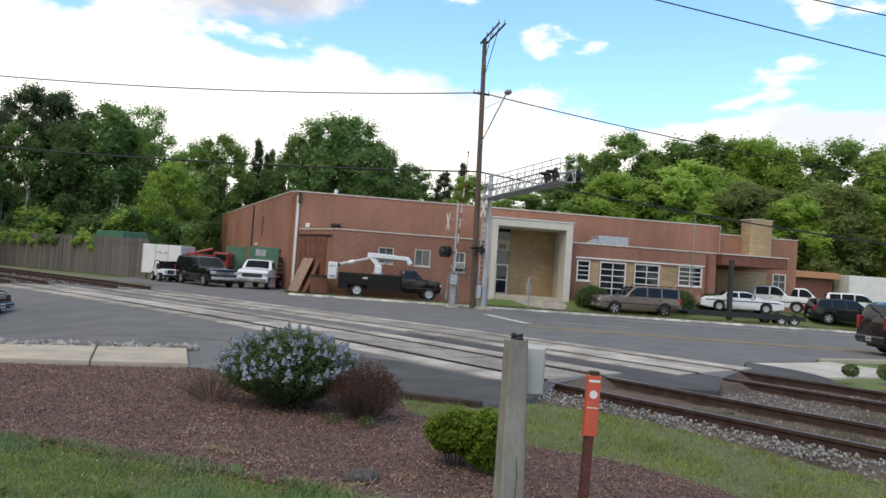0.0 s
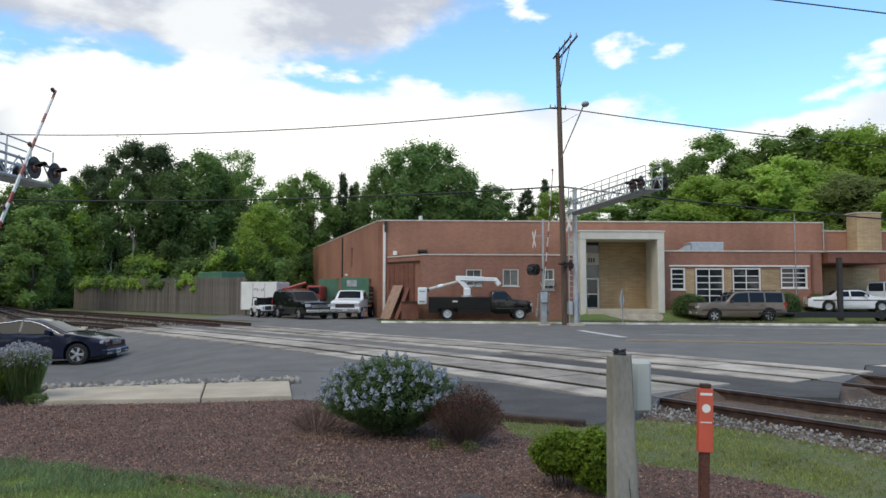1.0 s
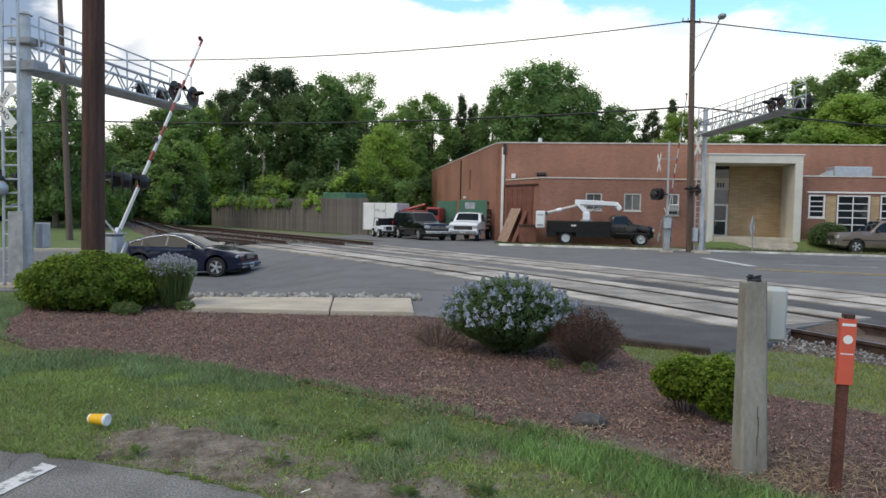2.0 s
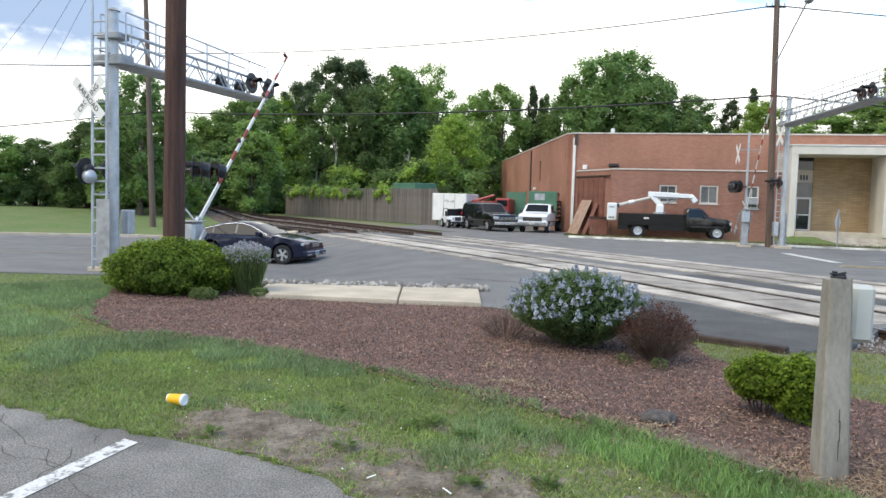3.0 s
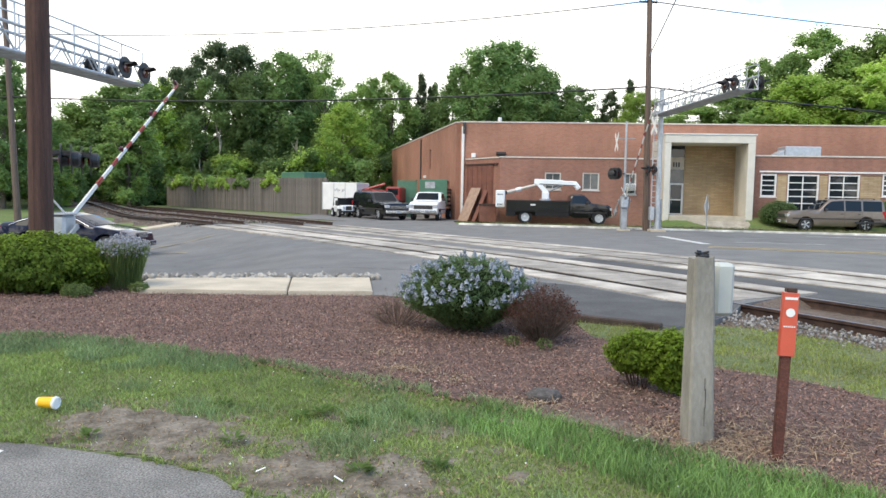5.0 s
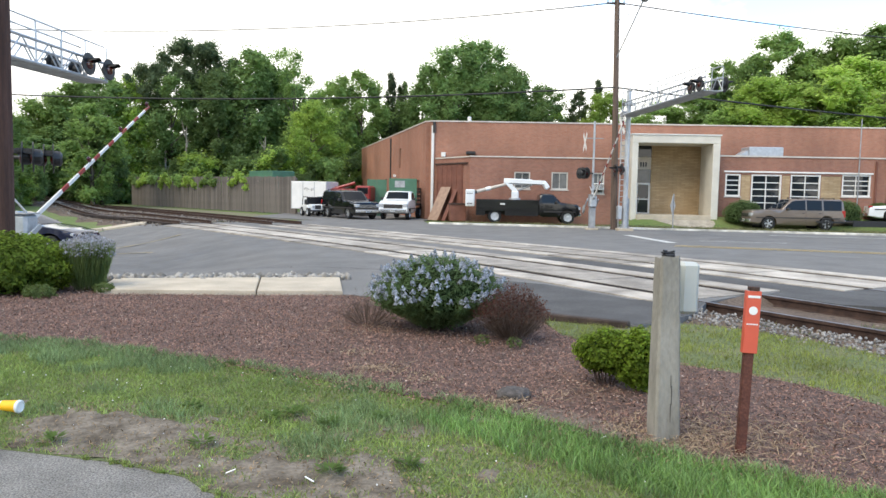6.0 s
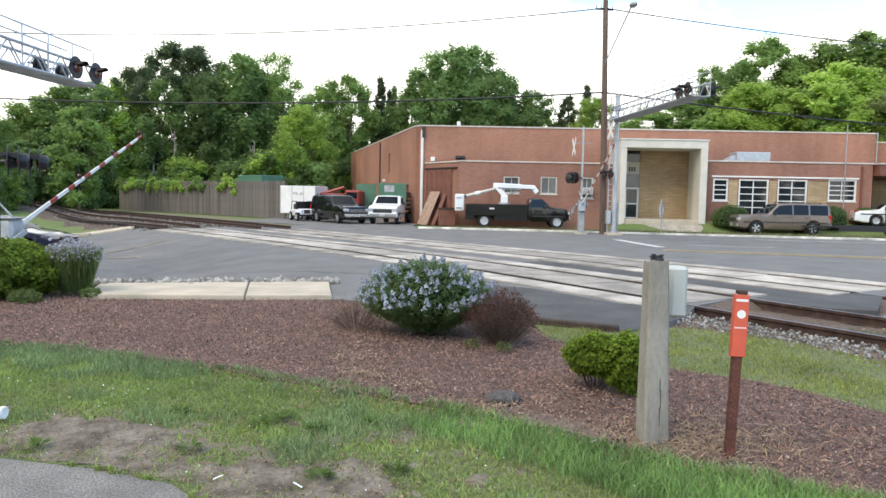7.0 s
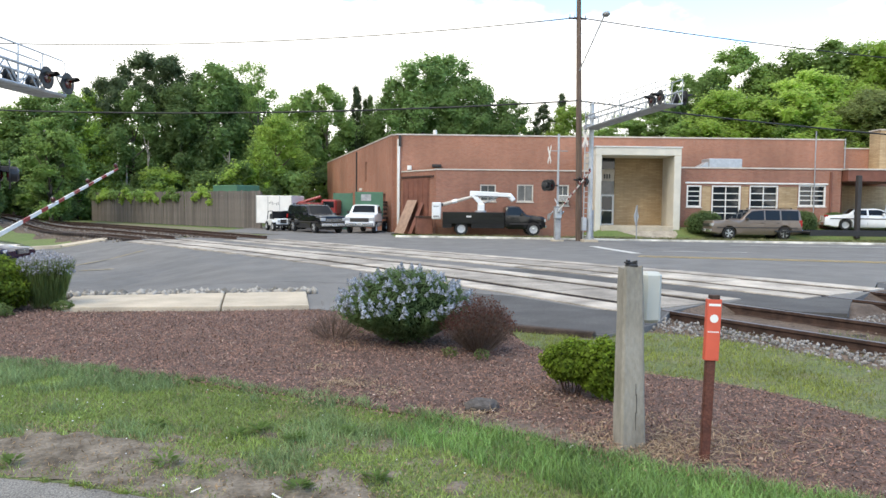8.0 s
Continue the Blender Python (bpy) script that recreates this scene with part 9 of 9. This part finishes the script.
def pickup(label, paint, m, cab=None, group=""):
    s = dict(PICKUP_CAB if cab is None else cab)
    t, wh = vehicle("pickup_truck", label, "pickup truck", s, paint, m, group)
    W = s["W"] / 2
    x0 = s["top"][0][0] - 0.02
    for sg in (-1, 1):
        bm = bmesh.new()
        for a, b, z0, z1 in ((-2.05 - 1.0, -2.05 - 0.46, 0.5, 0.86), (x0 - 0.55, x0, 0.5, 0.86), (-3.05, x0, 0.86, 1.16)):
            box(bm, (a, min(sg * W, sg * (W - 0.09)), z0), (b, max(sg * W, sg * (W - 0.09)), z1), 0.01)
        part("bed_side", bm, M[paint], t)
        wh.append(add_wheel(t, -2.05, sg * (W - 0.15), s["R"], s["tyre_w"], s["style"], -sg))
    part("bed_floor", boxes(((-3.04, -W + 0.1, 0.55), (x0, W - 0.1, 0.62))), M["dark_trim"], t)
    part("tailgate", boxes(((-3.12, -W + 0.05, 0.55), (-3.06, W - 0.05, 1.15), 0.01)), M[paint], t)
    part("rear_bumper", boxes(((-3.25, -W, 0.42), (-3.125, W, 0.58), 0.02)), M["chrome"], t)
    return t


def bucket_truck(m):
    """Black service truck with a white aerial boom folded over its body."""
    cab = dict(PICKUP_CAB, top=[(0.90, 0.9), (0.91, 1.3), (0.96, 1.70), (1.06, 1.80), (1.62, 1.81), (1.80, 1.75), (2.2, 1.32), (2.32, 1.28), (3.2, 1.20), (3.36, 1.1), (3.40, 0.62)], belt=1.24, clear=0.42, W=1.96, R=0.40, wheels=(2.66,),
               side=((1.08, 2.0),), wind=(1.78, 2.2), back=(0.90, 0.96), seams=(1.0,), mirror=1.95, lamp=0.95, bumper=0.58, style="disc", taper=0.03, tumble=0.12)
    t, wh = vehicle("bucket_truck", "black utility truck with a folded white aerial boom and bucket", "truck", cab, "paint_black", m)
    body = part("service_body", boxes(((-2.9, -1.05, 0.72), (0.86, 1.05, 1.42), 0.02)), M["paint_black"], t, "black steel service body with locker doors")
    for i in range(4):
        for sg in (-1, 1):
            y = sg * 1.053
            part("locker_door", boxes(((-2.82 + 0.83 * i, min(y, y + sg * 0.012), 0.80), (-2.05 + 0.83 * i, max(y, y + sg * 0.012), 1.36), 0.004)), M["paint_black"], body)
    part("skirt", boxes(((-2.9, -1.03, 0.45), (-2.35, 1.03, 0.717))), M["paint_black"], t)
    part("skirt", boxes(((-1.15, -1.03, 0.45), (0.86, 1.03, 0.717))), M["paint_black"], t)
    part("sticker", boxes(((-1.45, -1.07, 1.1), (-1.15, -1.066, 1.2))), M["plate"], t)
    for sg in (-1, 1):
        wh.append(add_wheel(t, -1.75, sg * 0.82, 0.40, 0.30, "disc", -sg))
    part("chassis", boxes(((-2.9, -0.45, 0.5), (3.2, 0.45, 0.7))), M["dark_trim"], t)
    part("turret", boxes(((-0.72, -0.24, 1.423), (-0.28, 0.24, 1.95), 0.05)), M["paint_white"], t, "white boom turret")
    part("turret_collar", rod((-0.5, 0, 1.423), (-0.5, 0, 1.52), 0.36, 0.33, 16), M["galv_dull"], t)
    bm = bmesh.new()
    box(bm, (-0.14, -0.17, 0.0), (0.14, 0.17, 0.95), 0.02, pose(-0.42, 0, 1.85, 0, -42, 0))
    part("lower_boom", bm, M["paint_white"], t)
    bm = bmesh.new()
    box(bm, (-0.2, -0.15, -0.19), (1.55, 0.15, 0.17), 0.03, pose(-1.0, 0, 2.55, 0, 2.0, 0))
    box(bm, (1.45, -0.13, -0.14), (2.35, 0.13, 0.14), 0.03, pose(-1.0, 0, 2.55, 0, 2.0, 0))
    part("upper_boom", bm, M["paint_white"], t)
    bm = bmesh.new()
    box(bm, (0.0, -0.17, -0.16), (0.50, 0.17, 0.16), 0.06, pose(1.22, 0, 2.52, 0, 52, 0))
    part("boom_head", bm, M["paint_white"], t)
    part("ram", rod((-0.30, 0, 1.98), (0.55, 0, 2.36), 0.05), M["galv_dull"], t)
    part("hose", rod((-0.9, -0.18, 2.42), (1.3, -0.18, 2.36), 0.02), M["black_metal"], t)
    part("jib", rod((-0.85, -0.05, 2.42), (-2.95, -0.05, 1.85), 0.08, 0.11, 8), M["coping"], t, "pale insulated jib")
    part("jib_sleeve", rod((-2.0, -0.05, 2.108), (-2.3, -0.05, 2.026), 0.13, 0.13, 10), M["paint_white"], t)
    bk = part("bucket", boxes(((-3.55, -0.35, 0.95), (-2.98, 0.35, 2.0), 0.05)), M["paint_white"], t, "white fibreglass bucket")
    bars_of_text(bk, -3.45, -0.352, 1.72, 0.35, 0.06, 5, M["ink"])
    bars_of_text(bk, -3.45, -0.352, 1.08, 0.35, 0.10, 4, M["ink"])
    part("bucket_bracket", boxes(((-3.2, -0.2, 1.75), (-2.85, 0.1, 1.95), 0.02)), M["dark_trim"], t)
    return t


def old_flatbed(m):
    """Old white cab truck with a dark stake body and a green sheet behind the cab."""
    cab = dict(PICKUP_CAB, top=[(0.25, 1.0), (0.26, 1.45), (0.34, 1.80), (0.55, 1.89), (1.2, 1.88), (1.4, 1.80), (1.75, 1.36), (1.9, 1.30), (2.7, 1.22), (2.88, 1.1), (2.92, 0.62)], belt=1.30, clear=0.42, W=1.95, R=0.38, wheels=(2.1,),
               side=((0.55, 1.62),), wind=(1.38, 1.76), back=(0.25, 0.34), seams=(0.5,), trim="dark_trim", mirror=1.5, lamp=0.95, lamp_w=0.3, lamp_h=0.2, grille_h=0.2, bumper=0.62, style="disc", taper=0.03, tumble=0.14)
    t, wh = vehicle("flatbed_truck", "old white cab truck with a dark stake body", "truck", cab, "paint_white", m)
    part("bed", boxes(((-2.4, -0.97, 0.9), (0.18, 0.97, 1.05))), M["dark_trim"], t)
    for sg in (-1, 1):
        for i in range(6):
            part("stake", boxes(((-2.38 + 0.48 * i, sg * 0.95 - 0.02, 1.053), (-2.31 + 0.48 * i, sg * 0.95 + 0.02, 2.15))), M["tie"], t)
        for z in (1.2, 1.5, 1.8, 2.0):
            part("rail", boxes(((-2.4, sg * 0.95 - 0.045, z), (0.0, sg * 0.95 - 0.022, z + 0.14))), M["tie"], t)
        wh.append(add_wheel(t, -1.5, sg * 0.78, 0.38, 0.28, "disc", -sg))
    hb = part("headboard", boxes(((0.02, -0.98, 1.053), (0.1, 0.98, 2.75), 0.01)), M["green_sheet"], t, "green slatted headboard behind the cab")
    for i in range(5):
        part("slat", boxes(((0.103, -0.98, 2.1 + i * 0.14), (0.125, 0.98, 2.2 + i * 0.14))), M["green_sheet"], hb)
    part("mesh_panel", boxes(((0.13, -0.55, 2.15), (0.15, 0.15, 2.6))), M["galv_dull"], hb)
    part("chassis", boxes(((-2.3, -0.4, 0.5), (2.6, 0.4, 0.85))), M["dark_trim"], t)
    return t


def build_vehicles():
    g = lambda x, y: land(x, y)
    sedan, wheels = vehicle("sedan_car", "dark navy four-door sedan backing away from the lowering gate", "car", SEDAN, "paint_navy", pose(0, 0, 0))
    # bright window line, chrome nose strip and front spoiler of the sedan
    for sg in (-1, 1):
        pts = [(-1.85, sg * 0.865, 0.985), (-1.5, sg * 0.82, 1.13), (-0.95, sg * 0.745, 1.285), (-0.4, sg * 0.70, 1.36), (-0.05, sg * 0.705, 1.345), (0.3, sg * 0.755, 1.255), (0.75, sg * 0.845, 1.055), (0.92, sg * 0.885, 0.975)]
        tube("window_trim", pts, 0.014, M["chrome"], "bright metal strip over the windows", parent=sedan)
        part("fog_trim", boxes(((2.2, min(sg * 0.5, sg * 0.82), 0.34), (2.385, max(sg * 0.5, sg * 0.82), 0.37), 0.004)), M["chrome"], sedan)
    part("badge", boxes(((2.30, -0.05, 0.66), (2.33, 0.05, 0.73), 0.004)), M["chrome"], sedan)
    vehicle("suv", "black full-size SUV parked on the asphalt by the fence", "car", SUV, "paint_black", pose(-7.75, 49.2, g(-8, 49), 0, 0, -56))
    old_flatbed(pose(-4.2, 50.1, g(-4, 50), 0, 0, -98))
    bucket_truck(pose(3.66, 44.95, -0.13, 0, 0, 0))
    vehicle("suv", "tan full-size SUV with a dark rear window parked by the kerb", "car", SUV, "paint_tan", pose(19.75, 44.2, -0.2, 0, 0, 180))
    leaving, leaving_wheels = vehicle("suv", "black SUV driving away along the road", "car", CROSSOVER, "paint_black", pose(17.6, 20.6, g(17.6, 20.6), 0, 0, -12))
    # vehicles in the right-hand lot
    vehicle("sedan_car", "old white sedan parked in the lot", "car", OLD_SEDAN, "paint_white", pose(27.85, 45.6, g(27.85, 45.6), 0, 0, -14), "cars in the lot")
    pickup("white crew-cab pickup parked in the lot", "paint_white", pose(31.75, 47.9, g(31.75, 47.9), 0, 0, -34), group="cars in the lot")
    pickup("white crew-cab pickup parked in the lot", "paint_white", pose(36.3, 51.0, g(36.3, 51.0), 0, 0, -38), group="cars in the lot")
    vehicle("suv", "black SUV parked at the edge of the lot", "car", CROSSOVER, "paint_black", pose(35.0, 44.4, g(35.0, 44.4), 0, 0, -16), "cars in the lot")
    vehicle("suv", "white SUV parked in the lot", "car", CROSSOVER, "paint_white", pose(40.4, 50.0, g(40.4, 50), 0, 0, -30), "cars in the lot")
    vehicle("suv", "white SUV parked in the lot", "car", CROSSOVER, "paint_white", pose(44.6, 48.8, g(44.6, 48.8), 0, 0, 160), "cars in the lot")
    vehicle("suv", "grey SUV parked in the lot", "car", CROSSOVER, "paint_grey", pose(42.8, 45.2, g(42.8, 45.2), 0, 0, -14), "cars in the lot")
    vehicle("suv", "black SUV parked at the edge of the lot", "car", CROSSOVER, "paint_black", pose(47.6, 43.6, g(47.6, 43.6), 0, 0, 4), "cars in the lot")
    # low black flatbed trailer
    t = thing("flatbed_trailer", "long low black flatbed trailer standing on the verge", "trailer", pose(26.9, 42.6, g(26.9, 42.6) - 0.02, 0, 0, -4))
    part("deck", boxes(((-4.6, -1.0, 0.46), (3.1, 1.0, 0.58), 0.02)), M["black_metal"], t)
    part("side_rail", boxes(((-4.6, -1.05, 0.34), (3.1, -1.003, 0.64)), ((-4.6, 1.003, 0.34), (3.1, 1.05, 0.64))), M["black_metal"], t)
    part("drawbar", boxes(((-6.2, -0.06, 0.5), (-4.6, 0.06, 0.6))), M["black_metal"], t)
    part("jack", rod((-5.6, 0, -0.05), (-5.6, 0, 0.5), 0.05), M["black_metal"], t)
    for wx in (1.5, 2.35):
        for sg in (-1, 1):
            add_wheel(t, wx, sg * 0.95, 0.37, 0.22, "disc", -sg)
    # white enclosed trailer and the machines beside the fence
    t = thing("box_trailer", "white enclosed box trailer with faint graffiti beside the fence", "trailer", pose(-11.3, 54.8, g(-11, 54), 0, 0, -14))
    part("box", boxes(((-1.45, -1.1, 0.45), (1.45, 1.1, 2.5), 0.03)), M["white"], t)
    for i in range(4):
        part("side_rib", boxes(((-1.42 + 0.94 * i, -1.106, 0.5), (-1.38 + 0.94 * i, -1.102, 2.45))), M["galv_dull"], t)
    bm = bmesh.new()
    for i in range(7):
        box(bm, (-0.5 + i * 0.12, -1.108, 1.85 + 0.05 * math.sin(i * 2.1)), (-0.46 + i * 0.12, -1.102, 1.98 + 0.06 * math.sin(i * 1.3)), 0, pose(0, 0, 0, 0, 4, 0))
    part("graffiti_mark", bm, M["ink"], t)
    for sg in (-1, 1):
        add_wheel(t, 0.1, sg * 0.95, 0.34, 0.2, "disc", -sg)
    part("drawbar", boxes(((1.45, -0.05, 0.4), (2.9, 0.05, 0.5))), M["black_metal"], t)
    part("jack", rod((2.6, 0, -0.03), (2.6, 0, 0.42), 0.04), M["black_metal"], t)
    t = thing("white_trailer", "long white storage trailer at the back of the lot", "trailer", pose(53.3, 60, g(53.3, 60) - 0.35, 0, 0, -6))
    part("box", boxes(((-6, -1.2, 0.9), (6, 1.2, 3.8), 0.03)), M["white"], t)
    part("skirt", boxes(((-5.5, -1.1, 0.0), (5.5, 1.1, 0.897))), M["dark_trim"], t)
    t = thing("shed", "low orange-brown shed behind parked cars", "shed", pose(44.5, 61, g(44.5, 61)))
    part("wall", boxes(((-2.0, 0, -0.2), (2.2, 3, 3.0))), M["brown_paint"], t)
    part("roof", boxes(((-2.3, -0.5, 3.003), (2.5, 3.3, 3.6), 0.03)), mat("orange_board", (0.48, 0.24, 0.13), 0.8, var=0.15), t)
    # small white utility vehicle and a red machine
    t = thing("utility_cart", "small white open utility vehicle beside a black SUV", "utility vehicle", pose(-10.75, 51.6, g(-10.6, 52), 0, 0, -62))
    part("body", boxes(((-1.2, -0.6, 0.34), (0.4, 0.6, 0.80), 0.05)), M["paint_white"], t)
    part("hood", boxes(((0.403, -0.50, 0.42), (1.15, 0.50, 0.86), 0.06)), M["paint_white"], t)
    for sg in (-1, 1):
        part("mudguard", boxes(((0.42, min(sg * 0.503, sg * 0.72), 0.58), (1.12, max(sg * 0.503, sg * 0.72), 0.66), 0.02)), M["paint_white"], t)
        bm = bmesh.new()
        lathe(bm, ((0.07, 0.0), (0.07, 0.02), (0.03, 0.03)), 12, pose(1.152, sg * 0.34, 0.68, 0, 90, 0))
        part("headlamp", bm, M["galv"], t)
        part("screen_post", rod((0.36, sg * 0.56, 0.80), (0.26, sg * 0.54, 1.38), 0.03), M["black_metal"], t)
        part("roof_bar", rod((0.26, sg * 0.54, 1.38), (-0.8, sg * 0.54, 1.36), 0.028), M["black_metal"], t)
        part("rear_post", rod((-0.8, sg * 0.54, 1.36), (-0.9, sg * 0.56, 0.78), 0.028), M["black_metal"], t)
    part("windscreen", boxes(((0.30, -0.53, 0.86), (0.315, 0.53, 1.36))), M["car_glass"], t)
    part("grille", boxes(((1.151, -0.22, 0.52), (1.158, 0.22, 0.80))), M["dark_trim"], t)
    part("bumper", boxes(((1.16, -0.62, 0.34), (1.24, 0.62, 0.46), 0.015)), M["black_metal"], t)
    part("seat", boxes(((-0.6, -0.5, 0.803), (-0.15, 0.5, 1.18), 0.04)), M["black_metal"], t)
    for wx in (-0.8, 0.78):
        for sg in (-1, 1):
            add_wheel(t, wx, sg * 0.58, 0.32, 0.2, "disc", -sg)
    t = thing("red_loader", "red machine with a raised arm behind the parked SUV", "machine", pose(-8.6, 54.6, g(-8.6, 54.5), 0, 0, -8))
    part("chassis", boxes(((-1.9, -0.8, 0.5), (1.9, 0.8, 1.1), 0.05)), M["black_metal"], t)
    part("hood", boxes(((-1.7, -0.7, 1.103), (0.6, 0.7, 2.0), 0.12)), M["red"], t)
    part("cab", boxes(((0.603, -0.75, 1.103), (1.8, 0.75, 2.25), 0.12)), M["red"], t)
    part("cab_window", boxes(((0.8, -0.765, 1.65), (1.6, -0.752, 2.1), 0.01)), M["car_glass"], t)
    part("arm", rod((-1.9, -0.4, 1.75), (0.5, -0.4, 2.45), 0.11), M["red"], t)
    part("arm_ram", rod((-1.9, -0.4, 1.6), (0.1, -0.4, 2.15), 0.05), M["black_metal"], t)
    for wx in (-1.2, 1.2):
        for sg in (-1, 1):
            add_wheel(t, wx, sg * 0.75, 0.45, 0.3, "disc", -sg)
    return sedan, wheels, leaving, leaving_wheels


SEDAN_CAR, SEDAN_WHEELS, LEAVING, LEAVING_WHEELS = build_vehicles()


# ---- what moves ----
def motions():
    angles = ((0.0, 62.5), (0.5, 60.2), (1.0, 57.6), (1.5, 54.6), (2.0, 51.2), (2.2, 49.8), (3.3, 42.5), (3.5, 41.1), (4.0, 38.4), (4.5, 36.0), (5.0, 33.2), (5.2, 31.9), (6.3, 25.2),
              (6.5, 23.8), (7.0, 21.0), (7.5, 18.2), (8.0, 15.6))
    (g, arm, pz), (g2, arm2, pz2) = GATES
    walk(arm, [(t, pose(0, 0, pz, 0, -a, 0)) for t, a in angles])
    # the sedan backs away once the boom comes down; its wheels turn with it
    head = 0.0
    fwd = Vector((math.cos(radians(head)), math.sin(radians(head)), 0))
    nose = Vector((-11.90, 23.8, 0.0))
    steps = ((0.0, 0.0), (0.5, 0.0), (1.0, 0.0), (1.5, 0.0), (2.0, 0.04), (2.5, 0.13), (3.0, 0.28), (3.25, 0.40), (3.5, 0.58), (3.75, 0.85), (4.0, 1.15), (4.25, 1.41), (4.5, 1.67), (4.75, 1.96), (5.0, 2.25),
             (5.25, 2.47), (5.5, 2.65), (5.75, 2.79), (6.0, 2.89), (6.25, 2.97), (6.5, 3.03), (6.75, 3.09), (7.0, 3.16), (7.25, 3.26), (7.5, 3.38), (7.75, 3.51), (8.0, 3.65))
    rows = []
    for t, d in steps:
        p = nose - fwd * d
        rows.append((t, pose(p.x, p.y, land(p.x, p.y) + 0.012, 0, 0, head)))
    walk(SEDAN_CAR, rows)
    for w in SEDAN_WHEELS:
        base = w.matrix_basis.copy()
        walk(w, [(t, Matrix.Translation(base.translation) @ pose(0, 0, 0, 0, math.degrees(-d / 0.335), 0) @ base.to_3x3().to_4x4()) for t, d in steps])
    # the other car leaves along the road
    rows, turn = [], 0.0
    for i in range(0, 161):
        t = i * 0.05
        x, y = 19.5 + 8.9 * t, 20.2 - 1.7 * t
        rows.append((t, pose(x, y, land(x, y) + 0.012, 0, 0, -12)))
    walk(LEAVING, rows[::20])
    for w in LEAVING_WHEELS:
        base = w.matrix_basis.copy()
        walk(w, [(i * 0.05, Matrix.Translation(base.translation) @ pose(0, 0, 0, 0, math.degrees(9.1 * i * 0.05 / 0.35), 0) @ base.to_3x3().to_4x4()) for i in range(161)])
    walk(arm2, [(t, pose(0, 0, pz2, 0, -(a + 13 * (1 - t / 8)), 0)) for t, a in angles])


motions()
